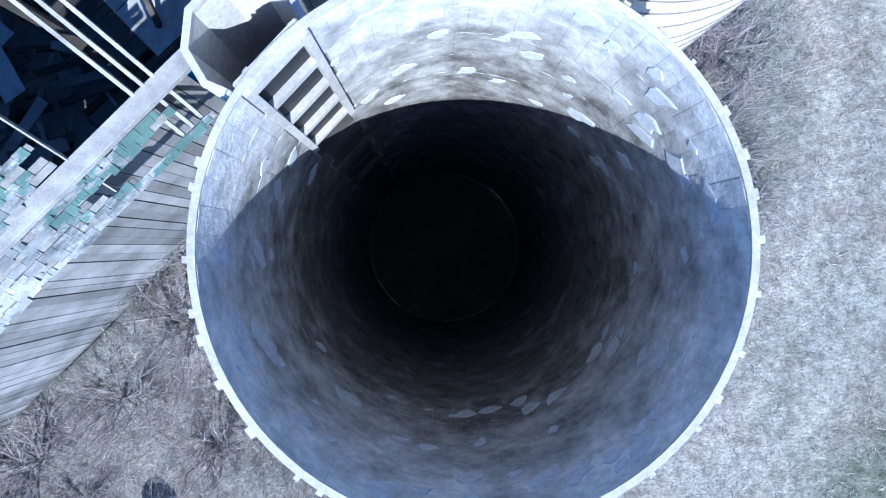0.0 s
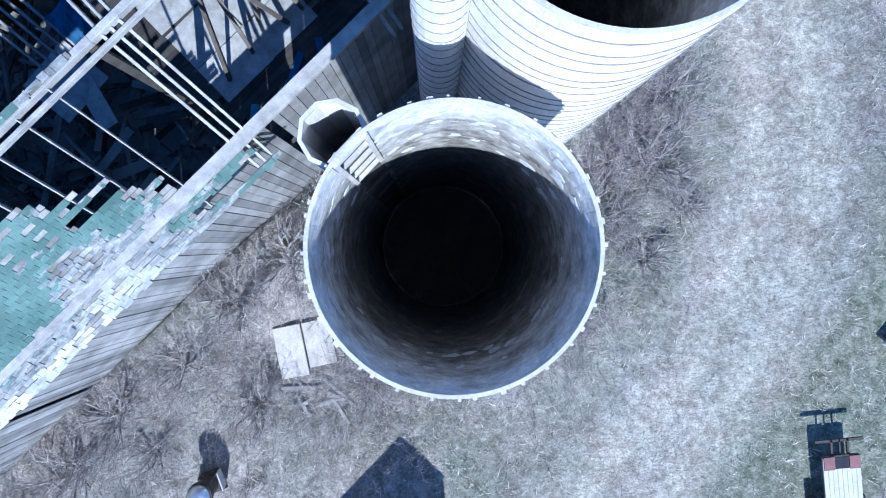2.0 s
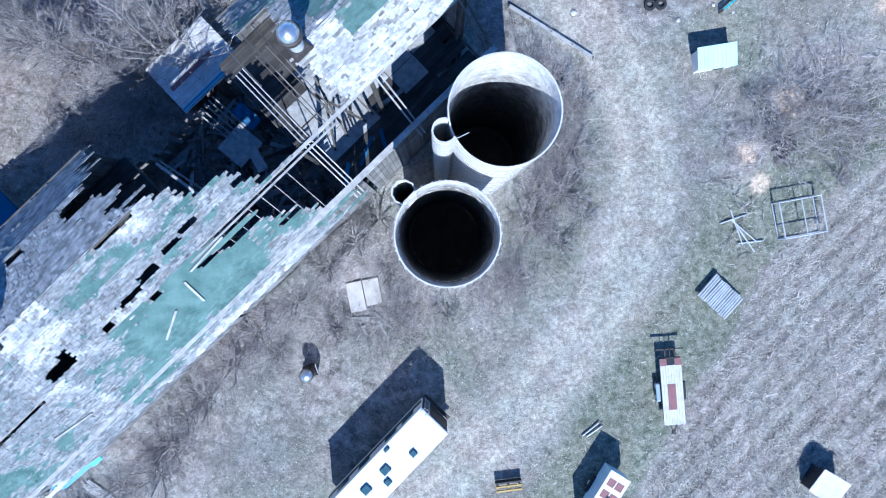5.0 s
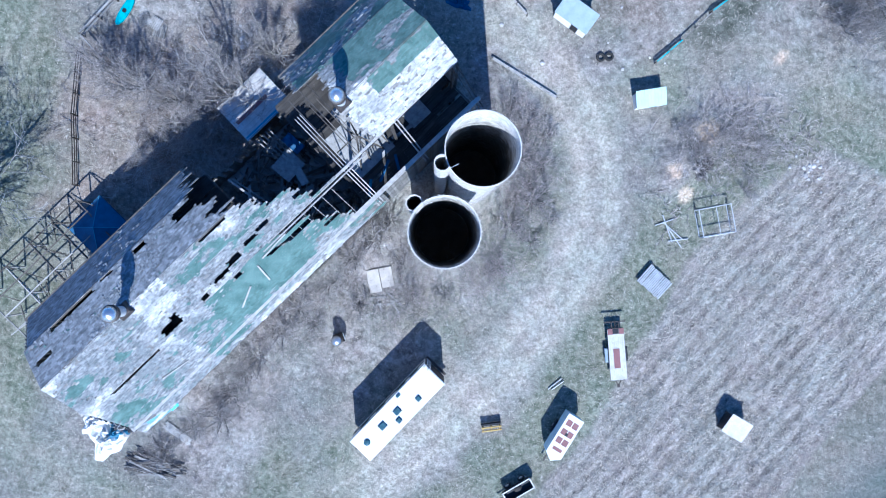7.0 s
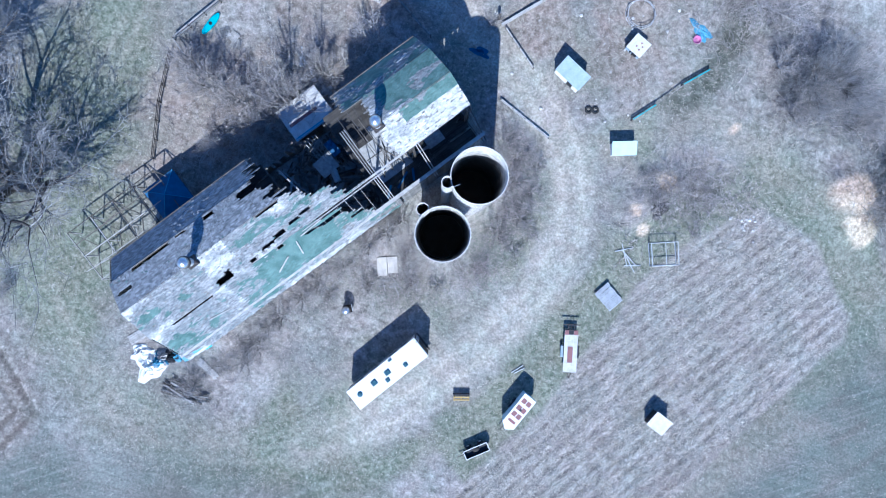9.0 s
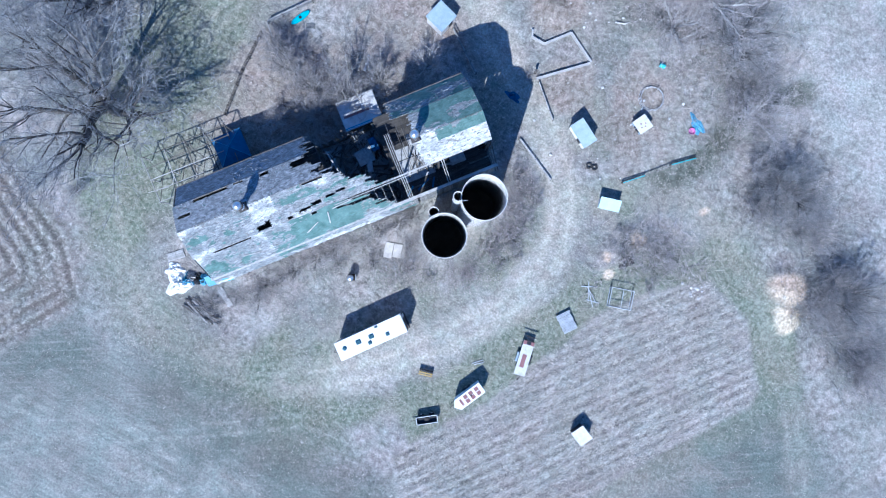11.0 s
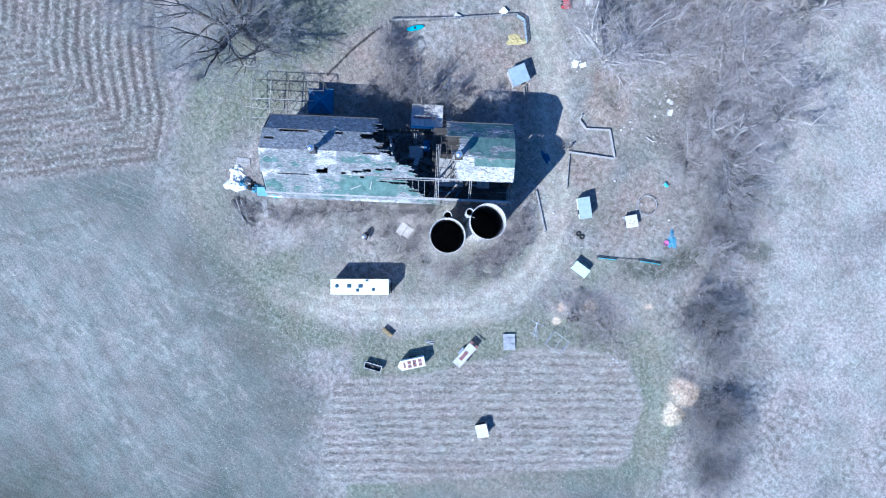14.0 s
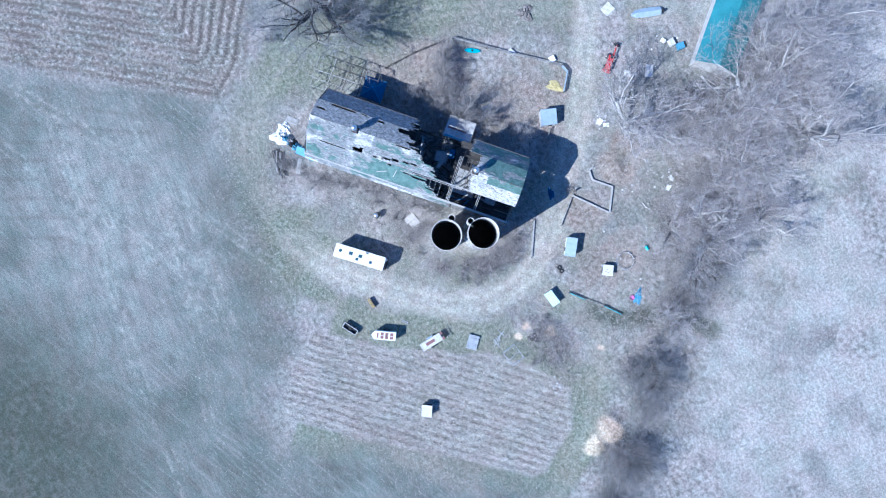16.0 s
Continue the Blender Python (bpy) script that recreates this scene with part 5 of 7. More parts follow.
for s in (1, -1):
    part("mudguard", Shape().box(0.05, s * 0.88, 0.55, 1.35, 0.3, 0.12, taper=0.85), PALEBLUE if s < 0 else DARK, wg, "dark steel mudguard", bevel=0.03)
    wheel(wg, -0.3, s * 0.86, 0.3, 0.18), wheel(wg, 0.42, s * 0.86, 0.3, 0.18)
part("drawbar", Shape().beam((2.2, 0.3, 0.7), (2.9, 0, 0.6), 0.08, 0.1).beam((2.2, -0.3, 0.7), (2.9, 0, 0.6), 0.08, 0.1).box(2.85, 0, 0.5, 0.25, 0.2, 0.2), STEEL, wg)

# small stock trailer with a red and white roof
st = thing("stock_trailer", 11.25, -17.45, ground_z(11.2, -17.5), 59, "small pale blue stock trailer with red panels on its white roof", "trailer")
s = Shape()
outline = [(-2.3, 0.0), (-1.75, -0.74), (2.0, -0.74), (2.0, 0.74), (-1.75, 0.74)]
s.add([(x, y, z) for z in (0.45, 1.92) for x, y in outline], [tuple(reversed(range(5))), tuple(range(5, 10))] + [(i, (i + 1) % 5, 5 + (i + 1) % 5, 5 + i) for i in range(5)])
part("body", s, SKYBLUE, st, "pale blue sheet sides", bevel=0.02)
s = Shape()
s.add([(x * 1.02, y * 1.03, z) for z in (1.93, 2.0) for x, y in outline], [tuple(reversed(range(5))), tuple(range(5, 10))] + [(i, (i + 1) % 5, 5 + (i + 1) % 5, 5 + i) for i in range(5)])
part("roof", s, WHITE, st, "white roof sheet", bevel=0.01)
for x in (1.3, 0.42, -0.40):
    for y in (0.3, -0.3):
        part("roof_panel", Shape().box(x, y, 2.003, 0.55, 0.52, 0.015), RED, st, "red painted roof panel")
part("roof_panel", Shape().box(-1.2, 0, 2.003, 0.3, 0.9, 0.015), RED, st)
part("hatch", Shape().box(0.3, 0, 2.012, 0.26, 0.24, 0.05), DARK, st)
for sgn in (1, -1):
    part("mudguard", Shape().box(0.2, sgn * 0.86, 0.5, 1.3, 0.24, 0.14, taper=0.85), DARK, st, bevel=0.02)
    wheel(st, 0.2, sgn * 0.84, 0.32, 0.18)
part("drawbar", Shape().beam((-2.2, 0, 0.5), (-3.0, 0, 0.45), 0.1, 0.1), STEEL, st)

# open cart
ct = thing("open_cart", 7.5, -22.55, ground_z(7.5, -22.5), 31, "small dark open farm cart with a pale rim", "cart")
part("tub", Shape().box(0, 0, 0.45, 2.6, 0.9, 0.06).box(0, 0.45, 0.5, 2.7, 0.06, 0.45).box(0, -0.45, 0.5, 2.7, 0.06, 0.45).box(1.32, 0, 0.5, 0.06, 0.9, 0.45).box(-1.32, 0, 0.5, 0.06, 0.9, 0.45), DARK, ct, "dark steel tub")
part("rim", Shape().beam((-1.36, 0.46, 0.97), (1.36, 0.46, 0.97), 0.09, 0.05).beam((-1.36, -0.46, 0.97), (1.36, -0.46, 0.97), 0.09, 0.05).beam((1.36, -0.46, 0.97), (1.36, 0.46, 0.97), 0.09, 0.05).beam((-1.36, -0.46, 0.97), (-1.36, 0.46, 0.97), 0.09, 0.05), GALV, ct, "pale metal rim")
part("load", Shape().lathe(0, 0, [(0.38, 0.5), (0.36, 0.62), (0.2, 0.7), (0.03, 0.72)], 12), FLOORWOOD, ct)
for sgn in (1, -1):
    wheel(ct, -0.7, sgn * 0.6, 0.33, 0.16), wheel(ct, 0.7, sgn * 0.6, 0.33, 0.16)
part("drawbar", Shape().beam((-1.35, 0, 0.45), (-2.1, 0, 0.4), 0.08, 0.08), STEEL, ct)

# yellow rack
yr = thing("yellow_rack", 5.05, -17.1, ground_z(5, -17.1), 8, "low yellow wooden rack lying in the grass", "rack")
for y in (-0.3, 0.0):
    part("rail", Shape().box(0, y, 0.38, 1.8, 0.12, 0.08), YELLOW, yr, bevel=0.01)
part("back_board", Shape().box(0, 0.32, 0.1, 1.8, 0.08, 0.5), DARK, yr, "dark back board")
for x in (-0.75, 0.0, 0.75):
    part("leg", Shape().box(x, -0.15, 0, 0.1, 0.5, 0.38), YELLOW, yr)


# sheds and hutches with a single slope
def hutch(name, x, y, rz, a, b, low, high, roof_mat, wall_mat, label, category, ribs=0, group=""):
    t = thing(name, x, y, ground_z(x, y) - 0.03, rz, label, category, group)
    w, h2 = a / 2 - 0.08, b / 2 - 0.08
    s = Shape()
    s.add([(-w, -h2, 0), (w, -h2, 0), (w, h2, 0), (-w, h2, 0), (-w, -h2, low), (w, -h2, low), (w, h2, high), (-w, h2, high)], [(3, 2, 1, 0), (4, 5, 6, 7), (0, 1, 5, 4), (1, 2, 6, 5), (2, 3, 7, 6), (3, 0, 4, 7)])
    part("walls", s, wall_mat, t, bevel=0.01)
    tilt = math.atan2(high - low, b - 0.16)
    rf = Shape().box(0, 0, 0, a, b / math.cos(tilt) + 0.1, 0.05, Matrix.Translation((0, 0, (low + high) / 2 + 0.005)) @ pose(0, 0, 0, math.degrees(tilt)))
    roof_part = part("roof", rf, roof_mat, t, bevel=0.008)
    for i in range(ribs):
        part("rib", Shape().box(-a / 2 + (i + 0.5) * a / ribs, 0, 0.05, 0.03, b / math.cos(tilt) + 0.1, 0.025, Matrix.Translation((0, 0, (low + high) / 2 + 0.005)) @ pose(0, 0, 0, math.degrees(tilt))), roof_mat, roof_part)
    part("door", Shape().box(w * 0.3, -h2 - 0.012, 0.1, min(0.7, a * 0.3), 0.025, low * 0.8), DARK, t, "dark doorway flap")
    return t


hutch("animal_hutch", 18.56, 12.33, 10, 2.7, 1.4, 1.0, 1.35, PALETEAL, WHITE, "small hutch with a pale teal roof and white front", "hutch", 9)
hutch("garden_shed", 11.76, 19.38, -35, 3.4, 1.75, 1.45, 1.95, PALEBLUE, WHITE, "small shed with pale blue tin roof and white front", "shed", 12)
sh = hutch("chicken_coop", 18.5, 23.6, -33, 1.95, 1.75, 0.95, 1.2, OFFWHITE, PALEBLUE, "whitish spotted coop with speckled front", "coop")
for i in range(9):
    part("spot", Shape().lathe(rt.uniform(-0.75, 0.75), -0.82 + 0.0 * i, [(0.10, 0.2 + 0.08 * i), (0.10, 0.24 + 0.08 * i)], 9), DARK, sh)
for x, y in ((0.1, 0.35), (0.42, 0.1), (-0.15, -0.2), (0.3, -0.35)):
    part("roof_hole", Shape().lathe(x, y, [(0.09, 1.13 + 0.14 * y), (0.10, 1.175 + 0.14 * y)], 10), RED, sh, "dark rusty hole in the roof")
hutch("small_hut", 26.7, -16.65, -30, 2.1, 1.75, 1.25, 1.5, OFFWHITE, DARK, "dark little hut with a chalky white roof", "hut")
hutch("tin_shed", -10.85, 26.0, 70, 2.9, 2.7, 1.8, 2.1, PALEBLUE, OFFWHITE, "square shed with a pale ribbed tin roof", "shed", 10)

# stack of roofing poles
sp = thing("pole_stack", 19.45, -3.9, ground_z(19.4, -3.9), 49, "stack of grey metal poles lying on bearers", "stack")
for i in range(15):
    part("pole", Shape().tube((-0.95 + rt.uniform(-0.06, 0.06), -1.2 + 0.172 * i, 0.34 + 0.03 * (i % 2)), (0.95 + rt.uniform(-0.06, 0.06), -1.2 + 0.172 * i + rt.uniform(-0.04, 0.04), 0.34), 0.078, 0.078, 10), GALV, sp)
for x in (-0.6, 0.6):
    part("bearer", Shape().box(x, 0, 0, 0.14, 2.5, 0.26), TIMBER, sp)

# tube cage and leaning pipes
cg = thing("tube_cage", 24.7, 1.65, ground_z(24.7, 1.65), 11.5, "open cage of pale metal tubes and wire", "cage")
cor = [(-1.45, -1.25), (1.45, -1.25), (1.45, 1.25), (-1.45, 1.25)]
for (ax, ay), (bx, by) in zip(cor, cor[1:] + cor[:1]):
    for z in (0.08, 1.0):
        part("rail", Shape().tube((ax, ay, z), (bx, by, z), 0.045), GALV, cg)
    part("post", Shape().tube((ax, ay, 0), (ax, ay, 1.05), 0.045), GALV, cg)
    for q in range(1, 9):
        part("wire", Shape().tube((ax + (bx - ax) * q / 9, ay + (by - ay) * q / 9, 0.08), (ax + (bx - ax) * q / 9, ay + (by - ay) * q / 9, 1.0), 0.012, n=5), GALV, cg)
part("cross_tube", Shape().tube((0.1, -1.25, 1.0), (0.1, 1.25, 1.0), 0.035), GALV, cg)
for x, y, l, rz in ((20.6, 0.9, 2.6, -70), (21.2, 0.2, 2.4, -55), (21.6, -0.1, 1.8, 8), (20.4, 1.5, 2.0, 20), (21.1, 0.7, 2.2, -40), (10.7, -13.2, 1.5, 40), (10.95, -13.35, 1.3, 36)):
    ob = new("loose_pipe", Shape().tube((-l / 2, 0, 0.06), (l / 2, 0, 0.10), 0.055, 0.05, 10).mesh("loose_pipe", GALV))
    ob.matrix_basis = pose(x, y, ground_z(x, y) + 0.02, 0, 0, rz)
    tagged(ob, "pale metal pipe lying in dry grass", "pipe", "loose pipes")

# old ventilator standing in the weeds
vn = thing("old_ventilator", -8.7, -9.4, ground_z(-8.7, -9.4), 20, "rusty barn ventilator standing in weeds with a shiny cap", "ventilator")
part("base", Shape().box(0, 0, -0.05, 0.95, 0.9, 0.5, taper=0.8), STEEL, vn, bevel=0.03)
part("stack", Shape().lathe(0, 0, [(0.36, 0.4), (0.35, 0.9), (0.36, 1.25)], 22), STEEL, vn)
part("collar", Shape().lathe(0, 0, [(0.36, 1.2), (0.47, 1.26), (0.47, 1.48), (0.42, 1.5)], 22), STEEL, vn)
part("cap", Shape().lathe(0, 0, [(0.44, 1.5), (0.40, 1.58), (0.22, 1.68), (0.04, 1.72)], 22), SHINE, vn, "shiny domed metal cap", smooth=True)
part("torn_sheet", Shape().box(0.45, 0.1, 0.2, 0.04, 0.7, 0.9, pose(0, 0, 0, 0, 12)), GALV, vn)

# concrete slabs and broken boards beside the silo
PALEC = mat("pale_concrete", (0.58, 0.53, 0.47), (0.43, 0.39, 0.34), 1.4, 20)
sb = thing("well_cover", -5.05, -4.1, ground_z(-5, -4.1) - 0.02, 12, "pair of pale concrete cover slabs", "slab")
part("slab", Shape().box(-0.58, 0.0, 0, 1.1, 2.05, 0.22), PALEC, sb, bevel=0.02)
part("slab", Shape().box(0.58, 0.12, 0, 1.1, 1.8, 0.18), PALEC, sb, bevel=0.02)
for i in range(7):
    x, y, l = -4.6 + rt.uniform(-0.9, 0.9), -6.0 + rt.uniform(-0.5, 0.4), rt.uniform(0.7, 1.6)
    ob = new("loose_board", Shape().box(0, 0, 0, l, 0.14, 0.03).mesh("loose_board", PALETIM, 0.006))
    ob.matrix_basis = pose(x, y, ground_z(x, y) + 0.03 + 0.02 * i, rt.uniform(-4, 4), 0, rt.uniform(-70, 30))
    tagged(ob, "broken bleached board on the ground", "board", "boards by the slab")

# lean-to annex on the barn's far side
an = thing("lean_to", *bpt(-3.6, 7.6).xy, 0, BR, "low lean-to with a chalky white roof and a rusty strip", "lean-to")
part("walls", Shape().box(0, 1.72, 0, 4.5, 0.1, 3.2).box(-2.2, 0, 0, 0.1, 3.4, 3.3).box(2.2, 0, 0, 0.1, 3.4, 3.3), BOARD_O, an)
tilt = pose(0, 0, 3.4, -5)
rf = part("roof", Shape().box(0, 0, 0, 4.9, 3.9, 0.07, tilt), OFFWHITE, an, "chalky white roof sheets", bevel=0.01)
for i in range(9):
    part("seam", Shape().box(0, -1.8 + 0.45 * i, 0.07, 4.8, 0.05, 0.025, tilt), OFFWHITE, rf)
part("rust_strip", Shape().box(-0.4, -0.2, 0.075, 3.4, 0.34, 0.012, tilt), RED, rf, "rust-brown strip")
part("roof_edge", Shape().box(0, -1.75, 0.075, 4.8, 0.3, 0.015, tilt), TARPL, rf, "blue flashing strip")

# blue canopy
cp = thing("blue_canopy", -29.0, 0.1, 0, BR + 1, "blue pyramid tarpaulin canopy on thin posts", "canopy")
s = Shape()
s.add([(-1.95, -1.95, 2.0), (1.95, -1.95, 2.0), (1.95, 1.95, 2.0), (-1.95, 1.95, 2.0), (0, 0, 3.0), (0, -1.95, 1.95), (1.95, 0, 1.95), (0, 1.95, 1.95), (-1.95, 0, 1.95)], [(0, 5, 4), (5, 1, 4), (1, 6, 4), (6, 2, 4), (2, 7, 4), (7, 3, 4), (3, 8, 4), (8, 0, 4)])
s.add([(x, y, z - 0.02) for x, y, z in s.v], [(4, 5, 0), (4, 1, 5), (4, 6, 1), (4, 2, 6), (4, 7, 2), (4, 3, 7), (4, 8, 3), (4, 0, 8)])
cn = part("cover", s, TARP, cp, "deep blue tarpaulin")
for x, y in ((-1.95, -1.95), (1.95, -1.95), (1.95, 1.95), (-1.95, 1.95)):
    part("seam", Shape().beam((x, y, 2.015), (0, 0, 3.015), 0.05, 0.015), TARPL, cn)
    part("post", Shape().tube((x * 0.97, y * 0.97, 0), (x * 0.97, y * 0.97, 2.0), 0.03), GALV, cp)
part("valance", Shape().box(0, 1.95, 1.75, 3.9, 0.02, 0.25).box(0, -1.95, 1.75, 3.9, 0.02, 0.25).box(1.95, 0, 1.75, 0.02, 3.9, 0.25).box(-1.95, 0, 1.75, 0.02, 3.9, 0.25), TARP, cp)

# bare frame of a lost shed
fr = thing("bare_shed_frame", BX, BY, 0, BR, "collapsed bare timber and pipe frame of a former shed", "frame")
for i, u in enumerate((-31.2, -28.4, -25.6, -22.8, -20.2)):
    for y in (6.5, 9.5, 12.5):
        if not (i == 3 and y == 9.5):
            part("post", Shape().beam((u, y, 0), (u + rt.uniform(-0.15, 0.15), y, 2.5), 0.1, 0.1), PALETIM if i < 3 else TIMBER, fr)
    part("truss", Shape().beam((u, 6.5, 2.5), (u + rt.uniform(-0.3, 0.3), 12.6, 2.5), 0.08, 0.12), PALETIM if i < 2 else TIMBER, fr)
    part("brace", Shape().beam((u, 6.5, 2.5), (u + 1.4, 9.5, 2.2 - 0.2 * i), 0.06, 0.08), TIMBER, fr)
    part("brace", Shape().beam((u + 0.2, 12.4, 2.5), (u + 1.5, 9.6, 1.7), 0.06, 0.08), TIMBER, fr)
for y, mm in ((6.5, PALETIM), (8.0, PALETIM), (9.5, PALETIM), (11.0, TIMBER), (12.5, TIMBER)):
    part("rail", Shape().beam((-31.3, y, 2.58), (-24.5 if y < 9 else -20.0, y + rt.uniform(-0.2, 0.2), 2.52), 0.08, 0.1), mm, fr)
for i in range(16):
    u, y = rt.uniform(-30.5, -21.5), rt.uniform(6.8, 12.0)
    a, l = rt.uniform(0, 3.1), rt.uniform(1.2, 3.0)
    part("fallen_stick", Shape().beam((u, y, 0.3 + 0.1 * i), (u + l * math.cos(a), y + l * math.sin(a), 0.3 + 0.12 * i), 0.06, 0.06), TIMBER if i % 3 else PALETIM, fr)


# crumpled heaps
def heap(name, x, y, r, h, mtl, label, category, seed, squash=1.0, rz=0.0):
    q = random.Random(seed)
    n, m = 18, 7
    ph = [q.uniform(0, 6.28) for _ in range(8)]
    pts = [(0, 0, h * 0.95)]
    for k in range(1, m + 1):
        for i in range(n):
            a = 2 * math.pi * i / n
            rr = r * k / m * (1 + 0.22 * math.sin(3 * a + ph[0]) + 0.15 * math.sin(5 * a + ph[1]))
            zz = h * (1 - (k / m) ** 1.6) * (0.75 + 0.35 * math.sin(4 * a + ph[2] + k) + 0.25 * math.sin(7 * a + ph[3] - 2 * k))
            pts.append((rr * math.cos(a), rr * math.sin(a) * squash, max(zz, -0.12) if k < m else -0.12))
    faces = [(0, 1 + i, 1 + (i + 1) % n) for i in range(n)]
    for k in range(m - 1):
        faces += [(1 + k * n + i, 1 + (k + 1) * n + i, 1 + (k + 1) * n + (i + 1) % n, 1 + k * n + (i + 1) % n) for i in range(n)]
    s = Shape().add(pts, faces)
    ob = new(name, s.mesh(name, mtl))
    ob.matrix_basis = pose(x, y, ground_z(x, y), 0, 0, rz)
    return tagged(ob, label, category)


heap("white_sheeting", -29.2, -18.7, 1.8, 0.8, WHITE, "crumpled white plastic sheeting against the barn end", "sheeting", 1)
heap("white_sheeting", -27.9, -17.6, 1.0, 0.9, OFFWHITE, "crumpled dirty white sheeting", "sheeting", 2)
heap("blue_tarpaulin", -28.2, -17.9, 0.9, 1.15, TARPL, "bunched faded blue tarpaulin on the heap", "tarpaulin", 3)
heap("white_sheeting", -30.4, -17.3, 1.3, 0.5, WHITE, "torn white plastic sheeting in weeds", "sheeting", 12, 0.7, 30)
heap("blue_tarpaulin", -26.3, -16.9, 1.1, 0.6, TARPL, "crumpled faded blue tarpaulin by the barn", "tarpaulin", 13, 0.7, 45)
heap("brush_mound", 23.4, 6.4, 1.3, 0.5, DEBRIS, "grey heap of cut branches and scrap", "heap", 14, 0.7, 20)
heap("dark_sheeting", -27.0, -17.3, 0.9, 0.7, DARK, "bunched black plastic sheet on the heap", "sheeting", 4)
heap("blue_tarpaulin", 1.6, 20.7, 1.15, 0.5, TARP, "crumpled blue tarpaulin lying in the yard", "tarpaulin", 5, 0.5, -10)
heap("cyan_tarpaulin", 25.4, 26.6, 1.6, 0.14, TARPL, "flat torn bright blue tarpaulin on soil", "tarpaulin", 6, 0.5, -40)
heap("straw_heap", -15.6, 30.0, 1.7, 0.25, HAY, "spread yellow straw beside the shed", "straw", 7, 0.6, 40)
heap("rubble_heap", -30.0, 31.0, 1.7, 0.6, DEBRIS, "grey heap of scrap wire and twigs", "heap", 8)
lean = thing("tarp_awning", -24.3, -15.9, 0, BR - 3, "bright blue tarpaulin awning leaning on the barn wall", "awning")
part("sheet", Shape().box(0, 0, 0, 3.6, 1.5, 0.04, pose(0, 0, 0.9, 28)), TARPL, lean, bevel=0.01)
part("sheet_fold", Shape().box(1.2, -0.2, 0.05, 0.8, 1.3, 0.05, pose(0, 0, 0.9, 28)), CYAN, lean)
for x in (-1.7, 1.7):
    part("post", Shape().beam((x, -0.65, 0), (x, -0.65, 0.62), 0.07, 0.07), TIMBER, lean)
for x, y, a, b, rz, mtl, lab in ((-30.9, -15.6, 2.2, 1.1, 40, PALETIM, "bleached pallet beside the barn end"), (-22.9, -18.1, 2.8, 0.7, -35, OFFWHITE, "pale plank door lying on the ground"), (-25.6, -20.9, 4.0, 0.8, -20, DEBRIS, "dark rotten board heap in the weeds")):
    pl = thing("pallet" if a < 3 else "board_heap", x, y, ground_z(x, y), rz, lab, "pallet" if a < 3 else "boards")
    for i in range(5):
        part("slat", Shape().box(0, -b / 2 + (i + 0.5) * b / 5, 0.12, a + rt.uniform(-0.2, 0.2), b / 5 - 0.03, 0.03), mtl, pl)
    for x_ in (-a / 2 + 0.15, 0, a / 2 - 0.15):
        part("bearer", Shape().box(x_, 0, 0, 0.09, b, 0.12), TIMBER, pl)

# rotten boards, a dark beam and cut brush at the barn's end
rot = thing("rotten_board_pile", -24.9, -21.0, ground_z(-24.9, -21.0), -14, "long pile of dark rotten boards and sticks in weeds", "boards")
for i in range(16):
    part("board", Shape().box(rt.uniform(-0.6, 0.6), rt.uniform(-0.8, 0.8), 0.02 + 0.03 * i, rt.uniform(2.6, 5.4), rt.uniform(0.12, 0.26), 0.04, pose(0, 0, 0, 0, rt.uniform(-2, 2), rt.uniform(-14, 14))), (DEBRIS, TIMBER, BOARD_O)[i % 3], rot)
for i in range(5):
    part("stick", Shape().tube((rt.uniform(-2.6, -1.5), rt.uniform(-1, 1), 0.2), (rt.uniform(1.2, 2.8), rt.uniform(-1, 1), 0.65 + 0.05 * i), 0.035, 0.02, 6), PALETIM, rot)

# yard behind the barn
ky = thing("cyan_kayak", -27.95, 19.3, ground_z(-28, 19.3), 59, "bright cyan plastic kayak on bare soil", "kayak")
n, hull = 14, []
s = Shape()
for k, (w, z) in enumerate(((0.25, 0.02), (0.42, 0.18), (0.40, 0.30), (0.22, 0.34))):
    for i in range(n):
        a = 2 * math.pi * i / n
        hull.append((1.45 * (0.7 + 0.3 * min(1, w / 0.4)) * math.copysign(abs(math.cos(a)) ** 0.9, math.cos(a)), w * math.sin(a), z))
s.add(hull, [(k * n + i, k * n + (i + 1) % n, (k + 1) * n + (i + 1) % n, (k + 1) * n + i) for k in range(3) for i in range(n)] + [tuple(reversed(range(n))), tuple(range(3 * n, 4 * n))])
part("hull", s, CYAN, ky)
part("cockpit", Shape().lathe(0.0, 0, [(0.2, 0.34), (0.2, 0.36), (0.14, 0.37), (0.12, 0.345)], 14), DARK, ky, "dark cockpit hole")
for x, y, rz in ((-26.3, 18.6, 25), (-25.3, 18.3, 60), (-24.9, 17.6, 75)):
    pl = thing("pallet", x, y, ground_z(x, y), rz, "grey wooden pallet on bare soil", "pallet", "pallets in the yard")
    for i in range(6):
        part("slat", Shape().box(0, -0.45 + 0.18 * i, 0.11, 1.1, 0.12, 0.025), BOARD_O, pl)
    for x_ in (-0.48, 0, 0.48):
        part("bearer", Shape().box(x_, 0, 0, 0.09, 1.05, 0.11), TIMBER, pl)


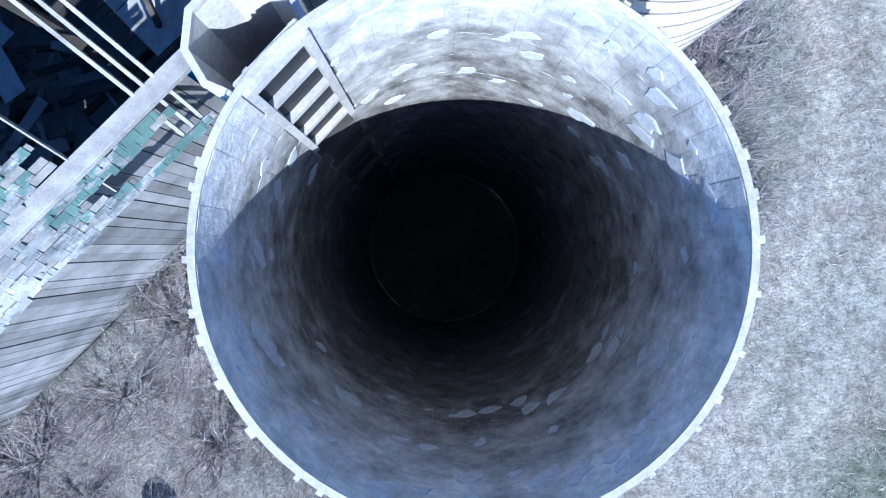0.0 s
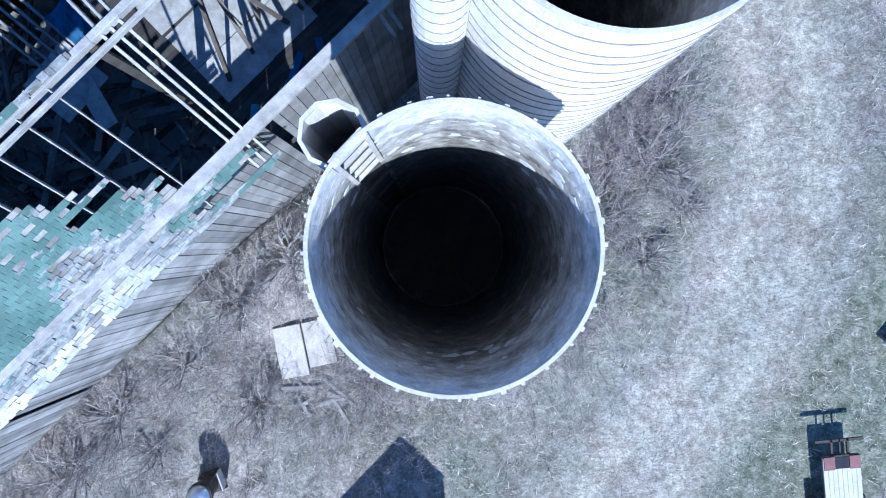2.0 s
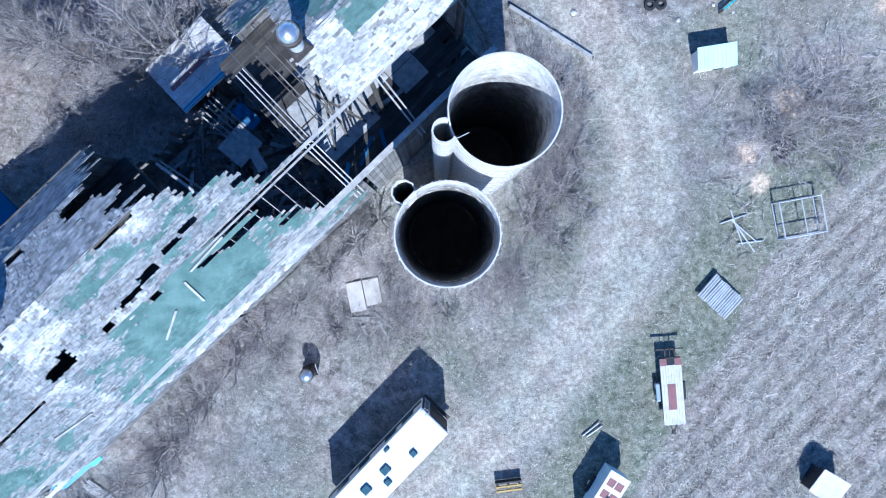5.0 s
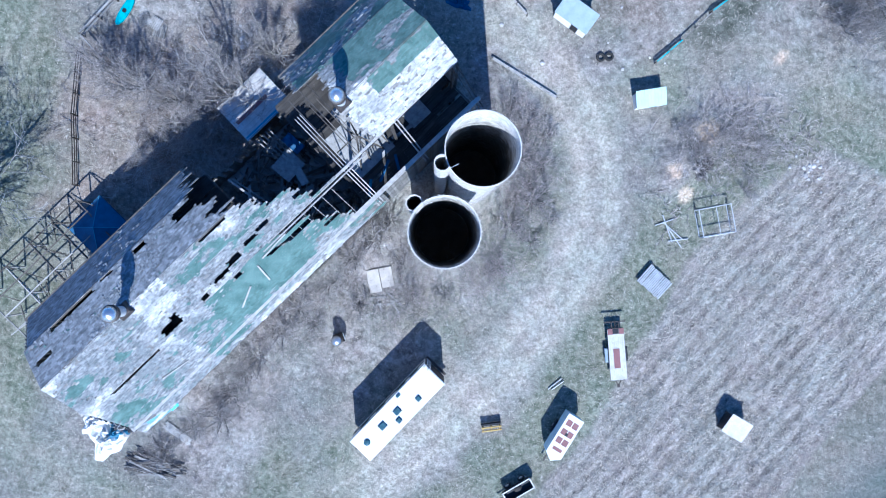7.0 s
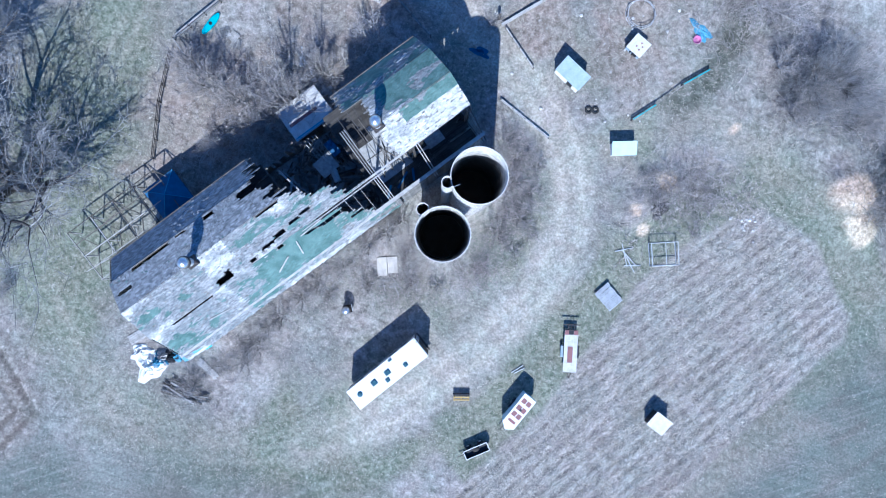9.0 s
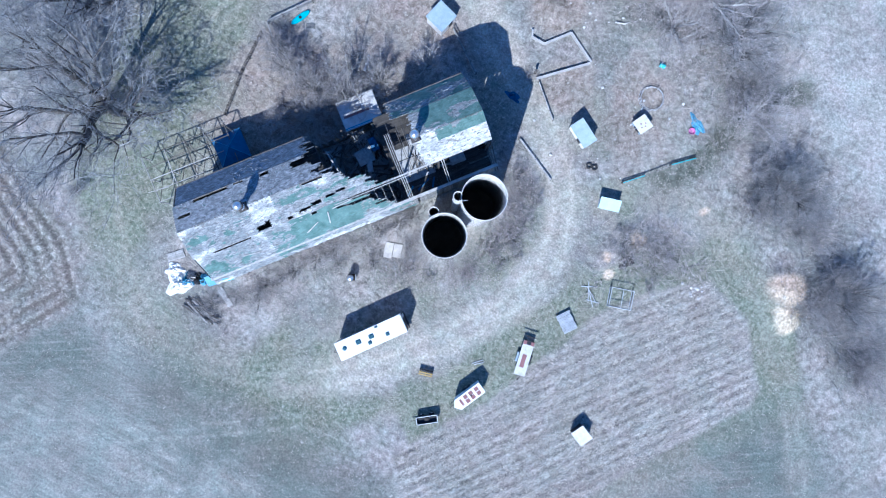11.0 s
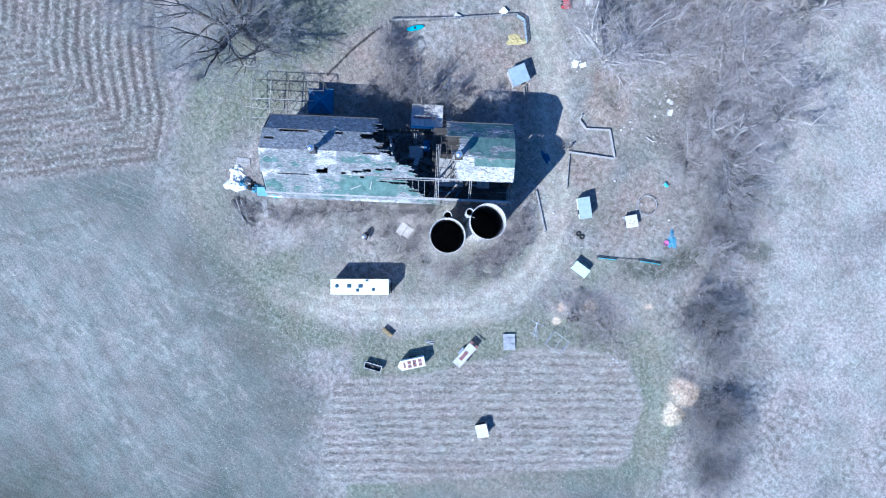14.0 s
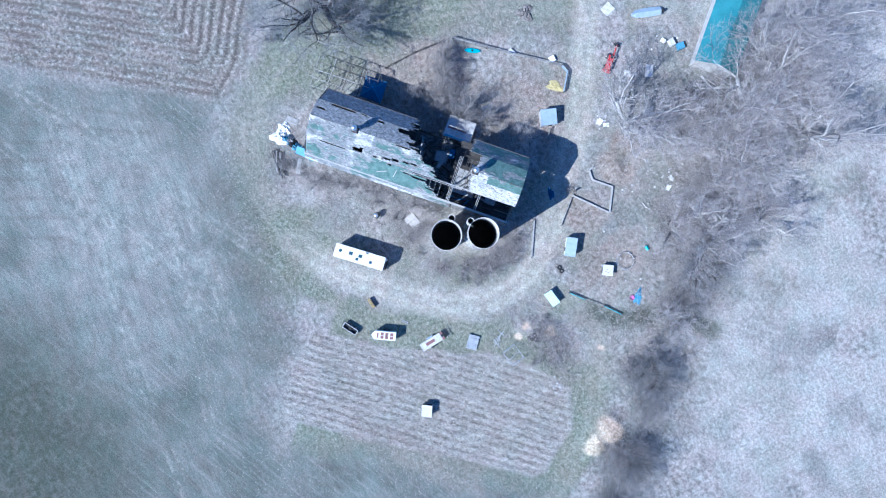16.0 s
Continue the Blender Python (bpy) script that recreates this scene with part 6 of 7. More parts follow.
def fence(name, pts, h, rails, mtl, label, step=2.2, thick=0.05):
    t = thing(name, 0, 0, 0, 0, label, "fence")
    for (ax, ay), (bx, by) in zip(pts[:-1], pts[1:]):
        n = max(1, round(math.hypot(bx - ax, by - ay) / step))
        for i in range(n + 1):
            x, y = ax + (bx - ax) * i / n, ay + (by - ay) * i / n
            g = ground_z(x, y)
            part("post", Shape().box(x, y, g - 0.1, 0.11, 0.11, h + 0.2, taper=0.9), TIMBER, t)
            if i < n:
                x2, y2 = ax + (bx - ax) * (i + 1) / n, ay + (by - ay) * (i + 1) / n
                g2 = ground_z(x2, y2)
                for k in range(rails):
                    z = h * (k + 1) / rails
                    part("rail", Shape().beam((x, y, g + z), (x2, y2, g2 + z), thick, 0.12), mtl, t)
    return t


fence("board_fence", [(-31.5, 17.0), (-27.2, 21.8), (-22.6, 27.3), (-18.3, 32.6)], 1.0, 2, BOARD_O, "grey board fence round the yard", 2.4, 0.12)
fence("board_fence", [(-18.3, 32.6), (-16.9, 33.0), (-13.9, 30.8)], 1.0, 3, PALEBLUE, "pale blue sheet fence at the yard corner", 1.4, 0.12)
fence("rail_fence", [(-31.5, 17.0), (-28.5, 13.6), (-24.7, 10.6)], 0.9, 1, PALETIM, "bleached rail fence round the yard", 2.2, 0.1)
fence("wire_fence", [(-31.7, 15.5), (-32.1, 10), (-31.9, 3.8)], 1.0, 3, STEEL, "sagging dark wire fence", 1.8, 0.03)
fence("rail_fence", [(-9.0, 25.6), (-6.4, 23.4), (-4.0, 21.4)], 0.9, 2, BOARD_O, "grey rail fence in the barn's shade", 1.8, 0.1)
fence("rail_fence", [(4.0, 23.6), (7.6, 19.7)], 0.5, 2, PALETIM, "weathered rail fence beside the track", 1.3, 0.08)
fence("rail_fence", [(4.6, 15.8), (10.4, 12.4)], 0.3, 1, PALETIM, "low bleached rail fence among weeds", 1.6, 0.24)
fence("sheet_fence", [(19.15, 15.66), (21.5, 17.7)], 0.55, 2, CYAN, "low bright cyan sheet fence", 1.5, 0.10)
fence("sheet_fence", [(21.5, 17.7), (24.1, 20.2)], 0.5, 1, BOARD_O, "low grey rail between cyan sheets", 1.7, 0.06)
fence("sheet_fence", [(24.1, 20.3), (26.8, 22.4)], 0.55, 2, CYAN, "low bright cyan sheet fence", 1.5, 0.10)
for i, (pts, lab) in enumerate((([(0.6, 29.6), (0.9, 28.7), (2.7, 28.5), (5.4, 31.2)], "low concrete bunker wall"), ([(5.4, 31.2), (9.3, 28.7)], "low concrete wall"), ([(3.5, 23.9), (9.2, 28.5)], "low grey concrete pen wall"))):
    w = thing("pen_wall", 0, 0, 0, 0, lab + " half sunk in weeds", "wall", "low pen walls")
    for (ax, ay), (bx, by) in zip(pts[:-1], pts[1:]):
        n = max(1, round(math.hypot(bx - ax, by - ay) / 1.0))
        for k in range(n):
            p, q = [Vector((ax + (bx - ax) * f, ay + (by - ay) * f, ground_z(ax + (bx - ax) * f, ay + (by - ay) * f) + 0.2 + rt.uniform(-0.02, 0.02))) for f in (k / n, (k + 0.985) / n)]
            part("block", Shape().beam(p, q, 0.24, 0.5), SLABC, w)
rg = thing("wire_ring", 18.45, 27.3, ground_z(18.4, 27.3), 0, "loose ring of pale fence wire round a feeding place", "wire ring")
for k in range(3):
    part("hoop", Shape().ring(rt.uniform(-0.1, 0.1), rt.uniform(-0.1, 0.1), 0.15 + 0.22 * k, 1.6 - 0.06 * k, 0.035, 40), GALV, rg)
for k in range(9):
    a = 2 * math.pi * k / 9
    part("stake", Shape().tube((1.58 * math.cos(a), 1.58 * math.sin(a), -0.1), (1.58 * math.cos(a), 1.58 * math.sin(a), 0.75), 0.03), GALV, rg)
tub = thing("pink_tub", 25.0, 25.5, ground_z(25, 25.5), 0, "round pink plastic tub on soil", "tub")
part("shell", Shape().lathe(0, 0, [(0.33, 0.0), (0.42, 0.3), (0.45, 0.32), (0.40, 0.31), (0.33, 0.06)], 20), PINK, tub)
ch = thing("blue_barrel", 18.1, 31.9, ground_z(18.1, 31.9), 0, "bright blue plastic barrel lying on weeds", "barrel")
part("shell", Shape().tube((-0.4, 0, 0.28), (0.4, 0, 0.28), 0.28, 0.28, 18), CYAN, ch, bevel=0.03)
tyre = thing("tyre_pair", 14.3, 16.1, ground_z(14.3, 16.1), 0, "pair of old black tyres", "tyre")
for dx in (0.0, 0.75):
    s = Shape().ring(dx, 0.1 * dx, 0.12, 0.30, 0.2, 20, 0.2)
    part("tyre", s, RUBBER, tyre, bevel=0.03)

# far corner: red machine, covered car, boxes, teal hall
rm = thing("red_loader", -15.4, 40.9, ground_z(-15.4, 40.9), -45.5, "bright red farm loader with long boom", "machine")
part("body", Shape().box(0.6, 0, 0.6, 2.6, 1.0, 0.6).box(1.2, 0, 1.2, 1.2, 0.8, 0.35, taper=0.85), TRACTOR, rm, bevel=0.05)
part("seat", Shape().box(-0.3, 0, 1.2, 0.5, 0.5, 0.4, taper=0.8), DARK, rm, bevel=0.04)
part("boom", Shape().beam((-0.6, 0.25, 1.1), (-2.6, 0.15, 1.3), 0.2, 0.28), TRACTOR, rm, bevel=0.03)
part("bucket", Shape().box(-3.0, 0.3, 0.3, 0.5, 1.1, 0.5, taper=0.8), DARK, rm, bevel=0.03)
part("front_blade", Shape().box(2.15, 0, 0.3, 0.35, 1.6, 0.6, taper=0.9), TRACTOR, rm, bevel=0.03)
for x in (-0.5, 1.5):
    for sgn in (1, -1):
        wheel(rm, x, sgn * 0.65, 0.5 if x < 0 else 0.38, 0.3)
ca = thing("covered_boat", -20.2, 50.6, ground_z(-20.2, 50.6), 72, "long boat under a pale blue cover", "boat")
s = Shape()
prof = [(-2.7, 0.25), (-2.0, 0.7), (-0.5, 0.85), (1.4, 0.8), (2.6, 0.72)]
pts = [(x, sx * w * f, z) for x, w in prof for sx, f, z in ((-1, 0.7, 0.3), (-1, 1, 0.8), (0, 0, 1.25), (1, 1, 0.8), (1, 0.7, 0.3))]
s.add(pts, [(5 * k + i, 5 * k + 5 + i, 5 * k + 6 + i, 5 * k + i + 1) for k in range(4) for i in range(4)] + [(4, 3, 2, 1, 0), tuple(range(20, 25))] + [(5 * k, 5 * k + 4, 5 * k + 9, 5 * k + 5) for k in range(4)])
part("cover", s, PALEBLUE, ca, "pale blue cover")
part("cradle", Shape().box(-1.2, 0, 0, 0.2, 1.2, 0.32).box(1.2, 0, 0, 0.2, 1.2, 0.32), TIMBER, ca)
part("motor", Shape().box(3.0, 0, 0.3, 0.5, 0.5, 0.8, taper=0.8), DARK, ca, bevel=0.04)
for x, y, a, b, h, mtl, lab in ((-13.4, 52.4, 1.3, 0.9, 0.9, OFFWHITE, "white appliance standing outdoors"), (-12.1, 53.6, 1.2, 1.2, 0.8, TARPL, "blue plastic tank among scrap"), (-14.4, 51.3, 0.9, 0.6, 0.5, WHITE, "white box among grey scrap"), (-24.6, 25.6, 1.3, 0.7, 0.5, OFFWHITE, "white trough at the fence"), (-20.2, 31.6, 1.1, 1.0, 0.6, WHITE, "white covered box at the fence"), (-4.0, 43.0, 1.7, 1.3, 0.5, OFFWHITE, "pale sheet of scrap under the trees"), (-47.0, -0.2, 1.3, 1.0, 0.9, OFFWHITE, "pale old box under the big tree"), (3.1, 24.6, 0.25, 0.25, 1.3, TIMBER, "short weathered wooden gate post")):
    t = thing("scrap_box" if h < 1.2 else "gate_post", x, y, ground_z(x, y) - 0.02, rt.uniform(0, 90), lab, "box" if h < 1.2 else "post")
    part("body", Shape().box(0, 0, 0, a, b, h, taper=0.95), mtl, t, bevel=0.04)
    part("lid", Shape().box(0, 0, h, a * 0.98, b * 0.98, 0.05), mtl, t, bevel=0.01)

hall = thing("teal_hall", -5.75, 56.0, 0, 134, "long machine hall with a bright teal tin roof", "hall")
L_, W_ = 30.0, 3.6
part("outer_wall", Shape().box(L_ / 2, W_ - 0.2, 0, L_, 0.15, 3.6).box(L_ / 2, -W_ + 0.2, 0, L_, 0.15, 3.6).box(0.2, 0, 0, 0.15, 2 * W_ - 0.5, 3.7).box(L_ - 0.2, 0, 0, 0.15, 2 * W_ - 0.5, 3.7), OFFWHITE, hall)
for sgn in (1, -1):
    s = Shape()
    s.add([(-0.3, 0, 5.2), (L_ + 0.3, 0, 5.2), (L_ + 0.3, sgn * (W_ + 0.25), 3.55), (-0.3, sgn * (W_ + 0.25), 3.55), (-0.3, 0, 5.26), (L_ + 0.3, 0, 5.26), (L_ + 0.3, sgn * (W_ + 0.25), 3.61), (-0.3, sgn * (W_ + 0.25), 3.61)], [(3, 2, 1, 0), (4, 5, 6, 7), (0, 1, 5, 4), (1, 2, 6, 5), (2, 3, 7, 6), (3, 0, 4, 7)])
    rp = part("roof", s, TEAL, hall, "teal tin roof sheet")
    for k in range(32):
        x = 0.2 + k * 0.95
        part("rib", Shape().beam((x, 0, 5.275), (x, sgn * (W_ + 0.25), 3.625), 0.05, 0.03), TEAL, rp)
part("ridge_cap", Shape().beam((-0.3, 0, 5.29), (L_ + 0.3, 0, 5.29), 0.3, 0.04), TEAL, hall)
part("gable", Shape().add([(0.15, -W_ + 0.1, 3.6), (0.15, W_ - 0.1, 3.6), (0.15, 0, 5.15), (0.3, -W_ + 0.1, 3.6), (0.3, W_ - 0.1, 3.6), (0.3, 0, 5.15)], [(0, 2, 1), (3, 4, 5), (0, 1, 4, 3), (1, 2, 5, 4), (2, 0, 3, 5)]), WHITE, hall, "white gable board")

# stones and scrap
st_ = Shape()


def stone(s, x, y, r, q):
    z = ground_z(x, y)
    pts = [(x + r * q.uniform(0.6, 1.1) * math.cos(a) * w, y + r * q.uniform(0.6, 1.1) * math.sin(a) * w, z + h * r) for h, w in ((-0.3, 1), (0.25, 1), (0.6, 0.55)) for a in [2 * math.pi * i / 6 for i in range(6)]]
    s.add(pts, [(k * 6 + i, k * 6 + (i + 1) % 6, k * 6 + 6 + (i + 1) % 6, k * 6 + 6 + i) for k in range(2) for i in range(6)] + [tuple(range(12, 18))])


for i in range(70):
    f = rt.random()
    stone(st_, -17.9 + 4.7 * f + rt.gauss(0, 0.35), 17.6 - 5.0 * f + rt.gauss(0, 0.35), rt.uniform(0.10, 0.32), rt)
tagged(new("stone_row", st_.mesh("stone_row", STONE)), "row of tumbled pale stones behind the barn", "stones", kind="stuff")
sc = Shape()
for i in range(210):
    cx, cy, sp_ = rt.choice(((-6, 34.8, 0.9), (-3, 43.6, 2.0), (8.7, 41.8, 1.6), (11.5, 38.5, 2.6), (3, 45, 5), (6.5, 36, 2.0), (16, 24, 5), (-12, 47, 3.5), (33.7, 6.2, 0.7), (-8, 38, 1.4), (-1, 52, 4.0)))
    stone(sc, cx + rt.gauss(0, sp_), cy + rt.gauss(0, sp_), rt.uniform(0.06, 0.26), rt)
tagged(new("white_scrap", sc.mesh("white_scrap", STONE)), "scattered pale scrap and stones in the weeds", "scrap", kind="stuff")
for ax, ay, bx, by, r in ((-5.6, 54.7, -1.5, 56.1, 0.22), (-2.6, 55.7, -2.5, 58.0, 0.14), (1.7, 54.3, 3.7, 52.6, 0.10), (10.2, 34.8, 12.0, 35.6, 0.12)):
    lg = Shape()
    az, bz = ground_z(ax, ay), ground_z(bx, by)
    mx_, my_ = (ax + bx) / 2 + 0.25, (ay + by) / 2 - 0.2
    lg.tube((ax, ay, az + r), (mx_, my_, (az + bz) / 2 + r + 0.1), r, r * 0.85).tube((mx_, my_, (az + bz) / 2 + r + 0.1), (bx, by, bz + r * 0.6), r * 0.85, r * 0.5)
    tagged(new("fallen_branch", lg.mesh("fallen_branch", BIRCH)), "bleached fallen branch lying in the weeds", "branch", "fallen branches")
for x, y, a, b, rz, mtl in ((-2.7, 44.0, 2.6, 1.6, 70, WHITE), (-24.0, 44.8, 1.8, 2.0, 20, OFFWHITE), (-11.9, 42.8, 1.2, 1.0, 50, OFFWHITE), (-10.6, 46.6, 1.4, 2.2, 60, OFFWHITE), (8.6, 41.5, 0.9, 0.7, 10, WHITE), (10.0, 40.3, 0.8, 1.0, 40, WHITE), (-6.2, 34.4, 0.9, 1.2, 30, WHITE), (-5.2, 35.2, 1.1, 0.7, 65, WHITE), (-5.0, 67.6, 1.4, 0.9, 20, WHITE)):
    sheet("scrap_sheet", x, y, ground_z(x, y) + 0.12, a, b, rz, 3, mtl, "pale discarded sheet lying in the weeds", "scrap sheet", 0.05)

# ---- plants ----
def tubes(p, q, r0, r1, n):
    """Tapered n-sided rods from arrays of ends and radii: corners and quads."""
    d = q - p
    d = d / np.maximum(np.linalg.norm(d, axis=1, keepdims=True), 1e-6)
    ref = np.where(np.abs(d[:, 2:3]) < 0.9, [[0.0, 0.0, 1.0]], [[1.0, 0.0, 0.0]])
    a = np.cross(d, ref)
    a /= np.linalg.norm(a, axis=1, keepdims=True)
    b = np.cross(d, a)
    ang = 2 * np.pi * np.arange(n) / n
    ring = a[:, None] * np.cos(ang)[None, :, None] + b[:, None] * np.sin(ang)[None, :, None]
    v = np.concatenate([p[:, None] + ring * r0[:, None, None], q[:, None] + ring * r1[:, None, None]], 1)
    i = np.arange(n)
    f = np.stack([i, (i + 1) % n, n + (i + 1) % n, n + i], -1)
    f = f[None] + (np.arange(len(p)) * 2 * n)[:, None, None]
    return v.reshape(-1, 3), f.reshape(-1, 4)


def grow(seed, height, stems, lean, levels, split, twig):
    """Rods of a bare tree: a few leaning stems that fork again and again, each fork thinner and shorter."""
    q = random.Random(seed)
    rods = []

    def limb(p, d, length, r, level):
        steps = 4 if level < 2 else 3
        for s in range(steps):
            d = (d + Vector((q.gauss(0, 0.13), q.gauss(0, 0.13), q.gauss(0.03, 0.09)))).normalized()
            e = p + d * (length / steps)
            r2 = max(r * (0.80 if level else 0.86), 0.006)
            rods.append((*p, *e, r, r2))
            p, r = e, r2
            if level < levels:
                for _ in range(split if s else max(0, split - 1)):
                    side = Vector((q.gauss(0, 1), q.gauss(0, 1), q.gauss(0.1, 0.6))).normalized()
                    nd = (d * q.uniform(0.5, 1.0) + side * q.uniform(0.5, 0.95)).normalized()
                    nd.z = max(nd.z, -0.15)
                    limb(p.copy(), nd, length * q.uniform(0.45, 0.72), max(r * q.uniform(0.42, 0.66), twig), level + 1)

    for k in range(stems):
        a = 2 * math.pi * (k + q.uniform(-0.3, 0.3)) / stems
        tilt = lean * q.uniform(0.5, 1.2)
        limb(Vector((0.01 * math.cos(a), 0.01 * math.sin(a), -0.2)), Vector((math.cos(a) * tilt, math.sin(a) * tilt, 1.0)).normalized(), height * 0.55 * q.uniform(0.85, 1.1), height * 0.026 * q.uniform(0.8, 1.2), 0)
    return np.array(rods)


def tree_kind(name, seed, height, stems, lean, levels, split, twig, bark, label, category, group):
    rods = grow(seed, height, stems, lean, levels, split, twig)
    thick = rods[:, 6] > height * 0.0032
    t = thing(name, 0, 0, 0, 0, label, category, group)
    for nm, pick, n, m in (("trunk", thick, 6, bark), ("crown", ~thick, 3, TWIG if bark is BIRCH else DARKTWIG if bark is DARKBARK else GREYTWIG)):
        r = rods[pick]
        v, f = tubes(r[:, 0:3], r[:, 3:6], r[:, 6], r[:, 7], n)
        ob = part(nm, fast_mesh(nm, v, f, m), m, t)
    return t


def plant(kind, x, y, rz, size):
    """Sets a copy of this kind on the ground."""
    ob = copy_thing(kind, pose(x, y, ground_z(x, y), 0, 0, rz))
    ob.scale = (size, size, size)
    return ob


DARKTWIG = mat("dark_twigs", (0.33, 0.322, 0.315), (0.17, 0.165, 0.162), 1.5, 10, bump=0, vary="Island", amount=0.4)
GREYTWIG = mat("grey_twigs", (0.40, 0.365, 0.345), (0.24, 0.215, 0.20), 1.5, 10, bump=0, vary="Island", amount=0.4)
DARKBARK = mat("dark_bark", (0.13, 0.115, 0.10), (0.07, 0.06, 0.052), 3, 30, vary="Island", amount=0.3)
BIG = [tree_kind("bare_tree", 101 + k, 12.0, 4 if k else 5, 0.6 if k else 1.15, 4, 2, 0.013, BIRCH if k else DARKBARK, lab, "tree", "bare trees round the farmyard")
       for k, lab in enumerate(("large bare tree with dark spreading limbs", "large bare tree with pale leaning stems", "tall bare grey tree with many fine twigs"))]
SMALL = [tree_kind("bare_sapling", 131 + k, 5.0, 5, 0.42, 3, 2, 0.009, BIRCH if k else BARK, lab, "tree", "saplings by the barn") for k, lab in enumerate(("small dark leafless tree behind the barn", "small pale leafless tree behind the barn"))]
SHRUB = [tree_kind("bare_shrub", 151 + k, 2.6, 8, 1.1, 2, 2, 0.0075, BARK, "bare twiggy shrub in the dry grass", "shrub", "bare shrubs") for k in range(3)]
rp_ = random.Random(77)
first = {}


def put(kinds, k, x, y, size):
    kind = kinds[k]
    if kind.name in first:
        return plant(kind, x, y, rp_.uniform(0, 360), size)
    first[kind.name] = True
    kind.matrix_basis = pose(x, y, ground_z(x, y), 0, 0, rp_.uniform(0, 360))
    kind.scale = (size, size, size)
    return kind


for k, x, y, size in ((0, -46.8, -1.2, 1.7), (1, -2.6, 38.2, 1.45), (2, 3.2, 58.6, 1.6), (0, -53.5, 12.0, 1.3), (1, 8.3, 52.6, 1.5), (2, 19.2, 43.0, 1.2), (1, 17.4, 37.4, 0.8), (2, -7.1, 74.0, 1.5),
                      (2, 13.0, 48.5, 1.1), (0, 25.5, 39.0, 0.8), (2, 31.5, 30.5, 0.6), (0, 38.5, 22.5, 0.6), (2, 12.0, 66.0, 1.4), (1, 1.0, 47.0, 1.0), (0, 51.8, 12.2, 0.55), (1, 22.5, 53.0, 0.9), (2, -1.0, 66.0, 1.5), (0, -46.0, 42.0, 1.3)):
    put(BIG, k, x, y, size)
for k, x, y, size in ((1, -25.0, 5.9, 0.75), (0, -19.3, 9.9, 1.0), (0, -17.4, 12.0, 1.5), (1, -10.4, 20.0, 0.95), (1, -21.6, 9.0, 0.9), (0, -23.0, 11.5, 1.1), (0, -26.3, 12.5, 1.2), (0, -14.8, 15.8, 1.0), (0, -28.6, 14.4, 0.9), (1, -12.5, 17.6, 0.6),
                      (0, 36.5, 19.0, 0.8), (0, 40.5, 21.5, 0.9), (1, 34.5, 24.0, 0.8), (0, 43.5, 18.5, 0.9), (0, 50.0, 14.0, 0.8), (1, 54.0, 9.5, 0.8), (0, 29.5, 33.5, 0.9), (1, 22.0, 36.0, 0.7), (0, 33.0, 28.0, 0.9), (0, 56.5, 5.0, 0.8), (1, 11.5, 44.0, 0.8), (0, 2.0, 50.0, 0.9), (1, 6.0, 46.0, 0.7), (0, -3.0, 49.0, 0.8), (0, -45.6, -12.4, 0.5)):
    put(SMALL, k, x, y, size)
shrubs = [(8.6, 3.2, 1.2), (7.3, 7.0, 1.1), (9.3, 6.3, 1.0), (6.4, 1.0, 1.1), (8.4, -0.5, 0.9), (7.6, 10.0, 1.0), (9.6, 9.0, 0.8), (6.2, 11.6, 0.9), (5.2, -3.0, 0.8), (-4.2, 1.2, 1.0), (-5.6, -0.6, 1.1), (-3.2, -2.4, 0.8), (-7.5, -2.2, 1.0), (-6.9, -6.3, 0.9), (-9.5, -4.6, 0.9), (-2.4, -5.6, 0.8), (0.6, -5.4, 0.7),
          (-12.0, -6.6, 1.0), (-13.6, -8.8, 1.1), (-15.6, -11.2, 1.2), (-18.2, -14.6, 1.2), (-19.0, -16.6, 1.3), (-17.0, -12.6, 0.9), (-21.5, -17.5, 0.9), (-24.2, -19.6, 1.0), (-11.0, -8.2, 0.8), (-8.2, -0.6, 0.8), (2.4, 24.0, 0.7), (26.5, 9.4, 0.8), (23.5, 7.5, 0.8), (29.2, 8.0, 0.7), (27.6, 4.4, 0.7), (22.0, 9.6, 0.7), (10.0, 1.5, 0.7), (4.6, 9.2, 0.8)]
for i, (x, y, size) in enumerate(shrubs):
    put(SHRUB, i % 3, x, y, size)
for kinds in (BIG, SMALL, SHRUB):
    for kind in kinds:
        if kind.name not in first:
            put(kinds, kinds.index(kind), -50.0, 22.0, 0.6)

# uncountable growth: brush stems and dead grass
rs = np.random.RandomState(5)


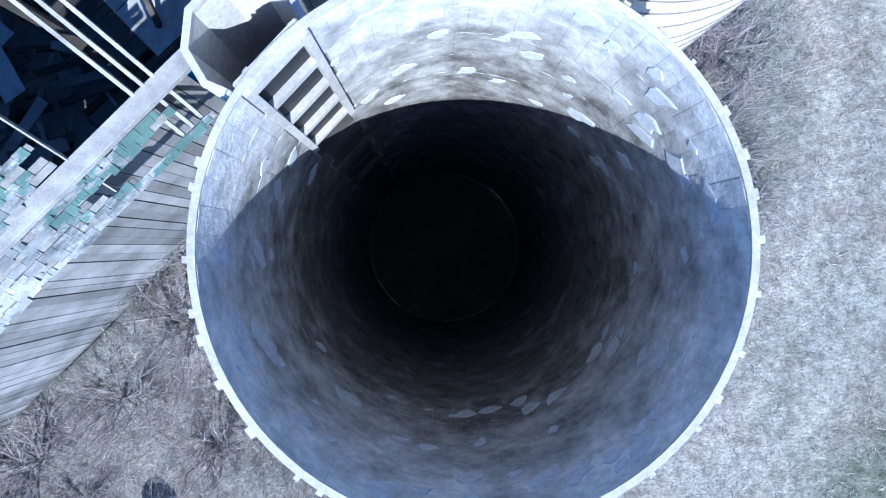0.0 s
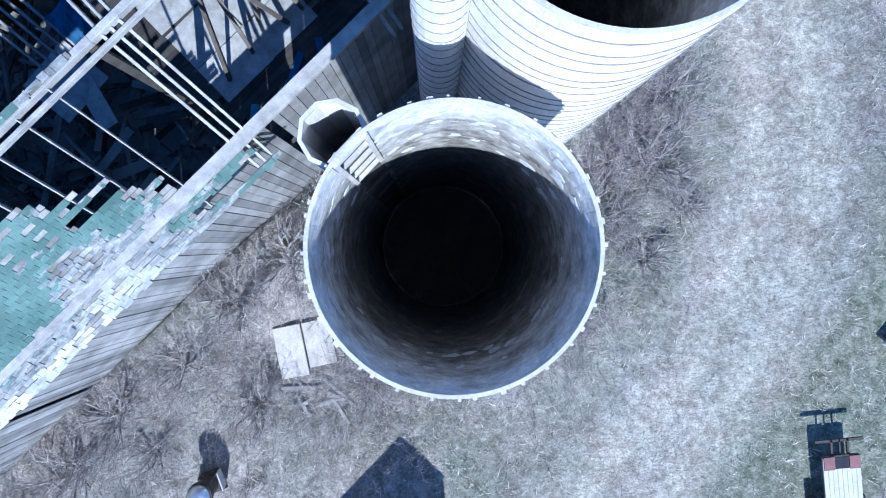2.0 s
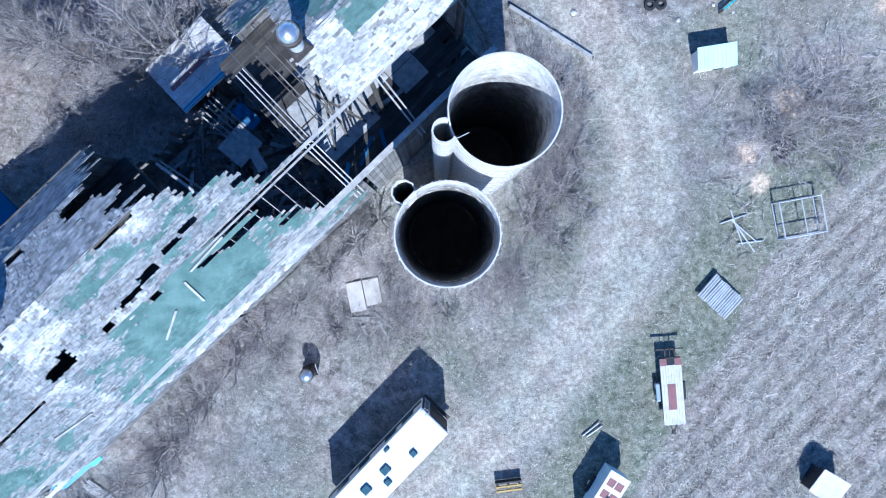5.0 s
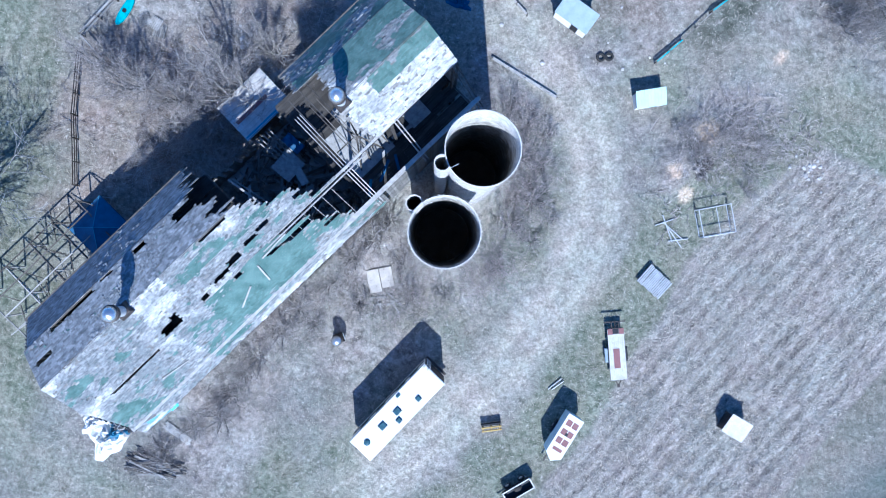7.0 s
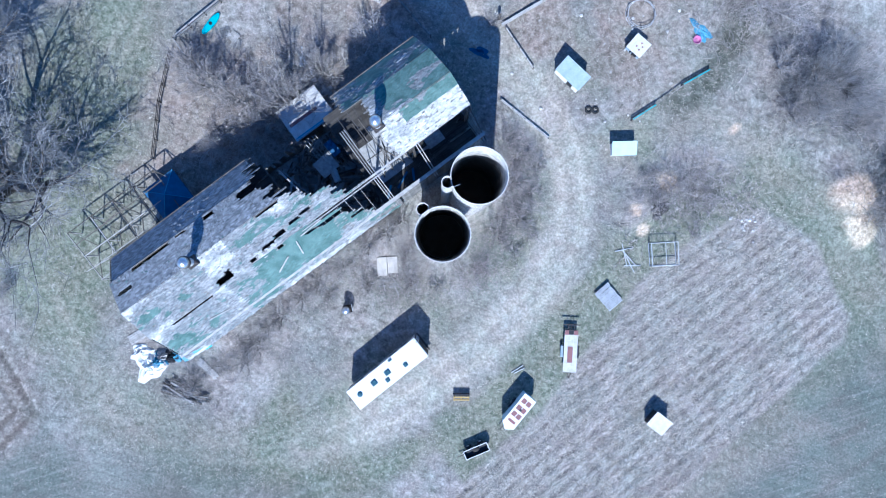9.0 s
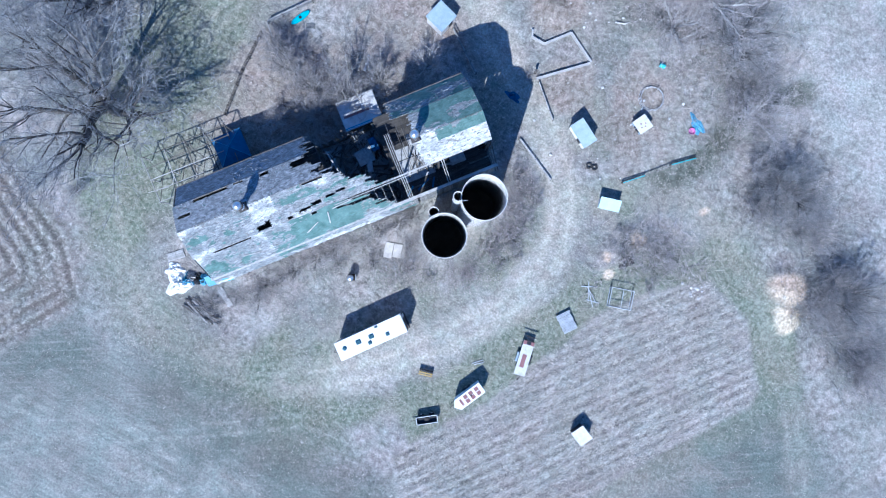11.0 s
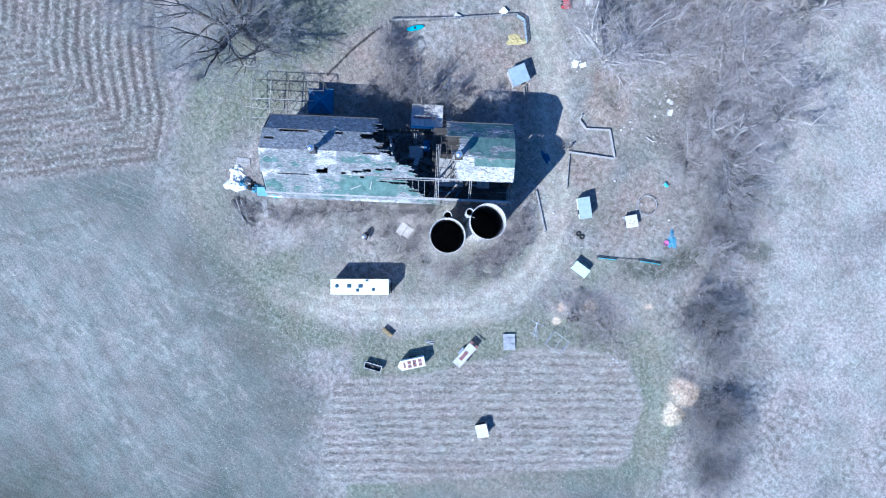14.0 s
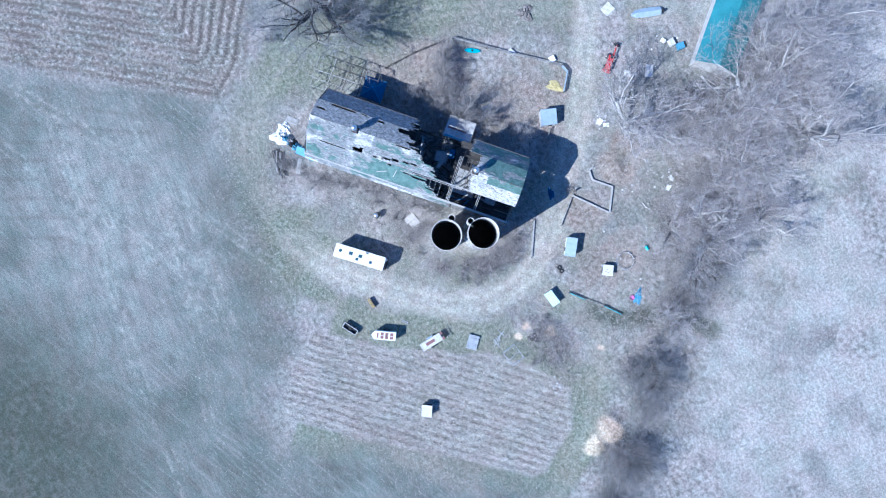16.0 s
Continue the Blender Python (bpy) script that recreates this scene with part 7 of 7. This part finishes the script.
def brush(name, spots, stems, low, high, label, thick, material, lean=(0.25, 0.9)):
    """Arching leafless stems with side twigs, thick round the spots (x, y, spread x, spread y, turn, share)."""
    share = np.array([s[5] for s in spots], float)
    pick = rs.choice(len(spots), stems, p=share / share.sum())
    sp = np.array([s[:5] for s in spots])[pick]
    gx_, gy_ = rs.randn(stems) * sp[:, 2], rs.randn(stems) * sp[:, 3]
    c, s = np.cos(np.radians(sp[:, 4])), np.sin(np.radians(sp[:, 4]))
    x, y = sp[:, 0] + gx_ * c - gy_ * s, sp[:, 1] + gx_ * s + gy_ * c
    keep = (inside(x, y, BARN_SPOT) < 0.1) & (np.hypot(x - 0.36, y) > 2.7) & (np.hypot(x - 2.67, y - 5.21) > 2.7) & (line_dist(x, y, ROAD) > 1.8) & (np.hypot(x + 5.05, y + 4.1) > 1.7) & (inside(x, y, [(-7.6, -17.7), (-5.3, -19.6), (0.9, -12.4), (-0.9, -10.8)]) < 0.2)
    x, y = x[keep], y[keep]
    n = len(x)
    p = np.stack([x, y, heights(x, y)[0] - 0.05], -1)
    a, tilt, long = rs.rand(n) * 6.28, lean[0] + lean[1] * rs.rand(n), low + (high - low) * rs.rand(n) ** 1.5
    d = np.stack([np.cos(a) * tilt, np.sin(a) * tilt, np.ones(n)], -1)
    d /= np.linalg.norm(d, axis=1, keepdims=True)
    r = thick * (0.6 + 0.6 * rs.rand(n))
    V, F, base = [], [], 0
    for k in range(3):
        q = p + d * (long / 3)[:, None]
        v, f = tubes(p, q, r, r * 0.75, 3)
        V.append(v), F.append(f + base)
        base += len(v)
        for _ in range(2):
            sd = d + rs.randn(n, 3) * 0.7
            sd[:, 2] = np.abs(sd[:, 2])
            sd /= np.linalg.norm(sd, axis=1, keepdims=True)
            v, f = tubes(q, q + sd * (long * (0.15 + 0.25 * rs.rand(n)))[:, None], r * 0.7, r * 0.35, 3)
            V.append(v), F.append(f + base)
            base += len(v)
        p, r = q, r * 0.75
        d = d + np.stack([np.cos(a), np.sin(a), -0.55 * np.ones(n)], -1) * 0.28 * lean[1] + rs.randn(n, 3) * 0.12
        d /= np.linalg.norm(d, axis=1, keepdims=True)
    tagged(new(name, fast_mesh(name, np.concatenate(V), np.concatenate(F), material)), label, "brush", kind="stuff")


PINKTWIG = mat("reddish_twigs", (0.58, 0.50, 0.475), (0.36, 0.30, 0.285), 1.5, 10, bump=0, vary="Island", amount=0.4)
RING_SPOTS = [(7.6, 4.0, 1.5, 3.4, -10, 3.0), (6.6, 10.5, 1.3, 2.2, 20, 1.4), (4.4, -3.4, 2.0, 1.3, 30, 1.0), (-3.0, -4.6, 2.4, 1.4, 45, 1.2)]
brush("brush_thicket", [(-6.0, -2.6, 3.4, 1.5, 45, 2.6), (-13.5, -9.2, 5.0, 1.3, 45, 2.6), (-19.5, -16.0, 2.8, 1.6, 45, 1.4), (-1.5, -6.6, 2.6, 1.2, 5, 0.8), (-25.0, -20.0, 2.0, 1.2, 30, 0.6)] + RING_SPOTS[2:],
      3800, 0.5, 2.0, "tangle of leafless brambles round the silos and barn", 0.010, TWIG)
brush("sapling_thicket", RING_SPOTS, 1400, 1.0, 3.3, "upright leafless saplings round the silos", 0.010, PINKTWIG, (0.06, 0.32))
brush("sapling_thicket", RING_SPOTS, 350, 0.8, 2.6, "upright dark leafless saplings round the silos", 0.012, DARKTWIG, (0.06, 0.4))
WOOD_SPOTS = [(39.6, 21.8, 2.0, 2.0, 0, 2.4), (45.0, 18.5, 1.6, 1.6, 0, 0.5), (50.6, 11.6, 2.0, 2.2, 0, 2.2), (57.0, 6.2, 2.0, 2.0, 0, 1.6), (22.6, 38.4, 3.0, 2.6, 0, 1.2), (28.5, 34.0, 1.6, 1.6, 0, 0.6), (10, 66, 4, 4, 0, 1.0)]
brush("wood_thicket", WOOD_SPOTS, 2300, 1.6, 5.0, "dark leafless clump of young trees", 0.018, DARKTWIG, (0.15, 0.75))
brush("wood_thicket", WOOD_SPOTS, 1500, 3.0, 6.0, "pale leafless stems of young trees", 0.022, TWIG, (0.1, 0.6))
brush("branch_litter", [(26.5, 9.4, 1.6, 1.2, 0, 1.0), (28.2, 11.4, 2.0, 1.0, 0, 1.0), (32.7, 8.8, 1.5, 1.2, 0, 1.0), (23.5, 8.0, 1.2, 1.2, 0, 0.8), (21, 2.5, 1.0, 1.4, 0, 0.5), (-24.5, -20.5, 2.0, 0.8, -20, 0.6)], 420, 0.5, 1.6, "bleached cut branches lying in the weeds", 0.028, TWIG, (1.0, 1.6))
brush("brush_thicket", [(30.0, 31.5, 4.0, 4.0, 0, 0.9), (24.0, 38.0, 5.0, 4.0, 0, 1.2), (15.0, 44.0, 6.0, 5.0, 0, 2.0), (8.0, 52.0, 7.0, 5.0, 0, 1.8), (26.0, 8.0, 2.6, 2.0, 0, 0.8), (-21.0, 10.0, 3.5, 2.0, 45, 0.9), (2, 62, 8, 6, 0, 1.4), (-47, 1, 3, 4, 0, 0.5)],
      6500, 0.9, 3.6, "leafless thicket of saplings and brambles", 0.018, TWIG)


def tufts(name, count, box_, material, low, high, label, blades=5, wide=1.0, only=""):
    x0, y0, x1, y1 = box_
    x, y = rs.uniform(x0, x1, count), rs.uniform(y0, y1, count)
    z, zo = heights(x, y)
    keep = (inside(x, y, BARN_SPOT) < 0.2) & (np.hypot(x - 0.36, y) > 2.6) & (np.hypot(x - 2.67, y - 5.21) > 2.6) & (rs.rand(count) > zo["track"] * 0.9 + zo["soil"] * 0.6) & (rs.rand(count) < 0.35 + zo["pale"] * 0.2 + zo["garden"] * 0.9 + clouds(x, y, 2.5, 131) * 0.6)
    keep &= inside(x, y, [(-7.6, -17.7), (-5.3, -19.6), (0.9, -12.4), (-0.9, -10.8)]) < 0.1
    if only:
        keep &= rs.rand(count) < zo[only]
    x, y, z, tall = x[keep], y[keep], z[keep], (zo["garden"] * 0.5 + 0.8)[keep]
    n = len(x)
    a = rs.rand(n, blades) * 6.28
    size = (low + (high - low) * rs.rand(n, blades) ** 2) * tall[:, None]
    lean = 0.35 + 1.1 * rs.rand(n, blades)
    root = np.stack([x, y, z - 0.03], -1)[:, None] + np.stack([rs.randn(n, blades) * 0.06, rs.randn(n, blades) * 0.06, np.zeros((n, blades))], -1)
    tip_ = root + np.stack([np.cos(a) * lean * size, np.sin(a) * lean * size, size / (0.6 + lean)], -1)
    side = np.stack([-np.sin(a), np.cos(a), np.zeros_like(a)], -1) * (wide * (0.008 + 0.014 * rs.rand(n, blades)))[..., None]
    v = np.stack([root - side, root + side, tip_], 2).reshape(-1, 3)
    tagged(new(name, fast_mesh(name, v, np.arange(len(v)).reshape(-1, 3), material)), label, "grass", kind="stuff")


tufts("dead_grass", 42000, (-34, -30, 40, 26), STRAW, 0.12, 0.5, "pale dead grass in loose tufts")
tufts("dead_grass", 26000, (-60, -55, 66, 66), STRAW, 0.15, 0.6, "pale dead grass of the rough ground", 4)
tufts("dead_weeds", 30000, (3, -42, 48, 15), STRAW, 0.15, 0.42, "bleached dead weeds standing in the garden rows", 5, 1.1, "garden")
